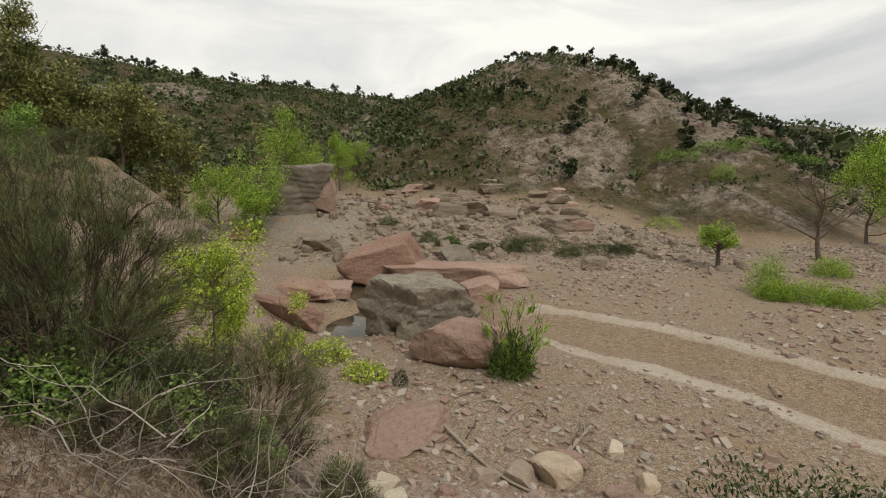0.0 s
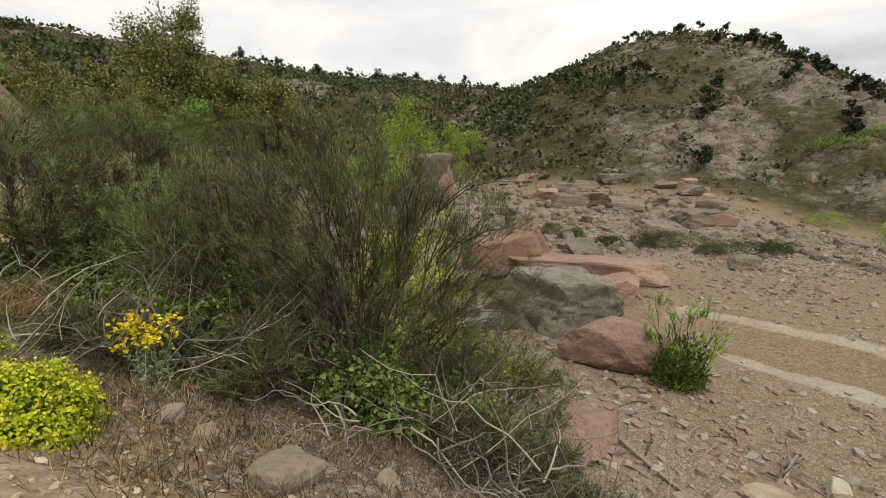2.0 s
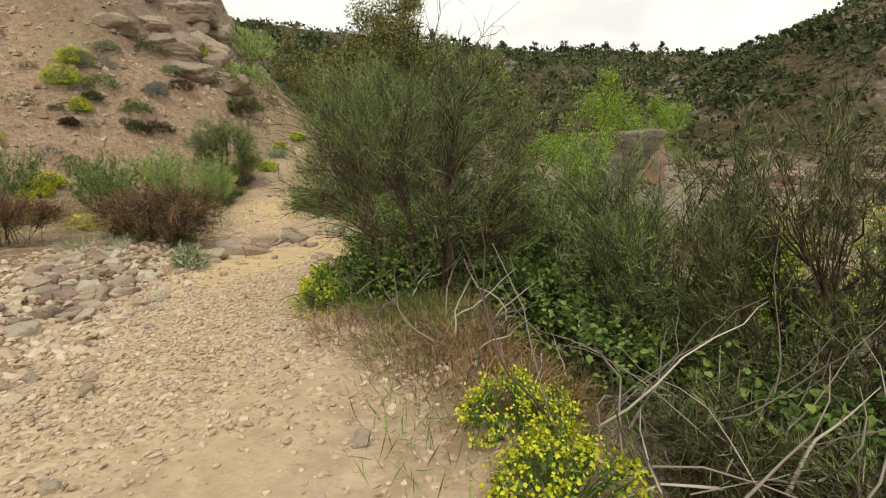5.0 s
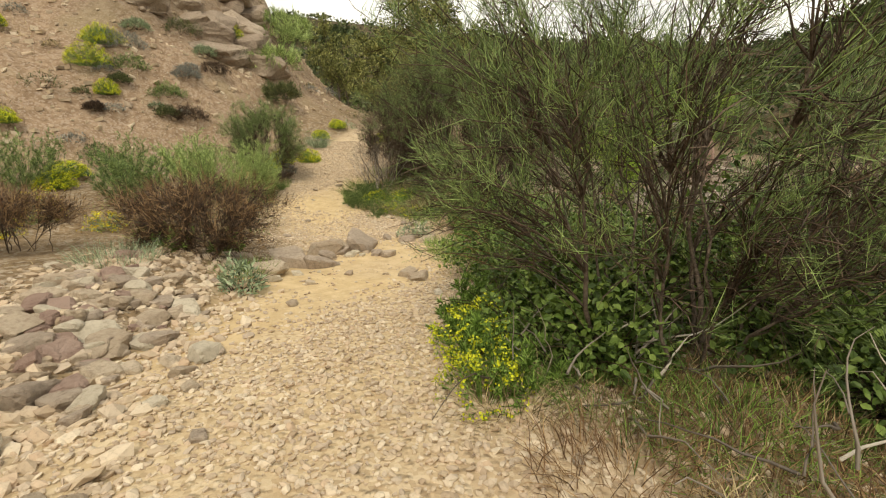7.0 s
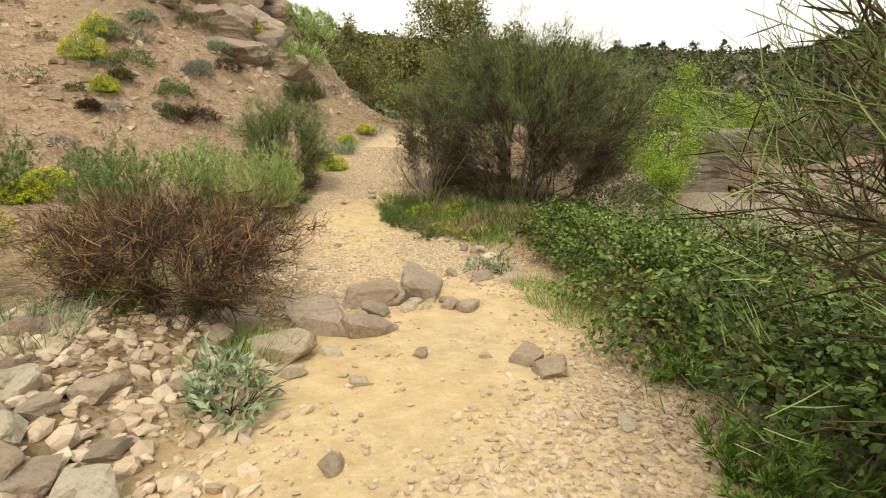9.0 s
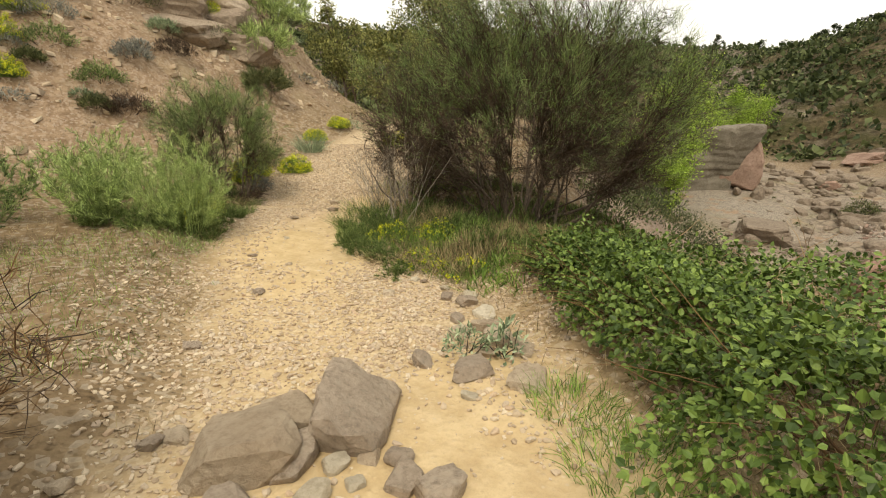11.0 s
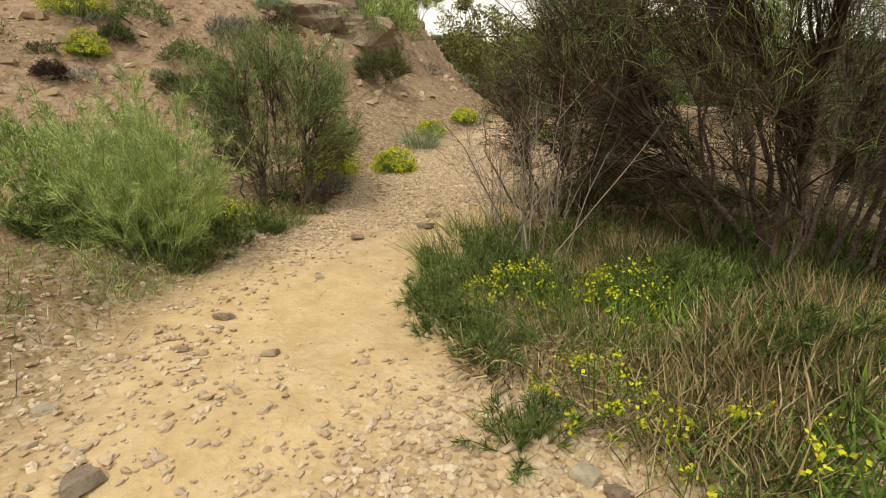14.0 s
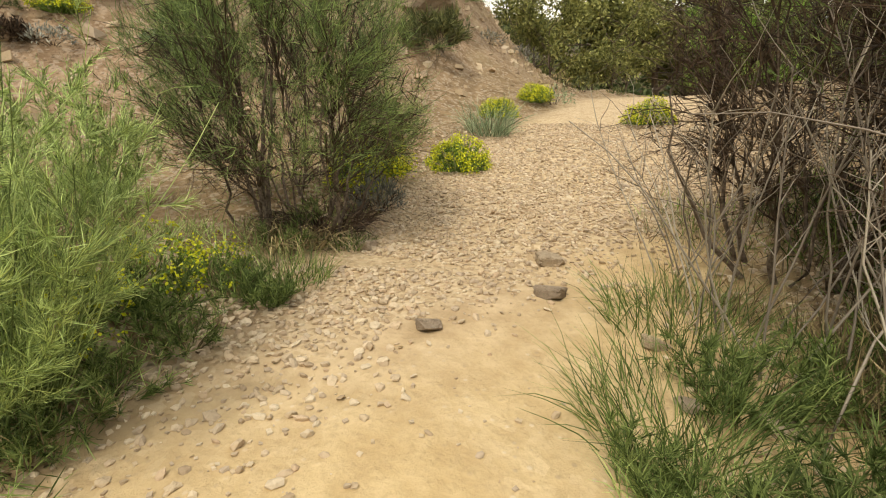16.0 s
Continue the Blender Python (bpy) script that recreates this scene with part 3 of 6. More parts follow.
def leaf_arrays(C, D, N, size, width=0.45, fold=0.25):
    """Pointed leaves: root C, way D, facing N; four corners folded along the middle."""
    n = len(C)
    size = np.broadcast_to(size, (n,))[:, None]
    D = unit(D)
    S = unit(np.cross(D, N))
    N = np.cross(S, D)
    a = C
    b = C + D * size * 0.5 + S * size * width * 0.5 + N * size * fold * 0.3
    c = C + D * size - N * size * fold * 0.2
    d = C + D * size * 0.5 - S * size * width * 0.5 + N * size * fold * 0.3
    v = np.stack([a, b, c, d], 1).reshape(-1, 3)
    i = np.arange(n)[:, None] * 4
    t = np.concatenate([i + np.array([0, 1, 2]), i + np.array([0, 2, 3])])
    return v, t


def oval_arrays(C, D, N, size, width=0.7, fold=0.25):
    """Ovate leaves of six corners, folded along the middle."""
    n = len(C)
    size = np.broadcast_to(size, (n,))[:, None]
    D = unit(D)
    S = unit(np.cross(D, N))
    N = np.cross(S, D) * size * fold
    S, D = S * size * width * 0.5, D * size
    v = np.stack([C, C + D * 0.32 + S + N * 0.3, C + D * 0.72 + S * 0.72 + N * 0.2, C + D - N * 0.3, C + D * 0.72 - S * 0.72 + N * 0.2, C + D * 0.32 - S + N * 0.3], 1).reshape(-1, 3)
    i = np.arange(n)[:, None] * 6
    return v, np.concatenate([i + np.array([0, 1, 2, 3]), i + np.array([0, 3, 4, 5])])


def leaf_mesh(name, mat, *args, **kw):
    v, t = leaf_arrays(*args, **kw)
    return raw_mesh(name, v, tris=t, material=mat, smooth_shade=False)


def ball(n):
    return unit(rng.normal(size=(n, 3)))


def thing(name, x, y, label, cat, group="", z=None, turn=0.0, kind=""):
    ob = new(name)
    ob.location = (x, y, gz(x, y) if z is None else z)
    ob.rotation_euler = (0, 0, turn)
    ob.empty_display_size = 0.2
    return tagged(ob, label, cat, group, kind)


def strips(C, D, length, width, bend=0.25):
    """Thin bent shoots: a ribbon of two pieces, drawn out to a point."""
    n = len(C)
    ln, w = np.broadcast_to(length, (n,))[:, None], np.broadcast_to(width, (n,))[:, None]
    D = unit(D)
    S = unit(np.cross(D, rng.normal(0, 1, (n, 3)))) * w * 0.5
    m = C + D * ln * 0.5
    t = m + unit(D + rng.normal(0, bend, (n, 3)) + [0, 0, bend * 0.5]) * ln * 0.5
    v = np.stack([C - S * 0.8, C + S * 0.8, m - S, m + S, t], 1).reshape(-1, 3)
    i = np.arange(n)[:, None] * 5
    return v, i + np.array([0, 1, 3, 2]), i + np.array([2, 3, 4])


def strip_mesh(name, mat, *args, **kw):
    v, q, t = strips(*args, **kw)
    return raw_mesh(name, v, quads=q, tris=t, material=mat, smooth_shade=False)


def crook(P, amount):
    """Bends polylines out of true: a random walk that starts at nothing."""
    M, K, _ = P.shape
    w = np.cumsum(rng.normal(0, amount, (M, K, 3)) * np.array([1, 1, 0.7]), 1)
    return P + (w - w[:, :1])


def broom(name, x, y, height, rx, ry, label, cat="bush", group="", limbs=9, subs=110, twigs=2600, dead=500, mat=None, wood=None, dead_mat=None,
          twig_len=0.32, width=0.006, lean=(0, 0), z=None, base=0.25, up=0.9, bare=0.45, gaps=0.16, tuft=14, tight=0.03, low=-0.45, forks=5, spray=0.38):
    """A broom: crooked forked limbs, branches and branchlets, and tufts of thin green shoots at their ends over a brown, twiggy inside."""
    ob = thing(name, x, y, label, cat, group, z)
    mat, wood, dead_mat = mat or M_GREEN_BROOM, wood or M_BARK, dead_mat or M_BROWN_TWIG
    r = math.sqrt(rx * ry)
    hc = height * 0.45
    a = rng.uniform(0, 1, limbs) + np.arange(limbs) * 2.4
    spread = rng.uniform(0.15, 1.0, limbs)
    tgt = np.stack([np.cos(a) * rx * spread * 0.72 + lean[0] * 0.8, np.sin(a) * ry * spread * 0.72 + lean[1] * 0.8, height * (0.80 - 0.40 * spread ** 2) * rng.uniform(0.75, 1.0, limbs)], 1)
    st = np.stack([np.cos(a), np.sin(a), np.zeros(limbs)], 1) * base * rng.uniform(0.2, 1, (limbs, 1))
    st[:, 2] = -0.10
    k = np.linspace(0, 1, 10)[None, :, None]
    ctrl = st * 0.45 + tgt * np.array([0.55, 0.55, 0.30])
    LP = crook((1 - k) ** 2 * st[:, None] + 2 * k * (1 - k) * ctrl[:, None] + k ** 2 * tgt[:, None], 0.013 * height)
    LR = taper(limbs, 10, rng.uniform(0.009, 0.021, limbs) * height / 2, 0.005)
    for i in range(limbs):
        part("limb", tube_mesh("limb", wood, (LP[i:i + 1], LR[i:i + 1]), sides=6), ob)
    # branches leave the limbs along them and turn out to the crown's skin
    d = ball(subs * 3)
    d = d[d[:, 2] > low][:subs]
    n = len(d)
    lump = 0.84 + gaps * (np.sin(d[:, 0] * 4.1 + x * 3) + np.sin(d[:, 1] * 5.3 + y * 2) * np.cos(d[:, 2] * 4 + x)) * 0.7 + rng.uniform(-0.26, 0.06, n)
    tip = d * lump[:, None] * np.array([rx, ry, 1.0])
    tip[:, 2] = hc + np.where(d[:, 2] > 0, np.abs(d[:, 2]) ** 0.85 * (height - hc - twig_len * 0.6), d[:, 2] * hc * 1.1) * lump * 1.10
    tip[:, :2] += np.array(lean)
    flat, way = LP[:, 2:].reshape(-1, 3), unit(np.gradient(LP, axis=1))[:, 2:].reshape(-1, 3)
    near = np.argmin(((tip * rng.uniform(0.5, 0.85, (n, 1)))[:, None] - flat[None]) ** 2 @ np.array([1, 1, 1.3]), 1)
    root = flat[near]
    span = np.linalg.norm(tip - root, axis=1, keepdims=True)
    mid = root + way[near] * span * 0.4 + (tip - root) * np.array([0.32, 0.32, 0.10])
    k = np.linspace(0, 1, 6)[None, :, None]
    SP = crook((1 - k) ** 2 * root[:, None] + 2 * k * (1 - k) * mid[:, None] + k ** 2 * tip[:, None], 0.016 * r)
    b0, bd = pick(SP, 0.30, 1.0, n * forks)
    cen = np.array([lean[0], lean[1], height * 0.15])
    BP = grow(b0, bd * 0.5 + unit(b0 - cen) * 0.45 + ball(n * forks) * 0.85 + [0, 0, up * 0.2], rng.uniform(0.10, 0.28, n * forks) * min(r, 2.0), 3, 0.22)
    part("brush", tube_mesh("brush", wood if wood is not M_BARK else M_TWIGBARK, (SP, taper(n, 6, 0.0042 * height / 2 + 0.003, 0.0025))), ob)
    green = BP[:, -1, 2] / height + rng.normal(0, 0.08, n * forks) > bare
    for nm, sel, m in (("twig_mass", ~green, dead_mat), ("green_twig_mass", green, mat)):
        if sel.any():
            part(nm, tube_mesh(nm, m, (BP[sel], taper(int(sel.sum()), 3, 0.0032, 0.0015))), ob)
    # tufts of green shoots at the branchlets' ends
    nb = max(twigs // tuft, 1)
    t0, bd = pick(BP, 0.5, 1.0, nb)
    lo = smooth(bare * 0.35, bare * 1.15, t0[:, 2] / height + 0.10 * np.hypot(t0[:, 0] / rx, t0[:, 1] / ry) + rng.normal(0, 0.06, nb))
    keep = rng.uniform(0, 1, nb) < 0.04 + 0.96 * lo
    t0, bd = t0[keep], bd[keep]
    nb = len(t0)
    td = unit(unit((t0 - cen) * np.array([1, 1, 0.8])) * 0.5 + bd * 0.35 + [0, 0, up * 0.5] + rng.normal(0, 0.4, (nb, 3)))
    along_tuft = rng.uniform(-0.6, 0.3, (nb * tuft, 1)) * twig_len
    td = np.repeat(td, tuft, 0)
    f0 = np.repeat(t0, tuft, 0) + rng.normal(0, tight, (nb * tuft, 3)) + td * along_tuft
    part("foliage", strip_mesh("foliage", mat, f0, td + rng.normal(0, spray, (nb * tuft, 3)), rng.uniform(0.4, 1.05, nb * tuft) * twig_len, width, bend=0.18), ob)
    if dead:
        d0, dd = pick(SP, 0.0, 0.9, dead)
        e0, ed = pick(BP, 0.0, 0.9, dead)
        d0, dd = np.concatenate([d0, e0]), np.concatenate([dd, ed])
        m = len(d0)
        part("dry_twig", strip_mesh("dry_twig", dead_mat, d0, dd * 0.6 + rng.normal(0, 0.55, d0.shape), rng.uniform(0.15, 0.5, m) * min(0.8, r * 0.4), 0.0055, bend=0.35), ob)
    return ob


def wispy(name, x, y, height, rx, ry, label, cat="bush", group="", stems=70, shoots=9000, mat=None, stem_mat=None, z=None, width=0.0045, wild=0.07):
    """A feathery broom: long thin whips fanning from the foot, with side shoots and short fine twigs all along."""
    ob = thing(name, x, y, label, cat, group, z)
    mat, stem_mat = mat or M_LIGHT_BROOM, stem_mat or mat or M_LIGHT_BROOM
    a = rng.uniform(0, 2 * np.pi, stems)
    q = np.sqrt(rng.uniform(0, 1, stems))
    st = np.stack([np.cos(a) * rx, np.sin(a) * ry, np.zeros(stems)], 1) * (q * 0.3)[:, None]
    out = np.stack([np.cos(a) * q * rx, np.sin(a) * q * ry, height * np.sqrt(1.02 - 0.75 * q * q)], 1) - st
    P = grow(st - [0, 0, 0.03], out, np.linalg.norm(out, axis=1) * rng.uniform(0.7, 1.06, stems), 8, wild, 0.015)
    s1, d1 = pick(P, 0.12, 0.95, stems * 6)
    Q = grow(s1, d1 * 0.9 + ball(stems * 6) * 0.8 + [0, 0, 0.15], rng.uniform(0.12, 0.36, stems * 6) * height * 0.42, 5, 0.16, 0.05)
    part("whip", tube_mesh("whip", stem_mat, (P, taper(stems, 8, 0.0045, 0.0015))), ob)
    part("brush", tube_mesh("brush", mat, (Q, taper(stems * 6, 5, 0.0022, 0.001))), ob)
    s2, d2 = pick(Q, 0.05, 1.0, shoots)
    part("foliage", strip_mesh("foliage", mat, s2, d2 * 0.9 + rng.normal(0, 0.42, (shoots, 3)), rng.uniform(0.04, 0.13, shoots) * (0.6 + 0.25 * height), width, bend=0.2), ob)
    return ob


def leafy(name, x, y, height, rx, ry, label, cat="bush", group="", leaves=2500, size=0.06, mat=None, wood=None, stems=14, dome=True, z=None, width=0.55, skin=0.55, drape=0.3, cane=1.0):
    """A leafy mound: arching stems under a skin of leaves turned to the light."""
    ob = thing(name, x, y, label, cat, group, z)
    mat, wood = mat or M_BRAMBLE, wood or M_BROWN_TWIG
    d = ball(leaves)
    d[:, 2] = np.abs(d[:, 2])
    lump = 1 + 0.20 * np.sin(d[:, 0] * 5 + x) * np.cos(d[:, 1] * 4 + y) + 0.13 * np.sin(d[:, 0] * 11 + d[:, 1] * 9 + y)
    rad = rng.uniform(skin, 1, leaves) ** 0.6 * lump
    C = d * rad[:, None] * np.array([rx, ry, height])
    C[:, 2] += 0.02
    D = d * 0.5 + rng.normal(0, 0.6, (leaves, 3)) - [0, 0, drape]
    N = d * 0.6 + [0, 0, 0.9] + rng.normal(0, 0.45, (leaves, 3))
    a = rng.uniform(0, 2 * np.pi, stems)
    st = np.stack([np.cos(a) * rx, np.sin(a) * ry, np.zeros(stems)], 1) * rng.uniform(0, 0.5, (stems, 1))
    SP = grow(st, np.stack([np.cos(a) * rx, np.sin(a) * ry, np.full(stems, height * 1.1)], 1), rng.uniform(0.7, 1.05, stems) * math.sqrt(rx * ry + height * height) * 0.8 * cane, 6, 0.14, 0.0, 0.22)
    part("stalk_mass", tube_mesh("stalk_mass", wood, (SP, taper(stems, 6, 0.006 + 0.004 * height, 0.002))), ob)
    if mat is M_BRAMBLE:
        v, q = oval_arrays(C, D, N, rng.uniform(0.5, 1.3, leaves) * size, width=width)
        part("leafage", raw_mesh("leafage", v, quads=q, material=mat, smooth_shade=False), ob)
    else:
        part("leafage", leaf_mesh("leafage", mat, C, D, N, rng.uniform(0.6, 1.3, leaves) * size, width=width), ob)
    return ob


def spurge(name, x, y, height, r, label, group="", heads=260, z=None, flower=None, leaf=None, cat="shrub"):
    """A dome of close upright stems, each with a flat yellow-green head."""
    ob = thing(name, x, y, label, cat, group, z)
    d = ball(heads)
    d[:, 2] = np.abs(d[:, 2]) * 0.9 + 0.08
    d = unit(d)
    C = d * np.array([r, r, height]) * (0.92 + 0.10 * np.sin(d[:, :1] * 6 + x) + rng.uniform(-0.05, 0.05, (heads, 1)))
    st = C * np.array([0.35, 0.35, 0.0])
    k = np.linspace(0, 1, 2)[None, :, None]
    SP = st[:, None] * (1 - k) + C[:, None] * k
    part("stalk_mass", tube_mesh("stalk_mass", M_HERB, (SP, taper(heads, 2, 0.003, 0.002))), ob)
    nl = heads * 10
    i = rng.integers(0, heads, nl)
    u = rng.uniform(0.55, 0.97, (nl, 1))
    L0 = st[i] * (1 - u) + C[i] * u
    part("leafage", leaf_mesh("leafage", leaf or M_HERB, L0, d[i] * 0.6 + rng.normal(0, 0.6, (nl, 3)), d[i] + rng.normal(0, 0.4, (nl, 3)), rng.uniform(0.6, 1.2, nl) * 0.035 * (r / 0.45) ** 0.3, width=0.4), ob)
    nf = heads * 9
    i = np.repeat(np.arange(heads), 9)
    F0 = C[i] + rng.normal(0, 0.022 * (r / 0.45) ** 0.5, (nf, 3))
    part("blossom", leaf_mesh("blossom", flower or M_LIME, F0, ball(nf) + d[i] * 0.2, d[i] * 1.0 + rng.normal(0, 0.35, (nf, 3)), rng.uniform(0.7, 1.3, nf) * 0.024 * (r / 0.45) ** 0.4, width=0.8), ob, "yellow-green flower heads")
    return ob


def grass(name, x, y, height, r, label, blades=220, mat=None, group="", cat="grass tuft", z=None, width=0.006, flop=0.5):
    ob = thing(name, x, y, label, cat, group, z)
    a = rng.uniform(0, 2 * np.pi, blades)
    q = np.sqrt(rng.uniform(0, 1, blades)) * r
    st = np.stack([np.cos(a) * q, np.sin(a) * q, np.full(blades, -0.02)], 1)
    dr = np.stack([np.cos(a) * 0.4, np.sin(a) * 0.4, np.ones(blades)], 1) + rng.normal(0, 0.25, (blades, 3))
    P = grow(st, dr, rng.uniform(0.5, 1.1, blades) * height, 4, 0.12, 0.0, flop)
    S = unit(np.cross(P[:, 1] - P[:, 0], rng.normal(0, 1, (blades, 3))))[:, None] * (width * np.array([1.0, 0.9, 0.6, 0.1]))[None, :, None]
    v = np.stack([P - S, P + S], 2).reshape(-1, 3)
    i = (np.arange(blades)[:, None] * 8 + np.array([0, 2, 4])).reshape(-1, 1)
    part("blade_mass", raw_mesh("blade_mass", v, quads=i + np.array([0, 1, 3, 2]), material=mat or M_HERB, smooth_shade=False), ob)
    return ob


def ico(level):
    bm = bmesh.new()
    bmesh.ops.create_icosphere(bm, subdivisions=level, radius=1)
    v = np.array([q.co[:] for q in bm.verts])
    f = np.array([[w.index for w in q.verts] for q in bm.faces])
    bm.free()
    return v, f


ICO = {k: ico(k) for k in (1, 2, 3, 4, 5)}
CUBE = np.array([(x, y, z) for x in (-1, 1) for y in (-1, 1) for z in (-1, 1)]) * 0.72
ICO[0] = (CUBE, np.array([[0, 1, 3], [0, 3, 2], [4, 6, 7], [4, 7, 5], [0, 4, 5], [0, 5, 1], [2, 3, 7], [2, 7, 6], [0, 2, 6], [0, 6, 4], [1, 5, 7], [1, 7, 3]]))


def rock_mesh(name, level, mat, seed, flat=0.7, planes=14, rough=0.05, smooth_shade=False, scale=(1, 1, 1), blocky=False, bed=0.0):
    """A boulder: a ball hewn by random planes, then roughened."""
    r = np.random.default_rng(seed)
    v, f = ICO[level]
    n = unit(r.normal(size=(planes + 6, 3)) * np.array([1, 1, 1.1]))
    d = r.uniform(flat - 0.2, 0.86, planes + 6)
    if blocky:
        axes = np.concatenate([np.eye(3), -np.eye(3)]) + r.normal(0, 0.22, (6, 3))
        n = np.concatenate([unit(axes), unit(r.normal(size=(4, 3)))])
        d = np.concatenate([r.uniform(0.55, 0.8, 6), r.uniform(0.75, 0.98, 4)])
    rad = np.full(len(v), 1.15)
    for ni, di in zip(n, d):
        c = v @ ni
        rad = np.where(c > 1e-3, np.minimum(rad, di / np.maximum(c, 1e-3)), rad)
    p = v * rad[:, None]
    s = seed * 1.37
    w = 0.5 * fbm(p[:, 0] * 2.1 + s, p[:, 1] * 2.1 + p[:, 2] * 1.7, 4, seed % 50) + 0.5 * fbm(p[:, 2] * 2.4 + s, p[:, 0] * 1.3 - p[:, 1], 4, seed % 37)
    p = p * (1 + rough * w)[:, None]
    if bed:
        p = p * (1 + bed * (np.abs(fract(p[:, 2:3] * 5.5 + 0.5 * p[:, :1] + 0.6 * w[:, None]) - 0.5) - 0.25))
    return raw_mesh(name, p * np.array(scale), tris=f, material=mat, smooth_shade=smooth_shade)


def boulder(name, x, y, sx, sy, sz, mat, seed, label, sink=0.25, turn=0.0, tilt=0.0, level=4, cat="boulder", group="", z=None, **kw):
    me = rock_mesh(name, level, mat, seed, scale=(sx, sy, sz), **kw)
    ob = new(name, me)
    ob.location = (x, y, (gz(x, y) if z is None else z) + sz * (1 - 2 * sink) )
    ob.rotation_euler = (tilt, 0, turn)
    return tagged(ob, label, cat, group)


def scatter_stones(name, pts, sizes, mat, level=1, label="", cat="gravel", flatten=0.55):
    """Countless loose stones as one piece of stuff, each a hewn pebble."""
    v, f = ICO[level]
    n = len(pts)
    shapes = []
    for s in range(12):
        r = np.random.default_rng(900 + s)
        p = v * (1 + r.uniform(-0.32, 0.2, (len(v), 1)))
        if level > 1:
            pl = unit(np.concatenate([np.concatenate([np.eye(3), -np.eye(3)]) + r.normal(0, 0.25, (6, 3)), r.normal(size=(3, 3))]))
            pd = np.concatenate([r.uniform(0.45, 0.85, 6), r.uniform(0.8, 1.0, 3)])
            rad = np.full(len(v), 1.1)
            for ni, di in zip(pl, pd):
                c = v @ ni
                rad = np.where(c > 1e-3, np.minimum(rad, di / np.maximum(c, 1e-3)), rad)
            p = v * rad[:, None] * (1 + r.uniform(-0.05, 0.05, (len(v), 1)))
        shapes.append(p)
    which = rng.integers(0, 12, n)
    S = np.array(shapes)[which]
    a = rng.uniform(0, 2 * np.pi, n)
    ca, sa = np.cos(a)[:, None], np.sin(a)[:, None]
    S = S * np.stack([rng.uniform(0.7, 1.3, n), rng.uniform(0.6, 1.0, n), rng.uniform(0.35, 0.75, n) * flatten / 0.55], 1)[:, None]
    X, Y = S[..., 0] * ca - S[..., 1] * sa, S[..., 0] * sa + S[..., 1] * ca
    S = np.stack([X, Y, S[..., 2] + X * rng.normal(0, 0.25, (n, 1)) + Y * rng.normal(0, 0.2, (n, 1)) + 0.12], -1) * np.asarray(sizes)[:, None, None] + np.asarray(pts)[:, None]
    i = np.arange(n)[:, None, None] * len(v)
    me = raw_mesh(name, S.reshape(-1, 3), tris=(f[None] + i).reshape(-1, 3), material=mat, smooth_shade=False)
    return tagged(new(name, me), label, cat, kind="stuff")


def ground_points(n, x0, x1, y0, y1, test, grow_by=1.0):
    """Random places on the ground where test(masks, x, y) is likely."""
    x, y = rng.uniform(x0, x1, n), rng.uniform(y0, y1, n)
    m = land(x, y)
    ok = rng.uniform(0, 1, n) < test(m, x, y)
    return np.stack([x, y, m["z"]], 1)[ok]


# ================= water =================
def water():
    n = Nodes("still_water", 0.04, 0.5)
    n.b.inputs["IOR"].default_value = 1.33
    f = n.noise(3.0, 3)
    n.bump(f, 0.03, 0.02)
    c = n.mix(n.grey(n.noise(0.8, 3), 0.4, 0.6), (0.05, 0.042, 0.028), (0.085, 0.07, 0.045))
    return n.done(c)


M_WATER = water()
me = bpy.data.meshes.new("pool_water")
bm = bmesh.new()
bmesh.ops.create_grid(bm, x_segments=24, y_segments=24, size=1)
for v in bm.verts:
    v.co = (-6.5 + v.co.x * 10.0, 38.0 + v.co.y * 10.5, -9.78)
bm.to_mesh(me)
bm.free()
me.materials.append(M_WATER)
tagged(new("water", me), "still dark pool among the boulders reflecting the sky", "water", kind="structure")

M_BEDROCK = rock_material("pale_bedrock", (0.27, 0.215, 0.165), (0.12, 0.09, 0.07), (0.38, 0.31, 0.245), 0.8)

M_CRAG = rock_material("pale_crag", (0.37, 0.295, 0.225), (0.17, 0.125, 0.095), (0.50, 0.41, 0.32), 1.6, 0.0, 0.5)

# ================= riverbed: boulders and slabs =================
PINK, RED, GREY = M_PINKROCK, M_REDROCK, M_GREYROCK
boulder("boulder", -5.4, 46.8, 4.6, 3.0, 2.7, RED, 11, "large smooth red sandstone boulder beside the pool", 0.12, 0.25, 0.1, 5, blocky=True, rough=0.10)
boulder("boulder", -1.2, 29.8, 3.5, 2.6, 2.45, GREY, 28, "rough grey conglomerate boulder with lichen by the pool", 0.16, 0.4, 0.0, 5, blocky=True, rough=0.2)
boulder("boulder", -3.7, 30.4, 1.8, 1.8, 2.0, GREY, 27, "dark pitted grey boulder leaning on another", 0.2, 1.1, 0.1, 5, blocky=True, rough=0.2)
boulder("boulder", 0.9, 25.6, 2.9, 2.2, 1.9, PINK, 31, "low rounded pink boulder half buried in gravel", 0.35, 0.1, 0.0, 5, flat=0.85, planes=8, rough=0.10)
boulder("boulder", 3.0, 38.6, 2.2, 1.8, 1.6, PINK, 37, "blocky pink boulder at the pool's edge", 0.15, 0.5, 0.0, 5, blocky=True, rough=0.10)
boulder("boulder", 2.4, 35.0, 0.8, 0.7, 0.7, GREY, 41, "small grey boulder among driftwood", 0.15, 0.2, 0.0, 3, rough=0.08)
boulder("boulder", 2.0, 33.4, 0.55, 0.5, 0.4, GREY, 43, "small grey boulder among driftwood", 0.15, 0.9, 0.0, 3, rough=0.08)
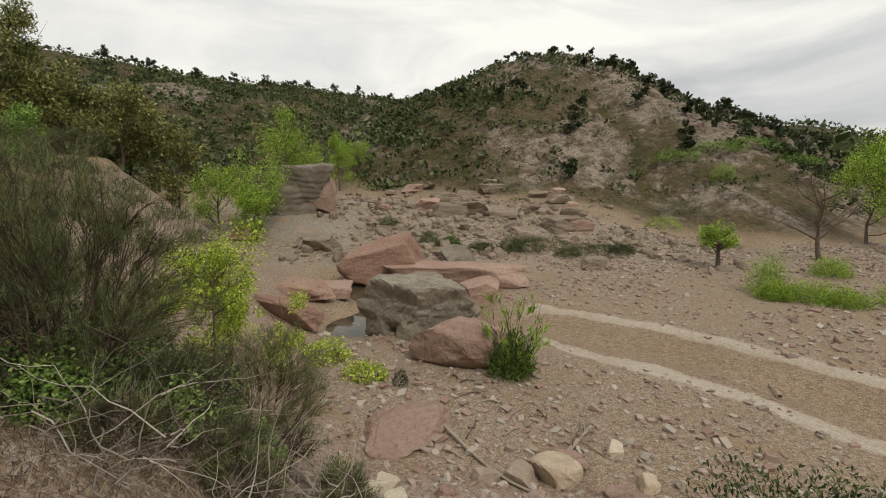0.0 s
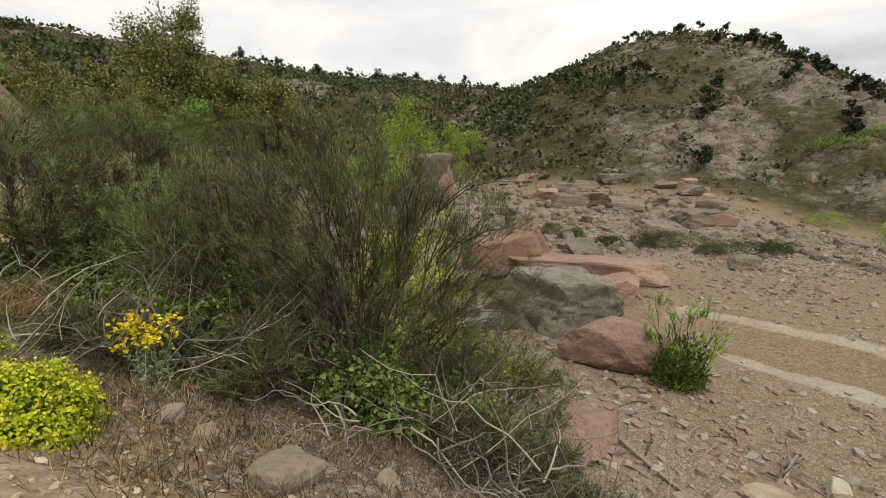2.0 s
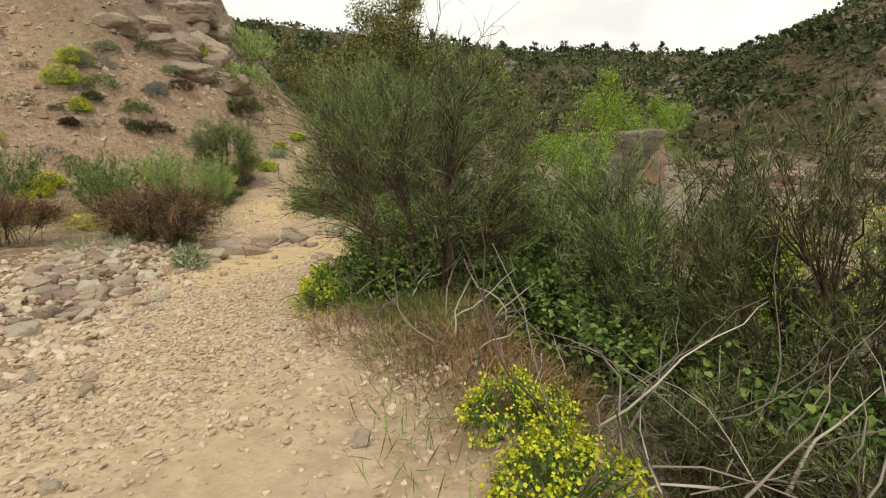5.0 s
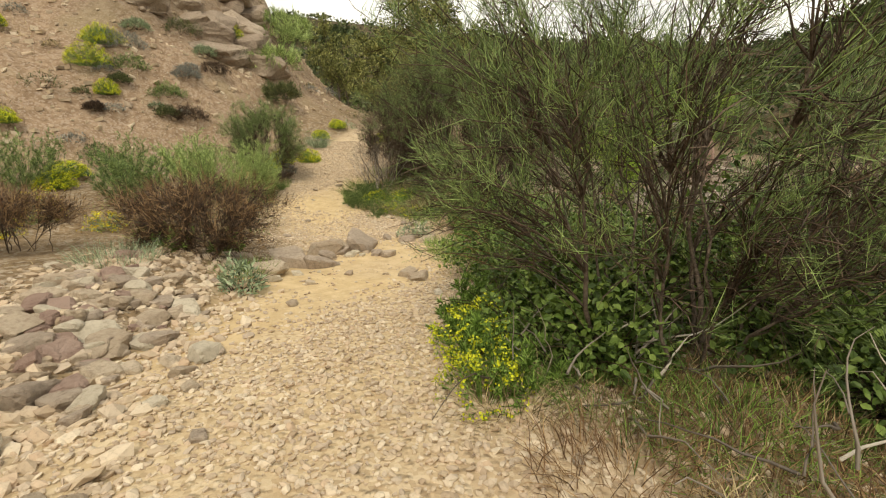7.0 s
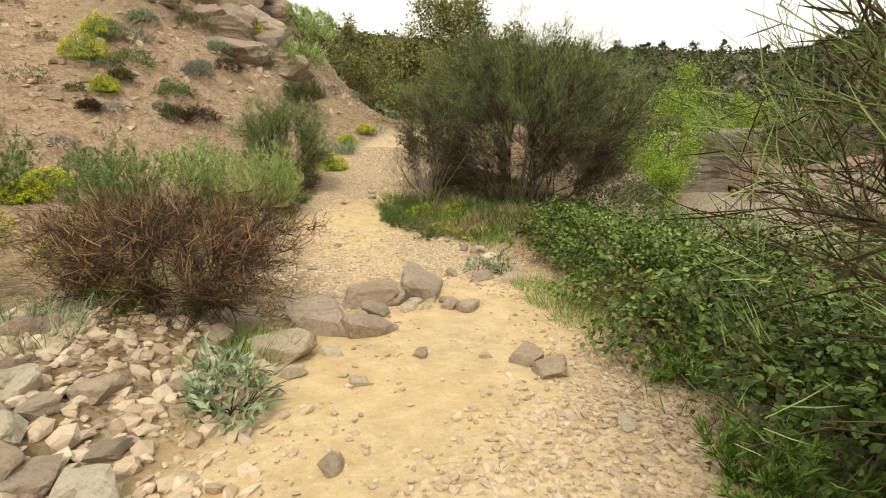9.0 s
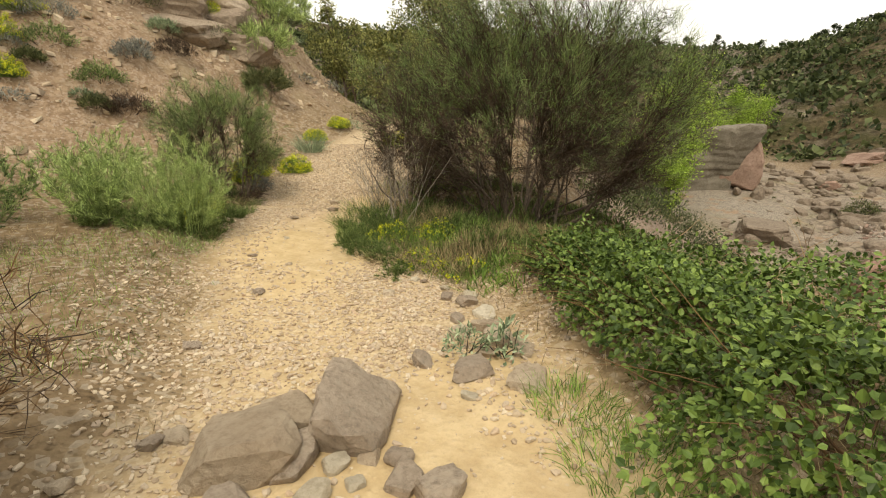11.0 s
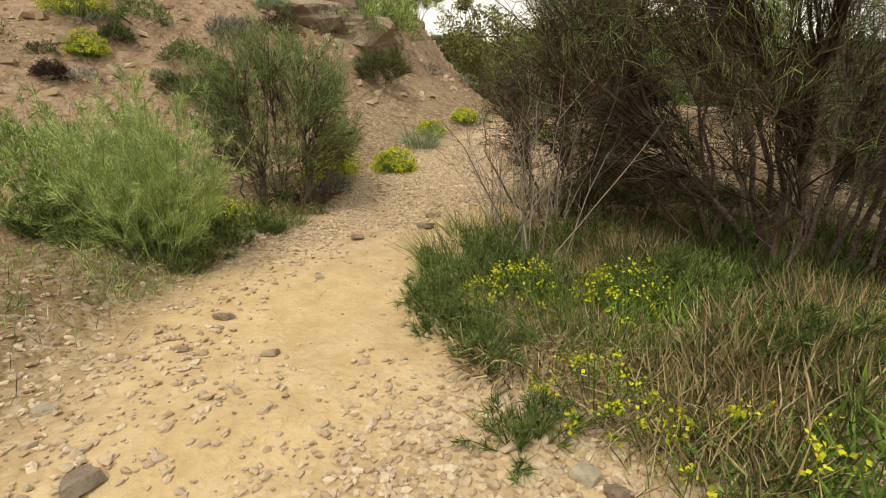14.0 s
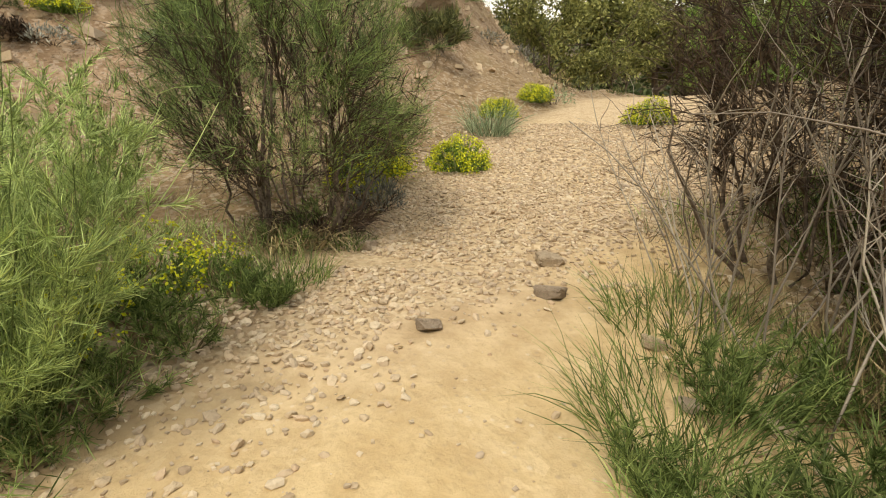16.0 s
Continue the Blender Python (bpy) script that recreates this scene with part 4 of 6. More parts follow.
boulder("rock_slab", 1.0, 44.8, 7.6, 3.8, 1.3, PINK, 47, "broad flat pink sandstone slab above the pool", 0.30, 0.0, 0.0, 5, blocky=True, rough=0.08, cat="rock")
boulder("rock_slab", -9.4, 38.6, 2.6, 1.9, 0.8, PINK, 53, "flat pink rock slab beside the pool", 0.2, -0.2, 0.0, 5, blocky=True, rough=0.10, cat="rock")
boulder("rock_slab", -11.0, 31.4, 4.2, 1.0, 1.1, RED, 59, "long tilted red slab dipping into the pool", 0.3, -0.62, 0.25, 5, blocky=True, rough=0.10, cat="rock")
boulder("rock_slab", -11.5, 37.0, 3.2, 1.6, 1.0, RED, 61, "long red rock slab above the stream", 0.3, -0.5, 0.1, 5, blocky=True, rough=0.10, cat="rock")
boulder("rock_slab", -24.5, 58.0, 2.4, 1.6, 1.1, RED, 67, "red-brown block at the bend of the stream", 0.2, 0.1, 0.0, 5, blocky=True, rough=0.10, cat="rock")
boulder("boulder", -22.0, 71.5, 6.4, 4.5, 4.7, GREY, 71, "huge layered grey boulder with an orange face", 0.18, 0.15, 0.05, 5, blocky=True, rough=0.16, bed=0.05)
boulder("boulder", -18.4, 71.6, 2.3, 3.0, 4.0, PINK, 73, "orange broken face of a huge boulder", 0.2, 0.1, 0.0, 5, blocky=True, rough=0.10)
boulder("boulder", 1.6, 51.5, 2.6, 1.8, 1.6, GREY, 79, "pale grey outcrop behind the red boulder", 0.25, 0.6, 0.0, 4, rough=0.10)
for i in range(26):
    x, y = rng.uniform(-16, 24), rng.uniform(50, 92)
    sx = rng.uniform(0.6, 1.0) ** 2 * 2.8 * (0.6 + y / 120)
    boulder("rock_ledge", x, y, sx, sx * rng.uniform(0.5, 0.9), sx * rng.uniform(0.35, 0.55), (M_BEDROCK, M_BEDROCK, M_BEDROCK, PINK)[i % 4], 200 + i, "low weathered bedrock ledge rising from the gravel", 0.30, rng.uniform(-0.5, 0.5), rng.uniform(-0.12, 0.12), 4, blocky=True, rough=0.16, cat="rock", group="bedrock ledges", bed=0.06)
# pale worn stones of the bank
for x, y, s, m, sd in ((3.9, 14.6, 0.75, M_STONE, 101), (4.7, 15.6, 0.5, PINK, 102), (2.7, 14.4, 0.5, M_DARKSTONE, 103), (5.6, 13.4, 0.45, PINK, 104), (6.1, 12.6, 0.55, PINK, 105), (1.4, 14.2, 0.42, M_DARKSTONE, 106),
                       (7.0, 14.4, 0.4, M_STONE, 107), (6.6, 16.4, 0.4, M_PALESTONE, 108), (-1.6, 12.6, 0.4, M_PALESTONE, 109), (-2.0, 11.6, 0.32, M_PALESTONE, 110), (0.2, 12.4, 0.3, PINK, 111), (-1.2, 11.2, 0.28, M_PALESTONE, 112)):
    boulder("stone", x, y, s * 1.2, s, s * 0.75, m, sd, "loose angular stone on the rubble bank", 0.25, rng.uniform(0, 6), 0.0, 4, blocky=True, rough=0.10, cat="stone", group="loose stones of the bank")
boulder("rock_outcrop", -1.6, 17.6, 2.2, 1.8, 0.9, PINK, 115, "pink bedrock showing through the bank", 0.5, 0.3, 0.0, 5, flat=0.85, rough=0.10, cat="rock")


def driftwood(x0, y0, x1, y1, r, bend, label, lift=0.1, mat=None, kinks=9, forks=0):
    ob = thing("driftwood", x0, y0, label, "branch", z=0)
    ob.location = (0, 0, 0)
    k = np.linspace(0, 1, kinks)
    px = x0 + (x1 - x0) * k + bend * np.sin(k * np.pi) * (y1 - y0) / max(abs(y1 - y0), 0.1) * 0.35 + rng.normal(0, 0.02, kinks)
    py = y0 + (y1 - y0) * k + bend * np.sin(k * np.pi * 1.3) * 0.35
    pz = land(px, py)["z"] + lift + 0.05 * np.sin(k * 5)
    P = np.stack([px, py, pz], 1)[None]
    part("stem", tube_mesh("stem", mat or M_DEADWOOD, (P, taper(1, kinks, r, r * 0.4)), sides=7), ob)
    if forks:
        s, d = pick(P, 0.3, 0.95, forks)
        F = grow(s, d + rng.normal(0, 0.8, (forks, 3)) + [0, 0, 0.6], rng.uniform(0.4, 1.2, forks) * max(0.3, r * 14), 5, 0.2)
        part("twig_mass", tube_mesh("twig_mass", mat or M_DEADWOOD, (F, taper(forks, 5, r * 0.4, 0.003))), ob)
    return ob


driftwood(-0.8, 19.3, 3.0, 13.6, 0.11, 1.5, "long bleached bent branch lying on the bank", 0.12)
driftwood(4.1, 15.2, 6.2, 18.2, 0.12, 0.3, "grey dead branch with fine twigs among stones", 0.25, forks=12)
driftwood(-4.6, 8.9, -2.2, 7.6, 0.055, 0.3, "thick grey fallen branch under the bushes", 0.10)
driftwood(-2.9, 8.4, -1.9, 7.7, 0.05, 0.1, "broken grey branch stub", 0.2)
driftwood(1.6, 34.6, -0.6, 27.9, 0.09, 0.3, "bleached driftwood stick against a boulder", 0.3)
driftwood(16.4, 21.4, 17.4, 23.6, 0.09, 0.1, "short driftwood stick on the sand", 0.15)
for i in range(16):
    a = rng.uniform(0, 6.28)
    x, y = rng.uniform(-0.5, 5.5), rng.uniform(15.5, 23.0)
    ln = rng.uniform(0.8, 2.2)
    driftwood(x, y, x + math.cos(a) * ln, y + math.sin(a) * ln, rng.uniform(0.02, 0.05), 0.2, "bleached flood-borne stick on the gravel", 0.05, M_DEADWOOD if i % 3 else M_BROWN_TWIG, forks=3)


def tree(name, x, y, height, r, label, mat, leaves=4000, size=0.25, trunk=0.02, limbs=12, clumps=60, cat="tree", group="", wood=None, low=0.25, z=None, squash=0.8, bare=False, airy=0.5, lean=(0, 0)):
    """A tree: tapered trunk, limbs, branchlets and a crown of leaf clumps with gaps."""
    ob = thing(name, x, y, label, cat, group, z)
    wood = wood or M_BARK
    tp = np.zeros((1, 7, 3))
    tp[0, :, 2] = np.linspace(-0.2, height * 0.72, 7)
    tp[0, 1:, :2] = np.cumsum(rng.normal(0, height * 0.014, (6, 2)), 0)
    tp[0, :, 0] += np.linspace(0, 1, 7) ** 2 * lean[0]
    tp[0, :, 1] += np.linspace(0, 1, 7) ** 2 * lean[1]
    part("trunk", tube_mesh("trunk", wood, (tp, taper(1, 7, height * trunk, height * trunk * 0.3)), sides=8), ob)
    s, d = pick(tp, low, 1.0, limbs)
    a = np.arange(limbs) * 2.4 + rng.uniform(0, 1, limbs)
    LP = grow(s, np.stack([np.cos(a), np.sin(a), rng.uniform(0.25, 1.1, limbs)], 1), rng.uniform(0.55, 1.0, limbs) * r, 6, 0.14, 0.07)
    s2, d2 = pick(LP, 0.35, 1.0, limbs * 5)
    BP = grow(s2, d2 * 0.6 + ball(limbs * 5) * 0.7 + [0, 0, 0.3], rng.uniform(0.2, 0.5, limbs * 5) * r, 5, 0.2, 0.05)
    part("brush", tube_mesh("brush", wood, (LP, taper(limbs, 6, height * trunk * 0.4, height * trunk * 0.1)), (BP, taper(limbs * 5, 5, height * trunk * 0.12, height * trunk * 0.03)), sides=4), ob)
    if bare:
        s3, d3 = pick(BP, 0.2, 1.0, limbs * 16)
        FP = grow(s3, d3 + ball(limbs * 16) * 0.8, rng.uniform(0.1, 0.3, limbs * 16) * r, 4, 0.2)
        part("twig_mass", tube_mesh("twig_mass", wood, (FP, taper(limbs * 16, 4, height * trunk * 0.04, 0.004))), ob)
        return ob
    c0, _ = pick(BP, 0.4, 1.0, clumps)
    cr = rng.uniform(0.5, 1.2, clumps) * r * 0.26
    i = rng.integers(0, clumps, leaves)
    dd = ball(leaves)
    C = c0[i] + dd * (rng.uniform(0, 1, (leaves, 1)) ** airy) * cr[i][:, None] * np.array([1, 1, squash])
    part("crown", leaf_mesh("crown", mat, C, dd + rng.normal(0, 0.6, (leaves, 3)), dd * 0.5 + [0, 0, 0.8] + rng.normal(0, 0.5, (leaves, 3)), rng.uniform(0.6, 1.3, leaves) * size, width=0.5), ob)
    return ob


# ================= bushes between the path and the river =================
G1, G2 = "broom bushes of the bank", "broom bushes below the slope"
broom("broom_bush", -5.2, 6.2, 3.75, 1.9, 1.4, "open dark broom bush with bare grey limbs on the bank", group=G1, limbs=17, subs=300, twigs=30000, dead=1800, mat=M_OLIVE_BROOM, lean=(0.2, -0.15), twig_len=0.17, bare=0.3, base=0.35, gaps=0.26, tuft=22, low=-0.6, forks=4, up=1.3, width=0.0045, spray=0.3)
broom("broom_bush", -7.0, 6.6, 3.4, 1.4, 1.25, "dark green broom bush with brown twiggy inside", group=G1, limbs=10, subs=200, twigs=17000, dead=1500, mat=M_OLIVE_BROOM, bare=0.22, twig_len=0.18, tuft=20, low=-0.8)
broom("broom_bush", -3.7, 9.2, 2.5, 1.7, 1.4, "low olive broom mound sprawling down the bank", group=G1, limbs=12, subs=200, twigs=11000, dead=1500, mat=M_OLIVE_BROOM, dead_mat=M_RED_TWIG, bare=0.15, twig_len=0.24, up=0.7, low=-0.7)
broom("broom_bush", -10.8, 6.7, 2.95, 1.75, 1.5, "tall green broom bush with crooked trunks over the path", group=G1, limbs=15, subs=300, twigs=15000, dead=3000, mat=M_GREEN_BROOM, bare=0.45, low=-0.5, base=0.45, twig_len=0.20, gaps=0.24, lean=(-0.35, -0.05), width=0.0036)
broom("broom_bush", -8.7, 7.4, 2.9, 1.6, 1.4, "dense green broom bush over dark brambles", group=G1, limbs=10, subs=220, twigs=15000, dead=1500, mat=M_GREEN_BROOM, bare=0.25, twig_len=0.18, low=-0.7)
broom("broom_bush", -9.6, 10.6, 3.2, 1.6, 1.5, "green broom bush lower on the bank", group=G1, limbs=9, subs=140, twigs=9000, dead=900, mat=M_OLIVE_BROOM, bare=0.4, width=0.008)
broom("broom_bush", -18.2, 15.75, 4.35, 3.65, 3.0, "large rounded dark broom bush beside the path", group=G1, limbs=30, subs=850, twigs=74000, dead=17000, mat=M_GREEN_BROOM, bare=0.6, base=0.8, twig_len=0.19, gaps=0.06, low=-0.7, forks=5, tuft=20, width=0.0042, tight=0.05, up=1.2)
broom("dry_bush", -20.7, 15.5, 2.7, 1.5, 1.3, "bare brown twiggy bush beside the bend of the path", group=G1, limbs=14, subs=240, twigs=500, dead=3000, mat=M_OLIVE_BROOM, dead_mat=M_BROWN_TWIG, bare=0.95, base=0.45, gaps=0.22, forks=6, low=-0.7)
for x, y, h, r in ((-11.2, 12.6, 2.2, 1.5), (-10.0, 14.8, 2.2, 1.6), (-18.5, 20.5, 2.2, 1.8), (-21.0, 21.5, 2.4, 1.8), (-7.4, 10.4, 2.0, 1.4), (-20.5, 26.0, 2.6, 2.2), (-24.0, 26.5, 3.0, 2.4), (-23.5, 31, 3, 2.5)):
    broom("broom_bush", x, y, h, r, r, "olive broom bush on the wooded bank", group=G1, limbs=8, subs=90, twigs=5200, dead=500, mat=M_OLIVE_BROOM, bare=0.25, twig_len=0.28, width=0.011, forks=3)
for x, y, h, r in ((-4.1, 6.9, 1.3, 1.0), (-5.9, 7.5, 1.5, 1.1), (-2.9, 7.7, 1.2, 0.9), (-6.0, 5.2, 0.9, 0.7), (-4.9, 8.6, 1.5, 1.2), (-3.1, 6.0, 0.9, 0.8), (-5.6, 4.6, 0.6, 0.5), (-2.0, 8.8, 1.0, 0.7), (-2.5, 5.4, 0.7, 0.7), (-3.6, 4.9, 0.7, 0.7), (-7.0, 4.7, 0.6, 0.6), (-7.7, 4.9, 0.6, 0.6), (-1.6, 7.2, 0.9, 0.7)):
    broom("brushwood_bush", x, y, h, r, r, "low dark twiggy brush with dry brown stems", group="low brush of the bank", limbs=9, subs=100, twigs=1500, dead=1200, mat=M_OLIVE_BROOM, dead_mat=M_BROWN_TWIG, wood=M_DARKBARK, bare=0.5, twig_len=0.2, up=0.6, forks=4)
# left of the path
wispy("broom_bush", -21.95, 11.2, 1.75, 0.9, 0.85, "light green feathery broom bush at the path's edge", group=G2, stems=95, shoots=34000, mat=M_LIGHT_BROOM, wild=0.11, width=0.0026)
broom("broom_bush", -23.9, 13.1, 2.55, 1.6, 1.4, "rounded green broom bush with brown lower twigs", group=G2, limbs=18, subs=320, twigs=30000, dead=2600, mat=M_GREEN_BROOM, bare=0.38, twig_len=0.17, gaps=0.08, tuft=18, width=0.0036, base=0.5, low=-0.7)
for x, y, h, r, m in ((-22.6, 8.4, 1.35, 1.15, M_GREEN_BROOM), (-24.5, 9.2, 1.6, 1.3, M_GREEN_BROOM), (-26.0, 7.4, 1.6, 1.4, M_GREEN_BROOM), (-23.3, 10.6, 1.5, 1.15, M_LIGHT_BROOM), (-25.2, 5.6, 1.3, 1.2, M_OLIVE_BROOM), (-25.4, 11.4, 1.7, 1.2, M_LIGHT_BROOM)):
    wispy("broom_bush", x, y, h, r, r * 0.9, "low green broom bush at the foot of the slope", group=G2, stems=80, shoots=11000, mat=m, width=0.008)
broom("russet_shrub", -17.2, 6.95, 1.15, 1.4, 1.15, "dry reddish-brown twiggy shrub beside the path", "shrub", limbs=24, subs=240, twigs=3600, dead=5200, mat=M_RED_TWIG, dead_mat=M_BROWN_TWIG, tuft=5, wood=M_BROWN_TWIG, bare=0.05, twig_len=0.2, up=1.4, base=0.6, low=-0.8)
broom("russet_shrub", -19.4, 5.3, 0.95, 1.2, 0.95, "dry reddish-brown twiggy shrub on stony ground", "shrub", limbs=16, subs=180, twigs=3600, dead=2600, mat=M_RED_TWIG, dead_mat=M_BROWN_TWIG, wood=M_BROWN_TWIG, tuft=5, bare=0.05, twig_len=0.2, up=1.3, base=0.5, low=-0.1)
for x, y, h, r in ((-17.0, 6.45, 0.45, 0.4), (-17.9, 6.6, 0.5, 0.45), (-16.75, 7.1, 0.4, 0.35)):
    wispy("leafy_herb", x, y, h, r, r, "green leafy shoots under the russet shrub", "herb", "green shoots in the russet shrub", 26, 1300, M_HERB, width=0.009)
# light under-storey in the russet shrub
leafy("leafy_herb", -15.25, 6.3, 0.36, 0.26, 0.24, "grey-green leafy herb among the path stones", "herb", leaves=420, size=0.085, mat=M_BLUEGREEN, stems=12, width=0.32, drape=-0.3)
leafy("leafy_herb", -15.9, 10.75, 0.3, 0.17, 0.17, "small grey-green leafy plant at the path's edge", "herb", leaves=160, size=0.07, mat=M_BLUEGREEN, stems=8, width=0.4, drape=-0.3)
leafy("leafy_herb", -16.2, 10.6, 0.22, 0.2, 0.2, "grey-green leafy plant beside stones", "herb", leaves=160, size=0.07, mat=M_BLUEGREEN, stems=8, width=0.3, drape=-0.4)
# brambles
for x, y, h, rx, ry, nl in ((-13.2, 8.9, 0.62, 0.85, 0.9, 3600), (-13.9, 10.1, 0.66, 1.1, 1.0, 4200), (-14.9, 11.4, 0.62, 1.1, 0.95, 4000), (-12.6, 9.9, 0.7, 1.1, 1.1, 3600), (-15.6, 12.4, 0.7, 1.05, 0.9, 4200), (-16.3, 12.75, 0.5, 0.7, 0.6, 2000), (-13.9, 12.0, 0.7, 1.4, 1.1, 3000), (-12.4, 7.9, 0.55, 0.7, 0.8, 2600), (-11.5, 8.7, 0.7, 1.1, 1.0, 2400)):
    leafy("bramble", x + 0.22, y + 0.14, h, rx, ry, "tangled dark green bramble beside the path", "bramble", "brambles along the path", int(nl * 1.5), 0.051, M_BRAMBLE, M_RED_TWIG, 40, width=0.72, cane=1.22)
for x, y, h, rx, ry, nl in ((-8.7, 6.1, 0.7, 1.0, 0.7, 2200), (-9.9, 6.9, 0.6, 0.8, 0.6, 2000), (-7.2, 5.5, 0.8, 0.9, 0.7, 2400), (-6.4, 5.0, 0.45, 0.6, 0.5, 1200), (-11.3, 7.4, 0.6, 0.8, 0.6, 1800), (-4.6, 5.2, 0.6, 0.7, 0.7, 1400)):
    leafy("bramble", x, y, h, rx, ry, "bramble under the broom bushes", "bramble", "brambles under the brooms", nl, 0.062, M_BRAMBLE, M_BROWN_TWIG, 34, width=0.7, cane=1.3)
for x, y, h, r in ((-9.5, 8.4, 1.1, 0.9), (-7.3, 7.2, 1.2, 0.9), (-7.3, 8.9, 1.2, 0.9), (-4.8, 7.2, 1.1, 0.8), (-6.7, 10.4, 1.3, 1.0), (-4.6, 5.0, 0.55, 0.6), (-5.6, 5.7, 0.8, 0.7), (-6.4, 6.3, 1.1, 0.8), (-5.1, 6.5, 1.1, 0.8), (-3.9, 6.3, 0.8, 0.7), (-4.3, 7.9, 1.2, 0.9), (-5.9, 8.4, 1.3, 0.9), (-8.2, 6.5, 0.9, 0.7), (-3.1, 7.0, 0.8, 0.6)):
    leafy("bramble", x, y, h, r, r * 0.9, "dark tangled bramble inside the broom bushes", "bramble", "brambles under the brooms", 1000, 0.068, M_BRAMBLE, M_BROWN_TWIG, 24, width=0.7, cane=1.25, skin=0.3)
for x, y in ((-21.8, 25.6), (-22.6, 29.7), (-22.8, 34.1), (-20.5, 35.4), (-18.3, 35.0), (-19.5, 24.7), (-18.3, 26.1), (-16.8, 27.6), (-18.0, 20.7), (-16.1, 29.9), (-16.2, 34.7), (-20.5, 29.7)):
    leafy("scrub_bush", x, y, 1.1, 1.4, 1.2, "dark olive scrub bush clothing the bank", "bush", "scrub of the bank", 1700, 0.12, M_SCRUB, None, 16, width=0.35, drape=-0.4, skin=0.3)
# dead sticks tangled under the bushes
for i, (x, y) in enumerate(((-5.6, 4.9), (-4.2, 5.6), (-6.6, 4.7), (-3.3, 6.6), (-5.0, 7.3), (-8.0, 5.2), (-3.9, 7.6), (-2.6, 7.0), (-11.0, 6.2), (-9.4, 5.6), (-3.2, 4.2), (-2.4, 4.7), (-2.0, 5.7), (-3.5, 5.1), (-1.7, 6.6), (-4.3, 4.3), (-7.3, 4.5), (-6.8, 4.8), (-7.9, 4.7))):
    n = 34
    ob = thing("dry_brushwood", x, y, "tangle of bleached dead twigs under a bush", "branch", "dead twigs")
    st = np.stack([rng.uniform(-0.7, 0.7, n), rng.uniform(-0.5, 0.5, n), rng.uniform(0.0, 0.25, n)], 1)
    P = grow(st, rng.normal(0, 1, (n, 3)) * [1, 1, 0.5] + [0, 0, 0.25], rng.uniform(0.5, 1.7, n) * (1.0 if x > -8.5 else 0.55), 8, 0.24)
    part("twig_mass", tube_mesh("twig_mass", M_GREY_TWIG, (P, taper(n, 8, rng.uniform(0.004, 0.015, n), 0.002)), sides=4), ob)

# ================= spurges and flowers by the path =================
spurge("spurge", -6.15, 2.85, 0.62, 0.58, "dense dome of yellow-green flowering spurge", heads=1100, z=-0.58)
for x, y, h, r, n in ((-8.35, 3.95, 0.34, 0.38, 170), (-8.75, 4.35, 0.32, 0.36, 130), (-7.85, 3.85, 0.28, 0.3, 110)):
    spurge("spurge", x, y, h, r, "straggling yellow-green spurge at the path's edge", "spurges by the path", n)
for x, y, h, n in ((-6.22, 4.15, 0.72, 9), (-6.5, 4.25, 0.55, 4)):
    ob = thing("yellow_flower", x, y, "tall plant with bright yellow flower heads", "flower", "yellow flowers")
    st = np.stack([rng.normal(0, 0.05, n), rng.normal(0, 0.05, n), np.zeros(n)], 1)
    P = grow(st, rng.normal(0, 0.15, (n, 3)) + [0, 0, 1], rng.uniform(0.7, 1.0, n) * h, 5, 0.06)
    part("stalk_mass", tube_mesh("stalk_mass", M_BLUEGREEN, (P, taper(n, 5, 0.005, 0.003))), ob)
    k = n * 26
    i = np.repeat(np.arange(n), 26)
    C = P[i, -1] + rng.normal(0, 0.035, (k, 3))
    part("blossom", leaf_mesh("blossom", M_YELLOW, C, ball(k), ball(k) * 0.5 + [0, 0, 1], rng.uniform(0.03, 0.055, k), width=0.9), ob)
    k = n * 22
    s, d = pick(P, 0.05, 0.75, k)
    part("leafage", leaf_mesh("leafage", M_BLUEGREEN, s, ball(k) + [0, 0, 0.4], ball(k), rng.uniform(0.03, 0.07, k), width=0.3), ob)
# yellow cushions on the slope and below it
slope_y = ((-31.5, 11.3, 0.85, 0.8), (-32.5, 12.3, 0.8, 0.8), (-30.4, 11.35, 0.55, 0.45), (-32.9, 18.0, 0.8, 0.75), (-27.0, 8.6, 0.5, 0.6), (-25.8, 7.9, 0.5, 0.5), (-25.0, 15.75, 0.5, 0.48), (-24.9, 14.35, 0.55, 0.55),
           (-24.5, 13.95, 0.4, 0.35), (-26.9, 18.1, 0.4, 0.4), (-28.0, 20.2, 0.45, 0.45), (-24.4, 19.3, 0.45, 0.45), (-34.5, 9.5, 0.6, 0.6), (-37, 12.8, 0.7, 0.6), (-29.5, 8.0, 0.5, 0.5), (-36.5, 16.0, 0.6, 0.6))
for x, y, h, r in slope_y:
    spurge("yellow_bush", x, y, h, r, "yellow-flowering cushion bush on stony ground", "yellow cushions of the slope", 340, cat="bush")
for x, y, h, r in ((-22.75, 11.75, 0.42, 0.42), (-22.3, 11.35, 0.35, 0.4), (-23.0, 12.2, 0.3, 0.3)):
    spurge("yellow_flower", x, y, h, r, "thin yellow-flowered herb under the broom", "yellow herbs", 60, cat="flower")
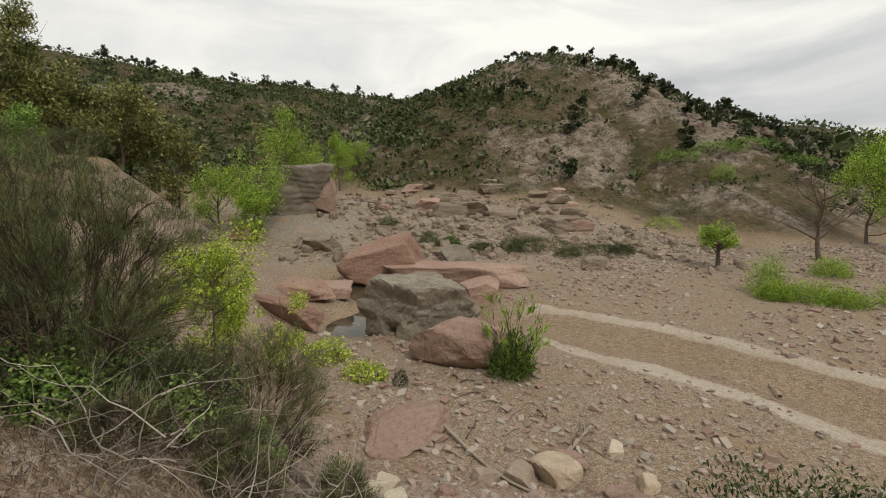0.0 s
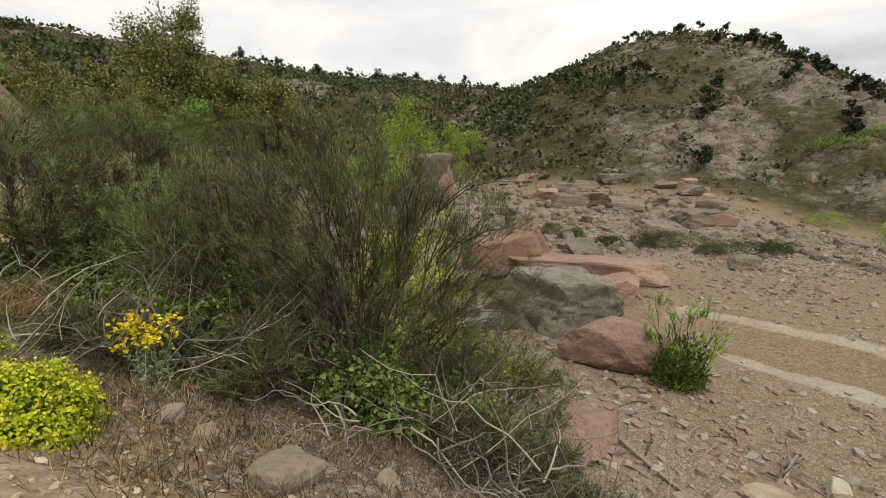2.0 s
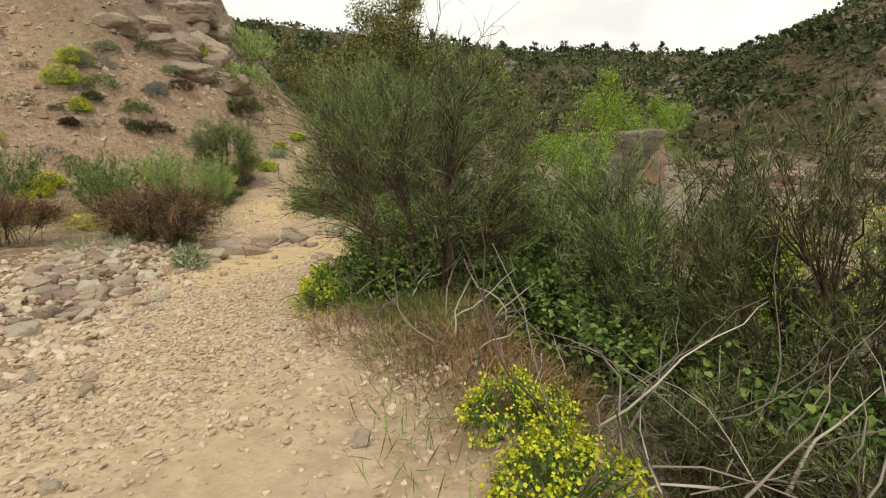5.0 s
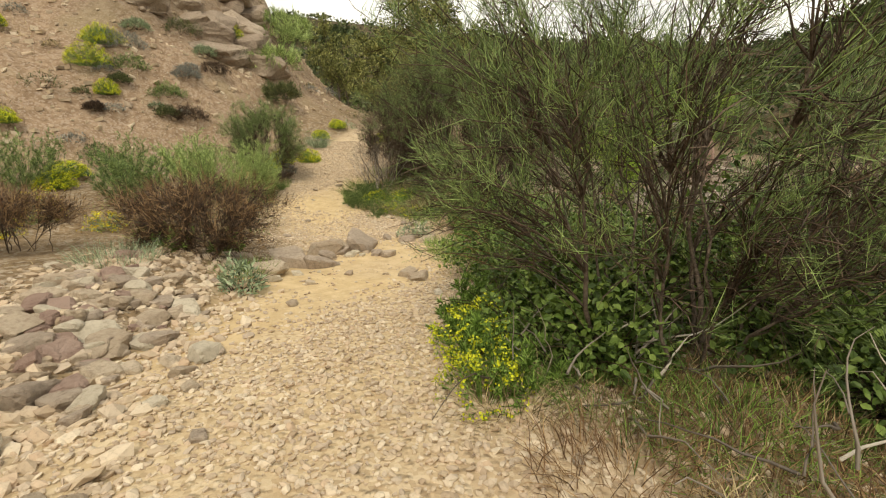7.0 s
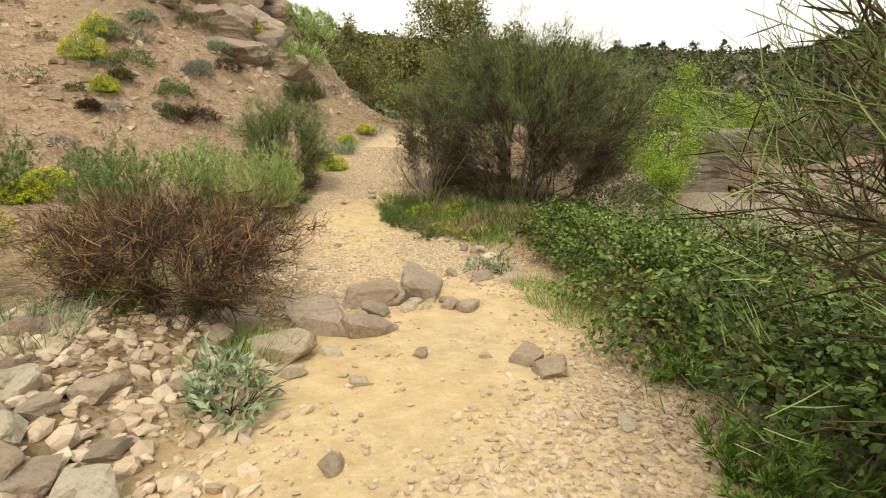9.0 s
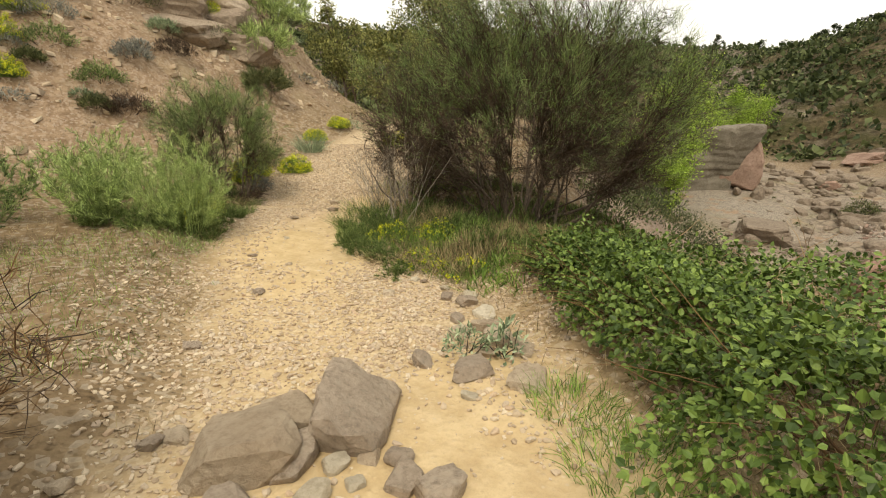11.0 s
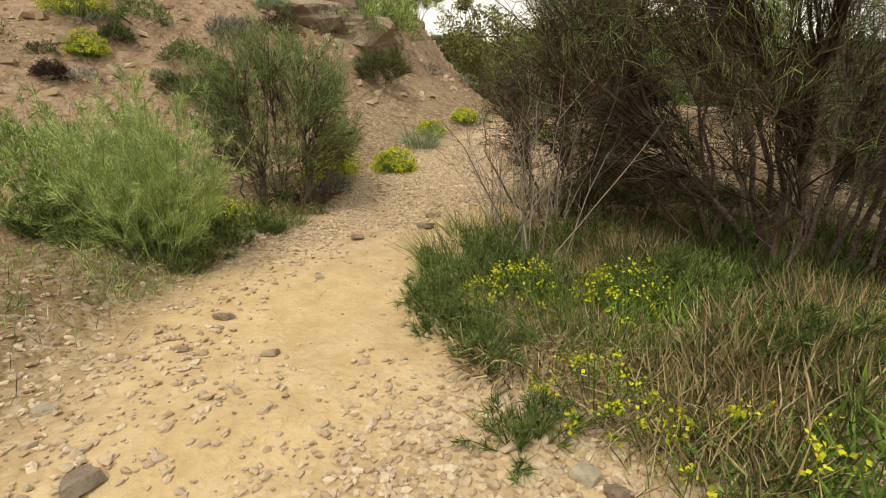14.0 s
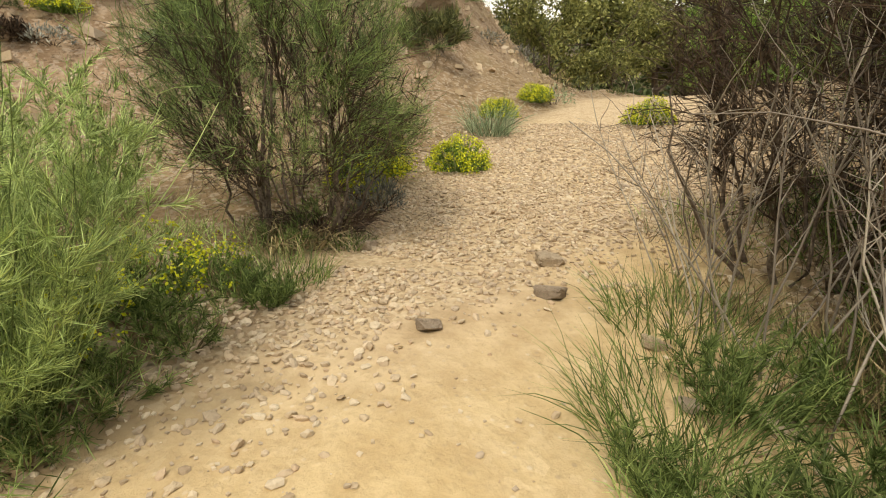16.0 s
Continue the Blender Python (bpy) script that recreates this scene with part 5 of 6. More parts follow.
# grey and olive cushions of the slope
for i in range(46):
    x, y = rng.uniform(-42, -27.5), rng.uniform(4, 27)
    r = rng.uniform(0.25, 0.65)
    m = (M_GREYHERB, M_BLUEGREEN, M_OLIVE_BROOM, M_STRAW_TWIG, M_GREYHERB)[i % 5]
    leafy("cushion_shrub", x, y, r * 0.75, r, r, ("grey", "grey-green", "olive", "straw-coloured", "grey")[i % 5] + " dry cushion shrub on the scree slope", "shrub", "cushion shrubs of the slope", 260, 0.10, m, None, 8, width=0.25, drape=-0.5)
for x, y, h, r in ((-31.5, 19.6, 1.6, 1.5), (-33.3, 21.5, 2.0, 1.7), (-30.0, 18.6, 1.1, 1.0), (-35.0, 23.5, 2.2, 1.6)):
    broom("broom_bush", x, y, h, r, r, "olive yellow-green bush on the rocky slope", limbs=9, subs=80, twigs=4200, dead=300, mat=M_OLIVE_BROOM if r < 1.2 else M_LIGHT_BROOM, bare=0.1, twig_len=0.3, width=0.018, group="bushes of the slope")
# dead grass fringe and lavender at the cut bank
leafy("lavender", -24.0, 13.95, 0.34, 0.28, 0.26, "small grey lavender bush at the path's edge", "shrub", leaves=500, size=0.09, mat=M_GREYHERB, stems=20, width=0.14, drape=-0.9)
grass("grass_tuft", -23.85, 13.3, 0.5, 0.42, "drooping dead brown grass on the cut bank", 420, M_BROWN_TWIG, flop=1.4, cat="grass")
grass("grass_tuft", -23.6, 12.85, 0.45, 0.4, "drooping dead brown grass on the cut bank", 360, M_STRAW_TWIG, flop=1.4, cat="grass")
grass("grass_tuft", -26.2, 17.3, 0.75, 0.35, "upright green grass clump beside the path", 300, M_BLUEGREEN, cat="grass")
for x, y, h, r, m, n in ((-22.85, 12.65, 0.28, 0.3, M_FENNEL, 420), (-23.35, 13.35, 0.2, 0.2, M_FENNEL, 200), (-20.4, 13.5, 0.5, 0.4, M_FENNEL, 420), (-20.9, 14.3, 0.45, 0.4, M_FENNEL, 360), (-19.5, 13.4, 0.5, 0.4, M_FENNEL, 380), (-20.1, 13.15, 0.26, 0.3, M_LIGHT_BROOM, 360), (-18.6, 13.2, 0.5, 0.5, M_HERB, 500),
                         (-15.95, 6.75, 0.25, 0.4, M_HERB, 500), (-16.9, 5.7, 0.3, 0.5, M_BLUEGREEN, 420), (-14.6, 9.75, 0.22, 0.35, M_HERB, 520), (-15.1, 10.2, 0.2, 0.3, M_HERB, 380), (-14.2, 9.2, 0.2, 0.25, M_HERB, 240)):
    grass("fennel" if m is M_FENNEL else "grass_tuft", x, y, h, r, "feathery bright green fennel beside the path" if m is M_FENNEL else "fresh green grass beside the path", n, m, "green tufts by the path", "herb" if m is M_FENNEL else "grass", width=0.0028, flop=0.35)
# verge: straw and green grass under the bushes, as stuff
def verge(name, n, box, test, height, mat, label, width=0.035, splay=0.5):
    p = ground_points(n, *box, test)
    k = len(p)
    me = leaf_mesh(name, mat, p - [0, 0, 0.015], rng.normal(0, splay, (k, 3)) + [0, 0, 1], rng.normal(0, 1, (k, 3)), rng.uniform(0.3, 1.15, k) * height, width=width, fold=0.06)
    tagged(new(name, me), label, "grass", kind="stuff")


def fringe(m, x, y):
    lo = np.where(m["sd"] > 0, 0.95, 1.5)
    return smooth(0, 0.6, m["d"] + 0.3 * vnoise(x * 1.1, y * 1.1, 5) - lo) * smooth(6, 3.5, m["d"])


def patch(x, y, s, k, lo=-0.2, hi=0.4):
    return smooth(lo, hi, vnoise(x * k, y * k, s) + 0.4 * vnoise(x * k * 3, y * k * 3, s + 1))


verge("dry_grass", 150000, (-23, -2, 1.5, 16.5), lambda m, x, y: fringe(m, x, y) * (m["sd"] > 0) * (0.25 + 0.75 * patch(x, y, 6, 0.8)), 0.20, M_STRAW_TWIG, "dry straw grass and litter under the bushes", 0.03, 0.9)
verge("green_grass", 120000, (-23, -6, 2.5, 16.5), lambda m, x, y: fringe(m, x, y) * (m["sd"] > 0) * patch(x, y, 15, 0.6), 0.20, M_HERB, "green grass and herbs under the bushes", 0.028, 0.7)
verge("brown_litter", 60000, (-23, -2, 1.5, 16.5), lambda m, x, y: fringe(m, x, y) * (m["sd"] > 0) * patch(x, y, 25, 0.9), 0.12, M_RED_TWIG, "brown fallen twigs and litter", 0.06, 2.0)
verge("dry_grass", 50000, (-28, -11, 2, 16), lambda m, x, y: fringe(m, x, y) * (m["sd"] < 0) * patch(x, y, 7, 0.7), 0.16, M_STRAW_TWIG, "sparse straw grass beside the path", 0.03, 0.8)
verge("green_grass", 50000, (-28, -18, 6, 17), lambda m, x, y: fringe(m, x, y) * (m["sd"] < 0) * patch(x, y, 17, 0.5), 0.14, M_HERB, "green herbs at the foot of the brooms", 0.035, 0.7)
verge("dry_grass", 46000, (-22, -16.8, 11.8, 14.8), lambda m, x, y: smooth(1.1, 1.7, m["d"]) * (m["sd"] > 0) * patch(x, y, 41, 1.3), 0.30, M_STRAW_TWIG, "tall straw grass at the bend", 0.018, 0.7)
verge("green_grass", 22000, (-21.8, -17.2, 12.0, 14.6), lambda m, x, y: smooth(1.0, 1.6, m["d"]) * (m["sd"] > 0) * patch(x, y, 43, 1.1, -0.3, 0.2), 0.26, M_FENNEL, "feathery green herbs at the bend", 0.022, 0.9)
verge("green_grass", 24000, (-21.8, -16.4, 11.8, 14.8), lambda m, x, y: smooth(1.2, 1.8, m["d"]) * (m["sd"] > 0) * patch(x, y, 47, 1.4, -0.1, 0.3), 0.20, M_HERB, "low dark green herbs at the bend", 0.10, 1.0)
verge("slope_grass", 30000, (-42, -26, 2, 26), lambda m, x, y: m["hillc"] * patch(x, y, 27, 0.5, 0.1, 0.7), 0.28, M_STRAW_TWIG, "dry grass clumps on the scree slope", 0.05, 0.7)
verge("brown_litter", 60000, (-7.5, -0.8, 2.6, 9.5), lambda m, x, y: smooth(1.2, 2.0, m["d"]), 0.16, M_BROWN_TWIG, "dark brown litter and twigs under the brush", 0.03, 2.0)
verge("green_grass", 8000, (-24, -21, 10.6, 13.8), lambda m, x, y: smooth(1.45, 1.85, m["d"]) * (m["sd"] < 0), 0.2, M_LIGHT_BROOM, "green herbs at the foot of the bank", 0.03, 0.9)
# herbs and brambles under the overhanging broom, and low growth at the bend
for x, y, h, r in ((-12.65, 7.23, 0.4, 0.35), (-12.22, 6.42, 0.42, 0.4), (-11.89, 6.1, 0.4, 0.4), (-11.94, 7.01, 0.5, 0.5), (-11.52, 5.85, 0.35, 0.4), (-13.17, 8.33, 0.3, 0.3)):
    wispy("leafy_herb", x, y, h, r, r, "yellow-green feathery herbs at the foot of the broom", "herb", "herbs under the broom", 30, 2400, M_HERB, width=0.009, wild=0.15)
for x, y, h, r in ((-11.62, 6.66, 0.6, 0.6), (-11.28, 7.18, 0.7, 0.7), (-11.13, 6.55, 0.6, 0.5), (-11.89, 7.71, 0.6, 0.6), (-11.35, 6.42, 0.5, 0.5)):
    leafy("bramble", x, y, h, r, r, "dark bramble under the overhanging broom", "bramble", "brambles under the brooms", 1500, 0.06, M_BRAMBLE, M_BROWN_TWIG, 26, width=0.7, cane=1.3)
for x, y, h, r in ((-19.84, 13.23, 0.3, 0.4), (-19.47, 13.51, 0.4, 0.5), (-19.99, 14.32, 0.45, 0.6), (-19.69, 14.54, 0.45, 0.6), (-20.36, 13.81, 0.35, 0.45), (-19.75, 13.46, 0.45, 0.45), (-18.53, 13.82, 0.45, 0.6), (-16.93, 13.55, 0.5, 0.6), (-17.63, 13.4, 0.4, 0.5)):
    wispy("fennel", x, y, h, r, r, "feathery dark green fennel at the bend of the path", "herb", "fennel at the bend", 34, 3000, M_FENNEL, width=0.005, wild=0.16)
for x, y, h, r in ((-21.94, 11.34, 0.35, 0.4), (-22.49, 11.76, 0.35, 0.4), (-22.52, 12.42, 0.25, 0.25), (-23.11, 10.41, 0.5, 0.5), (-22.2, 10.88, 0.4, 0.4), (-23.31, 10.32, 0.4, 0.5), (-22.56, 10.71, 0.35, 0.4)):
    wispy("leafy_herb", x, y, h, r, r, "green herbs on the bank below the brooms", "herb", "herbs at the foot of the bank", 30, 2200, M_FENNEL, width=0.006, wild=0.16)
verge("green_grass", 13000, (-21.5, -15.6, 13.6, 17.6), lambda m, x, y: smooth(1.7, 2.4, m["d"]) * (m["sd"] > 0), 0.26, M_BRAMBLE, "dark green growth under the great broom", 0.05, 0.8)
verge("brown_litter", 28000, (-21.5, -15.6, 13.6, 17.6), lambda m, x, y: smooth(1.7, 2.4, m["d"]) * (m["sd"] > 0), 0.22, M_BROWN_TWIG, "dead brown twigs under the great broom", 0.03, 1.5)
# shrubs and the crag of the slope
for x, y, r, m, tone in (
        (-29.96, 13.25, 0.6, M_GREEN_BROOM, "green"),
        (-31.17, 12.57, 0.7, M_GREEN_BROOM, "green"),
        (-30.47, 14.33, 0.55, M_GREYHERB, "grey"),
        (-29.09, 13.53, 0.6, M_BROWN_TWIG, "brown-grey"),
        (-31.92, 12.87, 0.8, M_GREYHERB, "grey"),
        (-32.64, 12.41, 0.45, M_BLUEGREEN, "grey-green"),
        (-30.77, 15.77, 0.6, M_BROWN_TWIG, "brown-grey"),
        (-31.7, 15.96, 0.5, M_BLUEGREEN, "grey-green"),
        (-29.42, 12.85, 0.4, M_OLIVE_BROOM, "olive"),
        (-30.71, 11.97, 0.35, M_OLIVE_BROOM, "olive"),
        (-29.87, 10.66, 0.3, M_BROWN_TWIG, "brown-grey"),
        (-31.87, 17.59, 0.7, M_OLIVE_BROOM, "olive"),
        (-32.16, 18.81, 0.6, M_OLIVE_BROOM, "olive"),
        (-32.68, 15.55, 0.8, M_OLIVE_BROOM, "olive"),
        (-32.56, 13.7, 0.5, M_BLUEGREEN, "grey-green")):
    leafy("cushion_shrub", x, y, r * 0.8, r, r, tone + " cushion shrub on the scree slope", "shrub", "cushion shrubs of the slope", 1500, 0.11, m, None, 14, width=0.16, drape=-0.6)
for k, (x, y) in enumerate(((-33.24, 16.31), (-33.11, 17.09), (-33.01, 17.93), (-32.62, 18.64), (-33.51, 18.82), (-33.36, 19.89), (-31.94, 18.9), (-33.36, 14.59), (-33.75, 16.48), (-34.5, 18.97), (-33.19, 17.07), (-34.42, 20.34), (-32.17, 16.89))):
    w = 0.85 + 0.35 * math.sin(k * 2.3)
    boulder("crag", x, y, w * 1.5, w, w * 0.75, M_CRAG, 300 + k, "pale tilted rock slab of the slope's crag", 0.56, 0.9 + 0.25 * math.sin(k), 0.35 + 0.15 * math.cos(k * 1.7), 4, blocky=True, rough=0.16, bed=0.07, cat="rock", group="crag of the slope")
for x, y, h, r in ((-9.96, 7.79, 1.6, 1.1), (-10.52, 8.37, 1.4, 1.1), (-10.48, 7.78, 1.4, 0.9), (-7.0, 6.9, 2.0, 1.1), (-8.2, 7.7, 1.9, 1.1), (-5.8, 7.0, 1.8, 1.0), (-9.2, 7.6, 1.7, 1.0)):
    leafy("bramble", x, y, h, r, r, "tall dark bramble thicket among the brooms", "bramble", "brambles under the brooms", 3000, 0.06, M_BRAMBLE, M_BROWN_TWIG, 34, width=0.7, cane=1.15, skin=0.4)
for x, y, h, r in ((-19.55, 12.61, 0.35, 0.4), (-19.33, 12.62, 0.35, 0.4), (-19.87, 12.81, 0.32, 0.35), (-20.29, 13.06, 0.3, 0.3), (-19.32, 12.49, 0.35, 0.35), (-18.86, 12.37, 0.3, 0.35), (-18.17, 11.98, 0.28, 0.35), (-19.79, 12.74, 0.3, 0.35), (-18.86, 12.45, 0.3, 0.4)):
    wispy("leafy_herb", x, y, h, r, r, "green herbs and grass at the path's verge", "herb", "herbs of the verge", 26, 2200, M_FENNEL, width=0.0035, wild=0.17)
for x, y, h, r in ((-18.73, 22.34, 0.55, 0.7), (-18.33, 24.99, 0.5, 0.6), (-18.0, 28.1, 0.45, 0.6), (-19.46, 27.0, 0.6, 0.6), (-18.56, 27.68, 0.5, 0.6)):
    leafy("bank_shrub", x, y, h, r, r, "low olive shrub on the edge of the bank", "shrub", "low shrubs of the bank's edge", 1500, 0.07, M_OLIVE_BROOM, None, 14, width=0.2, drape=-0.5)
verge("dry_grass", 16000, (-12.2, -8.4, 4.4, 6.6), lambda m, x, y: smooth(1.2, 1.8, m["d"]) * (m["sd"] > 0), 0.17, M_RED_TWIG, "russet dry grass under the broom", 0.03, 0.9)
for x, y in ((-22.77, 12.3), (-22.2, 11.93), (-21.88, 11.56), (-21.72, 11.35), (-23.52, 12.82), (-23.83, 13.24)):
    wispy("leafy_herb", x, y, 0.3, 0.36, 0.3, "green and straw herbs spilling from the bank", "herb", "herbs at the foot of the bank", 26, 1800, M_FENNEL, M_STRAW_TWIG, width=0.004, wild=0.18)
# golden dry mat and its yellow specks
for x, y in ((-18.4, 13.0), (-17.9, 12.7), (-18.9, 13.35)):
    grass("dry_grass_mat", x, y, 0.42, 0.4, "matted golden dry grass beside the path", 800, M_STRAW_TWIG, "golden dry mats", "grass", width=0.003, flop=1.6)
grass("dry_grass_mat", -18.7, 12.75, 0.3, 0.55, "matted golden dry grass beside the path", 900, M_STRAW_TWIG, flop=1.2, cat="grass")
spurge("yellow_flower", -19.3, 13.1, 0.38, 0.4, "yellow-flowered herb among green grass at the bend", "yellow herbs", 70, cat="flower")
spurge("yellow_flower", -18.6, 13.5, 0.4, 0.35, "yellow-flowered herb among green grass at the bend", "yellow herbs", 60, cat="flower")
spurge("yellow_flower", -18.1, 12.4, 0.3, 0.35, "small yellow-flowered herb in dry grass", "yellow herbs", 40, cat="flower")
spurge("yellow_flower", -17.4, 12.5, 0.28, 0.4, "small yellow-flowered herb in dry grass", "yellow herbs", 40, cat="flower")
spurge("yellow_flower", -11.75, 5.85, 0.4, 0.3, "small yellow-flowered herb under the broom", "yellow herbs", 50, cat="flower")
for i, (x, y, r) in enumerate(((-11.4, 5.6, 0.35), (-10.7, 5.2, 0.4), (-11.0, 6.0, 0.4), (-10.0, 5.0, 0.4), (-9.5, 5.3, 0.4), (-10.3, 5.8, 0.45), (-11.8, 6.3, 0.3), (-8.9, 4.9, 0.35), (-12.2, 6.9, 0.3))):
    grass("grass_tuft", x, y, 0.34, r, "dry straw and russet grass under the broom", 420, (M_STRAW_TWIG, M_RED_TWIG, M_HERB)[i % 3], "dry grass under the broom", "grass", width=0.0025, flop=1.0)
spurge("yellow_flower", -12.0, 6.15, 0.45, 0.35, "yellow-flowered herb at the edge of the path", "yellow herbs", 90, cat="flower")
spurge("yellow_flower", -11.6, 5.55, 0.35, 0.3, "yellow-flowered herb at the edge of the path", "yellow herbs", 60, cat="flower")
# pale dead stems at the bend
for x, y, h, n in ((-20.55, 14.3, 1.6, 12), (-21.2, 14.9, 1.5, 10), (-20.05, 14.5, 1.9, 10), (-19.75, 13.85, 1.8, 11)):
    ob = thing("dry_plant", x, y, "tall pale dead stems beside the path", "dead plant", "pale dead stems")
    st = np.stack([rng.normal(0, 0.12, n), rng.normal(0, 0.12, n), np.zeros(n)], 1)
    P = grow(st, rng.normal(0, 0.22, (n, 3)) + [0, 0, 1], rng.uniform(0.6, 1.0, n) * h, 7, 0.09)
    s, d = pick(P, 0.35, 1, n * 9)
    Q = grow(s, d + ball(n * 9) * 0.7, rng.uniform(0.15, 0.5, n * 9), 4, 0.2)
    part("stalk_mass", tube_mesh("stalk_mass", M_GREY_TWIG, (P, taper(n, 7, 0.007, 0.003)), sides=4), ob)
    part("twig_mass", tube_mesh("twig_mass", M_GREY_TWIG, (Q, taper(n * 9, 4, 0.003, 0.0012))), ob)

# ================= plants of the riverbed =================
broom("willow_bush", 3.7, 23.4, 5.0, 1.9, 1.6, "young willow bush with sparse leafy stems on gravel", limbs=12, subs=60, twigs=900, dead=120, mat=M_WILLOW, wood=M_DARKBARK, bare=0.1, twig_len=0.45, width=0.03, up=1.2, base=0.3, gaps=0.25, forks=3)
ob = leafy("willow_bush", 3.7, 23.3, 2.4, 1.3, 1.1, "leafy dark green foot of a willow bush", "bush", leaves=2200, size=0.28, mat=M_BRAMBLE, stems=14, width=0.22, skin=0.2, drape=-0.8)
tree("sapling", -6.9, 13.4, 5.6, 1.7, "yellow-green young poplar sapling on the bank", M_SAPLING, 6000, 0.11, 0.010, 14, 60, low=0.25, squash=1.3, wood=M_BARK, group="saplings")
tree("sapling", -7.6, 14.6, 4.8, 1.5, "yellow-green young poplar sapling on the bank", M_SAPLING, 4600, 0.11, 0.010, 12, 50, low=0.2, squash=1.3, group="saplings")
tree("sapling", -7.2, 19.6, 5.8, 1.4, "thin yellow-green sapling beside the stream", M_SAPLING, 3000, 0.13, 0.008, 12, 45, low=0.2, squash=1.3, group="saplings")
tree("sapling", -9.6, 20.5, 4.6, 1.6, "thin yellow-green sapling beside the stream", M_SAPLING, 3000, 0.13, 0.008, 12, 45, low=0.15, squash=1.2, group="saplings")
leafy("willow_shrub", -3.8, 22.5, 0.8, 1.2, 0.8, "low yellow-green herbs beside the stream", "shrub", leaves=900, size=0.16, mat=M_SAPLING, stems=12)
leafy("willow_shrub", -6.2, 24.5, 1.2, 1.4, 1.0, "low yellow-green herbs beside the stream", "shrub", leaves=1000, size=0.18, mat=M_SAPLING, stems=12)
leafy("juniper_shrub", -2.0, 21.9, 0.75, 0.4, 0.4, "small dark green shrub on the bank", "shrub", leaves=500, size=0.12, mat=M_PINE, width=0.3, drape=-0.5)
leafy("bank_shrub", 3.7, 4.2, 1.3, 1.3, 0.9, "dark green leafy shrub on the edge of the bank", "shrub", leaves=3200, size=0.075, mat=M_SCRUB, width=0.4, drape=-0.4)
leafy("bank_shrub", 5.4, 4.6, 1.2, 1.1, 0.9, "dark green leafy shrub on the edge of the bank", "shrub", leaves=2400, size=0.075, mat=M_SCRUB, width=0.4, drape=-0.4)
leafy("bank_shrub", -2.3, 9.6, 0.9, 0.6, 0.5, "dark green shrub by a fallen branch", "shrub", leaves=1400, size=0.09, mat=M_BRAMBLE, width=0.2, drape=-0.6)
tree("pollard_willow", 30.0, 50.5, 4.6, 2.3, "small stubby willow with a yellow-green crown on gravel", M_WILLOW, 5200, 0.2, 0.07, 18, 60, low=0.5, squash=0.8, wood=M_BARK)
tree("bare_tree", 44.7, 55.1, 10.5, 6.2, "bare brown tree with crooked branches on gravel", M_WILLOW, trunk=0.03, limbs=13, bare=True, low=0.3, wood=M_BARK)
tree("willow_tree", 58.0, 64.0, 11.5, 7.0, "full bright green willow tree beyond the gravel", M_WILLOW, 15000, 0.3, 0.02, 22, 120, low=0.1, group="willow trees")
for x, y, h, rx in ((29.0, 41.0, 3.6, 1.9), (30.8, 38.4, 1.7, 2.3), (32.6, 37.0, 1.5, 2.0), (28.2, 39.0, 1.5, 1.5), (40.0, 47.6, 2.0, 2.2), (37.4, 36.6, 2.4, 2.4)):
    leafy("willow_shrub", x, y, h, rx, rx * 0.8, "bright yellow-green willow shrub on gravel", "shrub", "willow shrubs of the riverbed", 4200, 0.18, M_WILLOW, M_BARK, 20, width=0.28, drape=-0.7, skin=0.2)
for x, y, h, rx, m in ((9.9, 55.4, 1.9, 2.4, M_SCRUB), (8.2, 55.8, 1.6, 1.8, M_OLIVE_BROOM), (12.6, 57.4, 1.4, 4.0, M_OLIVE_BROOM), (18.6, 54.6, 1.2, 3.0, M_SCRUB), (21.2, 55.2, 1.1, 1.8, M_SCRUB), (14.5, 53.8, 0.9, 1.6, M_OLIVE_BROOM), (1.0, 57.0, 1.3, 1.4, M_BRAMBLE), (-1.6, 57.5, 1.5, 1.3, M_OLIVE_BROOM), (4.6, 55.2, 1.0, 1.6, M_SCRUB),
                       (33, 70, 1.8, 3.0, M_WILLOW), (48, 82, 3.0, 2.5, M_WILLOW), (-7.5, 66, 1.5, 1.6, M_OLIVE_BROOM), (38, 76, 2.2, 4.0, M_SCRUB)):
    leafy("riverbed_shrub", x, y, h, rx, rx * 0.6, ("bright green" if m is M_WILLOW else "dark olive") + " low shrub on the gravel bar", "shrub", "shrubs of the gravel bar", 2400, 0.18, m, None, 12, width=0.3, drape=-0.4)
# green belt at the foot of the hill
for x, y, r in ((44, 90, 5), (52, 92, 6), (60, 95, 6), (70, 96, 7), (80, 98, 7)):
    leafy("green_shrub_belt", x, y, 2.0, r, 2.0, "band of fresh green shrubs at the hill's foot", "shrub", "green shrubs under the hill", 2400, 0.25, M_HERB, None, 8, drape=-0.3)
# willows in the gorge, left of the great boulder
for x, y, h, r, n in ((-24.0, 62.0, 10.5, 5.2, 5200), (-26.0, 82.0, 16.0, 6.5, 6500), (-28.5, 60.0, 9.0, 4.6, 4200), (-20.5, 95.0, 11.0, 4.4, 4200), (-22.5, 57.5, 6.0, 3.0, 2600), (-18.5, 106.0, 8.0, 3.4, 2400), (-22.5, 80.0, 10.0, 4.4, 3500)):
    tree("willow_tree", x, y, h, r, "fresh green willow tree in the gorge", M_WILLOW, int(n * 1.6), 0.26, 0.018, 18, 100, low=0.08, group="willow trees", squash=1.1)
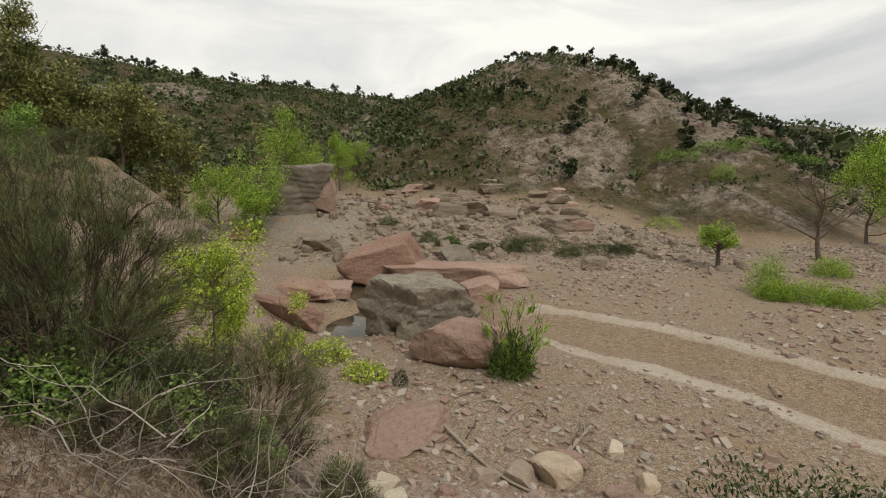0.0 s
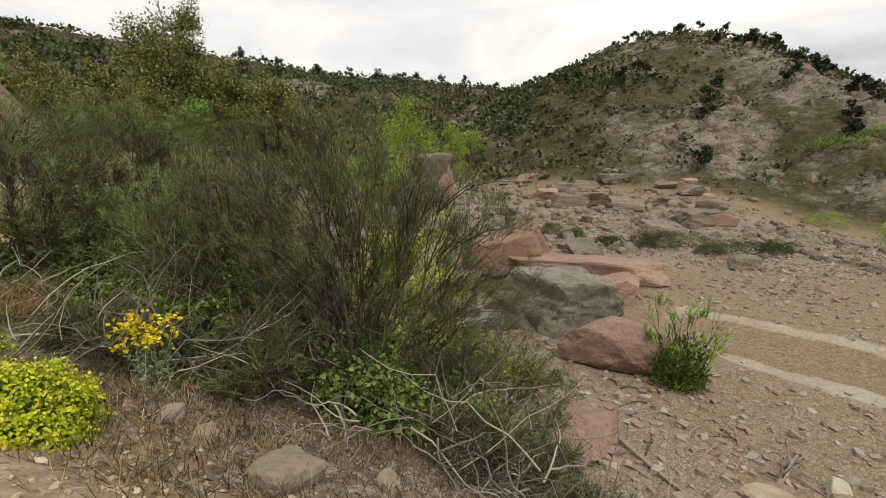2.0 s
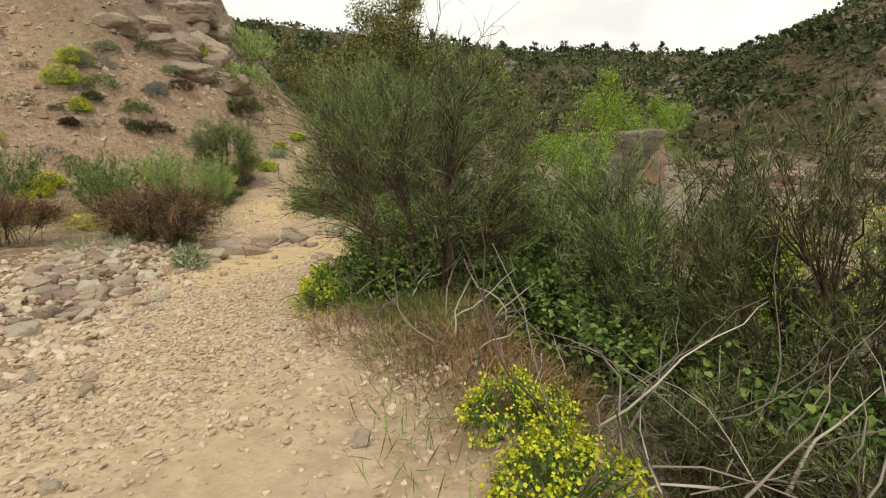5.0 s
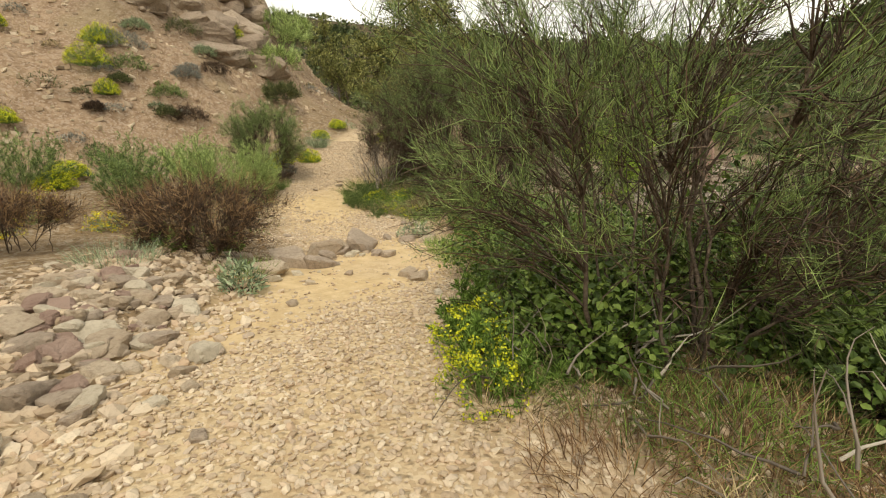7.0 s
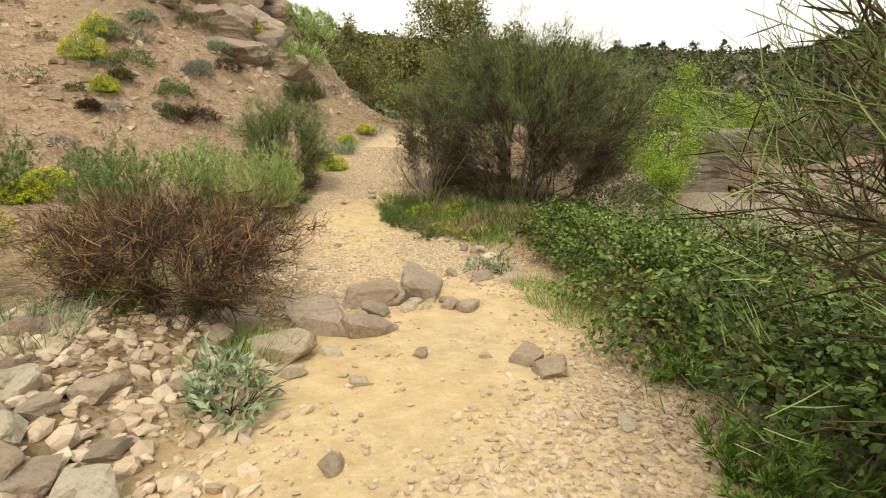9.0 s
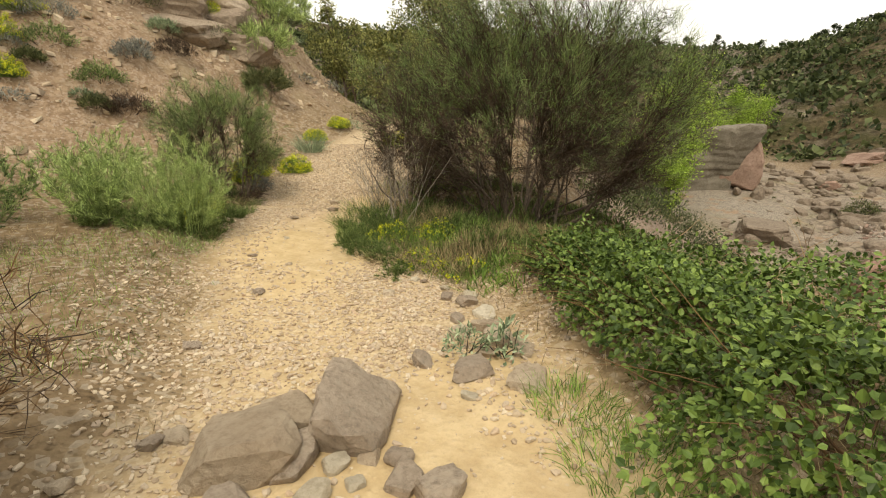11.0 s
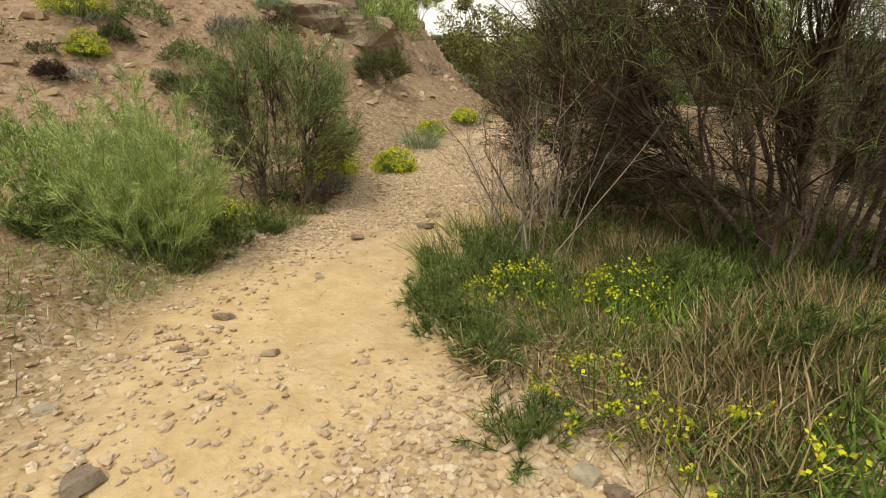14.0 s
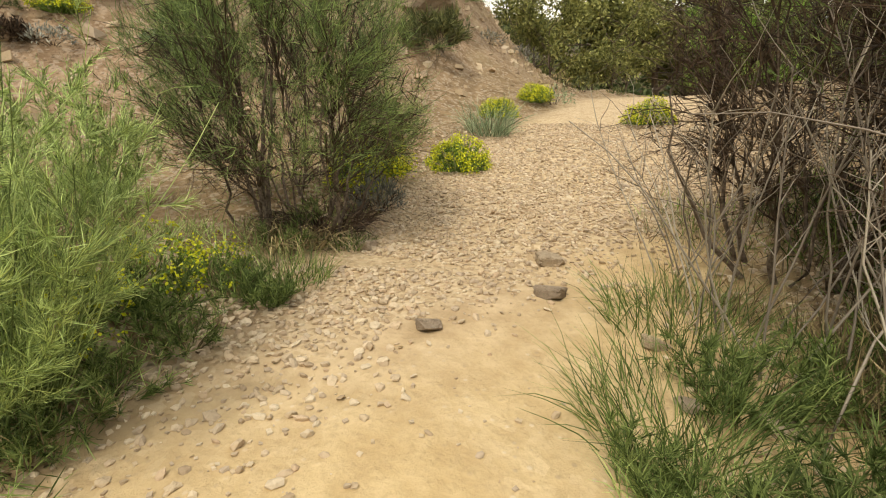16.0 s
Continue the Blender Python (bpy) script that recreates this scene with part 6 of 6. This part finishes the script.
# the tall olive-coloured trees above the bank
tree("tall_tree", -39.0, 43.0, 12.8, 5.0, "tall olive-green tree with a round top", M_EUCALYPT, 20000, 0.30, 0.02, 34, 190, low=0.1, squash=0.9, group="olive-green trees")
for x, y, h, r in ((-35.5, 45.0, 8.5, 4.2), (-42.5, 40.5, 7.0, 3.6), (-31.5, 47.0, 8.5, 4.2), (-33.0, 51.0, 8.5, 4.2), (-28.5, 51.5, 9.0, 3.8), (-39, 49, 8, 4.2)):
    tree("tall_tree", x, y, h, r, "olive-green tree below a taller one", M_EUCALYPT, 6000, 0.34, 0.02, 18, 70, low=0.1, squash=0.9, group="olive-green trees")
for x, y, h, r in ((-36.5, 28.0, 4.5, 2.2), (-39.5, 31.5, 5.0, 2.6), (-34.5, 27.5, 3.2, 1.9), (-33.5, 30.5, 3.4, 2.2), (-36, 35, 4.5, 2.6), (-31, 35, 3.4, 2.4), (-28, 32, 2.6, 2.0)):
    tree("oak", x, y, h, r, "dark evergreen oak beyond the path", M_EUCALYPT if x < -33 else M_HERB, 3600, 0.17, 0.02, 12, 45, low=0.1, group="evergreen oaks")

# bright yellow flowers on the stony flat left of the path
for x, y, h, r in ((-22.3, 6.5, 0.75, 0.5), (-21.6, 5.6, 0.6, 0.5), (-20.6, 7.0, 0.4, 0.4)):
    spurge("yellow_flower", x, y, h, r, "clump of bright yellow flowers on the stony flat", "bright yellow flowers", 110, cat="flower", flower=M_YELLOW, leaf=M_BLUEGREEN)

# ================= hills: scrub, pines and outcrops =================
def clump_field(name, pts, radii, per, mat, label, cat, leaf=0.33):
    """Far scrub: every bush a lumpy clump of leaves; one piece of stuff."""
    n = len(pts)
    i = np.repeat(np.arange(n), per)
    d = ball(n * per)
    d[:, 2] = np.abs(d[:, 2])
    rr = radii[i][:, None]
    C = pts[i] + d * rng.uniform(0.45, 1.0, (n * per, 1)) * rr * np.array([1, 1, 0.85])
    me = leaf_mesh(name, mat, C, d + rng.normal(0, 0.6, d.shape), d + rng.normal(0, 0.5, d.shape) + [0, 0, 0.4], rr[:, 0] * rng.uniform(0.5, 1.1, n * per) * leaf * 2, width=0.8)
    tagged(new(name, me), label, cat, kind="stuff")


def on_b(m, x, y):
    return m["hill"] * smooth(20, -30, x) * (0.35 + 0.65 * patch(x, y, 91, 0.03, -0.5, 0.2))


def on_a(m, x, y):
    wooded = np.maximum(smooth(36, 8, x) * smooth(95, 125, y), smooth(142, 160, y + 0.4 * (x - 40)) * 0.8)
    return m["hill"] * smooth(-30, 0, x) * smooth(260, 215, y) * np.clip(0.10 + 0.10 * patch(x, y, 93, 0.08) + 0.9 * wooded, 0, 1)


pb = ground_points(8000, *(-170, 20, 55, 300), on_b)
clump_field("hill_scrub", pb, rng.uniform(0.5, 1.0, len(pb)) ** 2 * 2.6, 14, M_SCRUB, "dark scrub covering the far hillside", "scrub")
pb2 = ground_points(6000, *(-170, 20, 55, 300), on_b)
clump_field("hill_scrub", pb2, rng.uniform(0.6, 1.5, len(pb2)), 7, M_OLIVE_BROOM, "low olive scrub on the far hillside", "scrub")
pa = ground_points(6500, *(-30, 130, 75, 240), on_a)
clump_field("hill_scrub", pa, rng.uniform(0.5, 1.0, len(pa)) ** 2 * 2.0, 16, M_SCRUB, "dark scrub on the rocky hill", "scrub")
pa2 = ground_points(2600, *(-30, 130, 75, 240), lambda m, x, y: m["hill"] * 0.6)
clump_field("hill_scrub", pa2, rng.uniform(0.3, 0.9, len(pa2)), 16, M_OLIVE_BROOM, "low dry tufts on the rocky hill", "scrub")
pr = ground_points(900, *(52, 160, 95, 200), lambda m, x, y: m["hill"] * smooth(-25, 0, x + 0.3 * y - 100))
clump_field("hill_scrub", pr, rng.uniform(1.0, 2.6, len(pr)), 26, M_PINE, "dark pinewood on the hill's shoulder", "scrub")
pf = ground_points(4200, *(100, 1100, 250, 1000), lambda m, x, y: m["hill"] * 0.8)
clump_field("hill_scrub", pf, rng.uniform(6, 16, len(pf)), 6, M_SCRUB, "far wooded hills", "scrub")
# sparse tufts of the bedrock bar
pt = ground_points(500, -18, 40, 46, 96, lambda m, x, y: 0.5 * (1 - m["hill"]))
clump_field("bar_scrub", pt, rng.uniform(0.12, 0.45, len(pt)), 14, M_OLIVE_BROOM, "small dry tufts on the gravel bar", "scrub")
pk = ground_points(1300, -27, -7, 10, 36, lambda m, x, y: smooth(-15.5, -18, x + 0.4 * (y - 15)) * m["bank"] * smooth(2.5, 4.5, m["d"]) * 0.9)
clump_field("bank_scrub", pk, rng.uniform(0.35, 0.95, len(pk)), 40, M_OLIVE_BROOM, "olive scrub clothing the river bank", "scrub", 0.16)
# bare rock breaking the hill
ps = ground_points(3600, *(-25, 110, 80, 190), lambda m, x, y: m["rock"] * m["hill"] + 0.10 * m["hill"] * smooth(20, 40, x))
scatter_stones("rock_outcrops", ps - [0, 0, 0.5], rng.uniform(0.3, 1.0, len(ps)) ** 2.4 * 1.7, M_BEDROCK, 1, "pale weathered outcrops on the rocky hill", "rock", 0.9)
pcg = ground_points(1500, -42, -27, 6, 34, lambda m, x, y: m["rock"] * 0.7)
scatter_stones("slope_outcrops", pcg - [0, 0, 0.1], rng.uniform(0.3, 1.0, len(pcg)) ** 2 * 0.75, M_CRAG, 2, "pale craggy rock of the slope's outcrop", "rock", 0.9)

# pines along the skyline
def pine(x, y, h, r, tall):
    return tree("pine", x, y, h, r, "slim pine with a flat open crown on the ridge" if tall else "dark round pine on the hill", M_PINE, 500 if tall else 800, 0.42 if tall else 0.5, 0.018, 8, 12 if tall else 22, group="pines of the hill", wood=M_DARKBARK, low=0.6 if tall else 0.2, squash=0.6, airy=0.7)


for k in range(30):
    f = k / 29
    x = -12 + f * 75
    i = np.interp(x, [q[0] for q in RIDGE_A], np.arange(len(RIDGE_A)))
    y = np.interp(i, np.arange(len(RIDGE_A)), [q[1] for q in RIDGE_A]) + rng.uniform(-5, 3)
    pine(x + rng.uniform(-1.5, 1.5), y, rng.uniform(2.4, 4.8), rng.uniform(1.0, 1.8), k % 3 > 0)
for x, y in ((57, 139), (60, 133), (66, 128), (70, 122), (74, 120), (79, 118), (84, 116), (90, 114), (50, 149), (45, 112), (48, 96), (46, 92), (28, 104), (31, 112), (24, 90), (52, 105), (58, 110), (20, 128), (14, 120), (5, 130)):
    pine(x, y, rng.uniform(2.4, 4.4), rng.uniform(1.5, 2.5), False)
for x, y in ((-100, 175), (-92, 188), (-84, 202), (-70, 222), (-62, 230), (-52, 240), (-44, 250), (-108, 166), (-30, 262), (-18, 272), (-12, 276), (-76, 212)):
    pine(x + rng.uniform(-3, 3), y - 3, rng.uniform(2.5, 5), rng.uniform(1.8, 3.2), False)

# ================= loose stones =================
def stone_thing(x, y, s, mat, k, label, group, cat="stone"):
    me = STONES[(mat.name, k % 6)] if (mat.name, k % 6) in STONES else STONES.setdefault((mat.name, k % 6), rock_mesh("stone", 3, mat, 500 + k % 6 * 7, blocky=True, rough=0.05, scale=(1.3, 1.0, 0.6)))
    ob = new("stone", me)
    ob.location = (x, y, gz(x, y) + s * 0.22)
    ob.scale = (s, s, s)
    ob.rotation_euler = (rng.normal(0, 0.2), rng.normal(0, 0.2), rng.uniform(0, 6.28))
    return tagged(ob, label, cat, group)


STONES = {}
KINDS = (M_STONE, M_PALESTONE, M_DARKSTONE, M_STONE, PINK)
# the heap of rubble left of the path
for k in range(190):
    f = rng.uniform(0, 1)
    x, y = -13.7 - 2.7 * f + rng.normal(0, 0.35), 4.1 + 1.4 * f + rng.normal(0, 0.33)
    stone_thing(x, y, 0.045 + 0.115 * rng.uniform(0, 1) ** 1.8, KINDS[k % 5], k, "broken stone of the rubble beside the path", "rubble beside the path")
# stones edging the russet shrub and the rock step across the path
for x, y, s, m in ((-16.2, 9.25, 0.34, M_DARKSTONE), (-16.45, 8.65, 0.32, M_STONE), (-16.5, 9.05, 0.2, M_STONE), (-16.05, 8.3, 0.17, M_DARKSTONE), (-15.95, 8.05, 0.12, M_STONE), (-16.15, 7.72, 0.32, M_DARKSTONE), (-15.72, 7.9, 0.23, M_DARKSTONE), (-16.15, 8.75, 0.16, M_DARKSTONE),
                   (-15.85, 8.65, 0.09, M_PALESTONE), (-15.95, 8.9, 0.08, M_PALESTONE), (-15.75, 8.85, 0.06, M_PALESTONE), (-15.85, 9.05, 0.07, M_STONE), (-15.7, 9.15, 0.08, M_DARKSTONE), (-15.55, 9.0, 0.12, M_DARKSTONE), (-15.35, 9.05, 0.14, M_DARKSTONE), (-15.75, 7.0, 0.24, M_STONE), (-16.5, 7.05, 0.2, M_DARKSTONE), (-16.2, 6.75, 0.14, M_STONE), (-15.4, 6.85, 0.1, M_PALESTONE), (-15.55, 7.35, 0.09, M_PALESTONE),
                   (-14.2, 8.12, 0.15, M_STONE), (-14.94, 7.73, 0.07, M_STONE), (-13.95, 8.0, 0.14, M_STONE), (-14.5, 8.0, 0.05, M_STONE), (-15.5, 10.35, 0.18, M_STONE), (-15.95, 10.3, 0.17, M_DARKSTONE), (-16.35, 10.2, 0.1, M_DARKSTONE)):
    stone_thing(x, y, s, m, round(x * 7 + y * 11), "grey-brown angular rock at the step in the path" if y < 9.6 else "worn rock beside a grey-green herb", "rocks of the step")
# stones before the brambles
for k, (x, y, s) in enumerate(((-16.35, 11.2, 0.15), (-16.55, 11.55, 0.13), (-16.9, 11.75, 0.14), (-16.5, 10.95, 0.12), (-16.1, 11.0, 0.16), (-17.0, 11.95, 0.1), (-17.2, 11.75, 0.08), (-16.05, 10.7, 0.1), (-15.8, 10.9, 0.12), (-17.4, 12.0, 0.07), (-16.75, 11.3, 0.09))):
    stone_thing(x, y, s, KINDS[k % 4], k, "worn stone beside the brambles", "stones by the brambles")
for k in range(70):
    p = ground_points(40, -25, -8, 1, 20, lambda m, x, y: smooth(2.3, 1.2, m["d"]) * smooth(0.2, 0.9, m["d"]))
    if len(p):
        stone_thing(p[0, 0], p[0, 1], rng.uniform(0.03, 0.09), KINDS[k % 4], k, "loose stone on the dirt path", "loose stones of the path")
for k, (x, y, s) in enumerate(((-4.45, 3.2, 0.2), (-3.9, 3.5, 0.09), (-5.2, 3.45, 0.1), (-5.6, 3.6, 0.12), (-3.7, 3.2, 0.07), (-10.45, 4.87, 0.07), (-9.46, 3.87, 0.06), (-7.9, 3.0, 0.09), (-8.2, 2.75, 0.06), (-23.2, 13.45, 0.1), (-21.7, 13.1, 0.08), (-22.0, 14.4, 0.12), (-21.6, 14.0, 0.1))):
    stone_thing(x, y, s, (M_DARKSTONE, M_DARKSTONE, M_STONE)[k % 3], k, "grey stone at the edge of the path", "stones at the path's edge")


def stony(m, x, y):
    """Gravel lies thick beside the trodden line, and right across it in three stretches."""
    zone = m["peb"]
    clean = smooth(0.35, 1.0, m["d"] + 0.35 * vnoise(x * 1.4, y * 1.4, 34))
    clean = clean * (1 - 0.7 * smooth(-10.5, -9.0, x)) * (1 - 0.85 * smooth(-14.4, -15.2, x) * smooth(-18.2, -17.2, x) * smooth(-0.3, -1.0, m["sd"]))
    return smooth(3.2, 1.5, m["d"]) * np.clip(0.05 + np.maximum(0.95 * zone, clean * (0.35 + 0.65 * patch(x, y, 33, 0.55, -0.3, 0.3))), 0, 1)


def beside_path(n, half, test):
    """Random places along the walked stretch of the path."""
    q = np.array(PATH[3:13])
    i = rng.uniform(0, len(q) - 1, n)
    k = i.astype(int)
    f = (i - k)[:, None]
    c = q[k] * (1 - f) + q[k + 1] * f
    e = unit((q[k + 1] - q[k])[:, :2])
    o = rng.uniform(-half, half, n)
    x, y = c[:, 0] - e[:, 1] * o, c[:, 1] + e[:, 0] * o
    m = land(x, y)
    ok = rng.uniform(0, 1, n) < test(m, x, y)
    return np.stack([x, y, m["z"]], 1)[ok]


pg = np.concatenate([beside_path(40000, 2.7, stony), beside_path(42000, 1.7, lambda m, x, y: m["peb"])])
size = rng.uniform(0.1, 1.0, len(pg)) ** 2.2 * 0.026 + 0.011
for big, level in ((size > 0.019, 1), (size <= 0.019, 0)):
    scatter_stones("path_gravel", pg[big] + [0, 0, 0.002], size[big], M_GRAVEL, level, "loose pale gravel along the path", "gravel")
pg = beside_path(13000, 2.0, lambda m, x, y: 0.12 + 0.5 * stony(m, x, y))
scatter_stones("path_grit", pg + [0, 0, 0.001], rng.uniform(0.1, 1.0, len(pg)) ** 2 * 0.008 + 0.005, M_GRAVEL, 0, "fine pale grit on the trodden path", "gravel")
pg = ground_points(9000, -18, -11.5, 2.5, 8.5, lambda m, x, y: smooth(0.6, 1.6, m["d"]) * smooth(4.0, 2.5, m["d"]) * (m["sd"] < 0) * smooth(7.0, 5.9, y))
scatter_stones("path_rubble", pg, rng.uniform(0.25, 1.0, len(pg)) ** 2 * 0.075 + 0.01, M_GRAVEL, 1, "broken stones covering the ground left of the path", "gravel")
pg = ground_points(9000, -44, -25, 0, 26, lambda m, x, y: m["hillc"] * 0.5)
scatter_stones("slope_scree", pg, rng.uniform(0.2, 1.0, len(pg)) ** 2.5 * 0.16 + 0.02, M_GRAVEL, 0, "loose scree on the slope", "scree")
pg = ground_points(16000, -14, 16, 3, 24, lambda m, x, y: m["bank"] * 0.55 * smooth(-3.5, -0.5, x + 0.2 * (y - 8)))
scatter_stones("bank_rubble", pg, rng.uniform(0.2, 1.0, len(pg)) ** 2.4 * 0.22 + 0.025, M_BEDSTONE, 1, "rubble of mixed stones on the river bank", "rubble")
pg = ground_points(52000, -8, 60, 15, 70, lambda m, x, y: m["bed"] * smooth(3.6, 4.8, m["wet"]) * (0.2 + 0.8 * patch(x, y, 37, 0.12, -0.3, 0.3)))
scatter_stones("riverbed_stones", pg, rng.uniform(0.2, 1.0, len(pg)) ** 2.6 * 0.26 + 0.04, M_BEDSTONE, 0, "rounded stones strewn over the dry riverbed", "stones")
pg = ground_points(3600, -18, 34, 46, 100, lambda m, x, y: m["rock"] * (1 - m["hill"]) * 0.9)
scatter_stones("bedrock_blocks", pg - [0, 0, 0.06], rng.uniform(0.25, 1.0, len(pg)) ** 2.2 * 1.0 + 0.1, M_BEDROCK, 2, "broken blocks of pale bedrock along the gorge", "rock", 0.7)
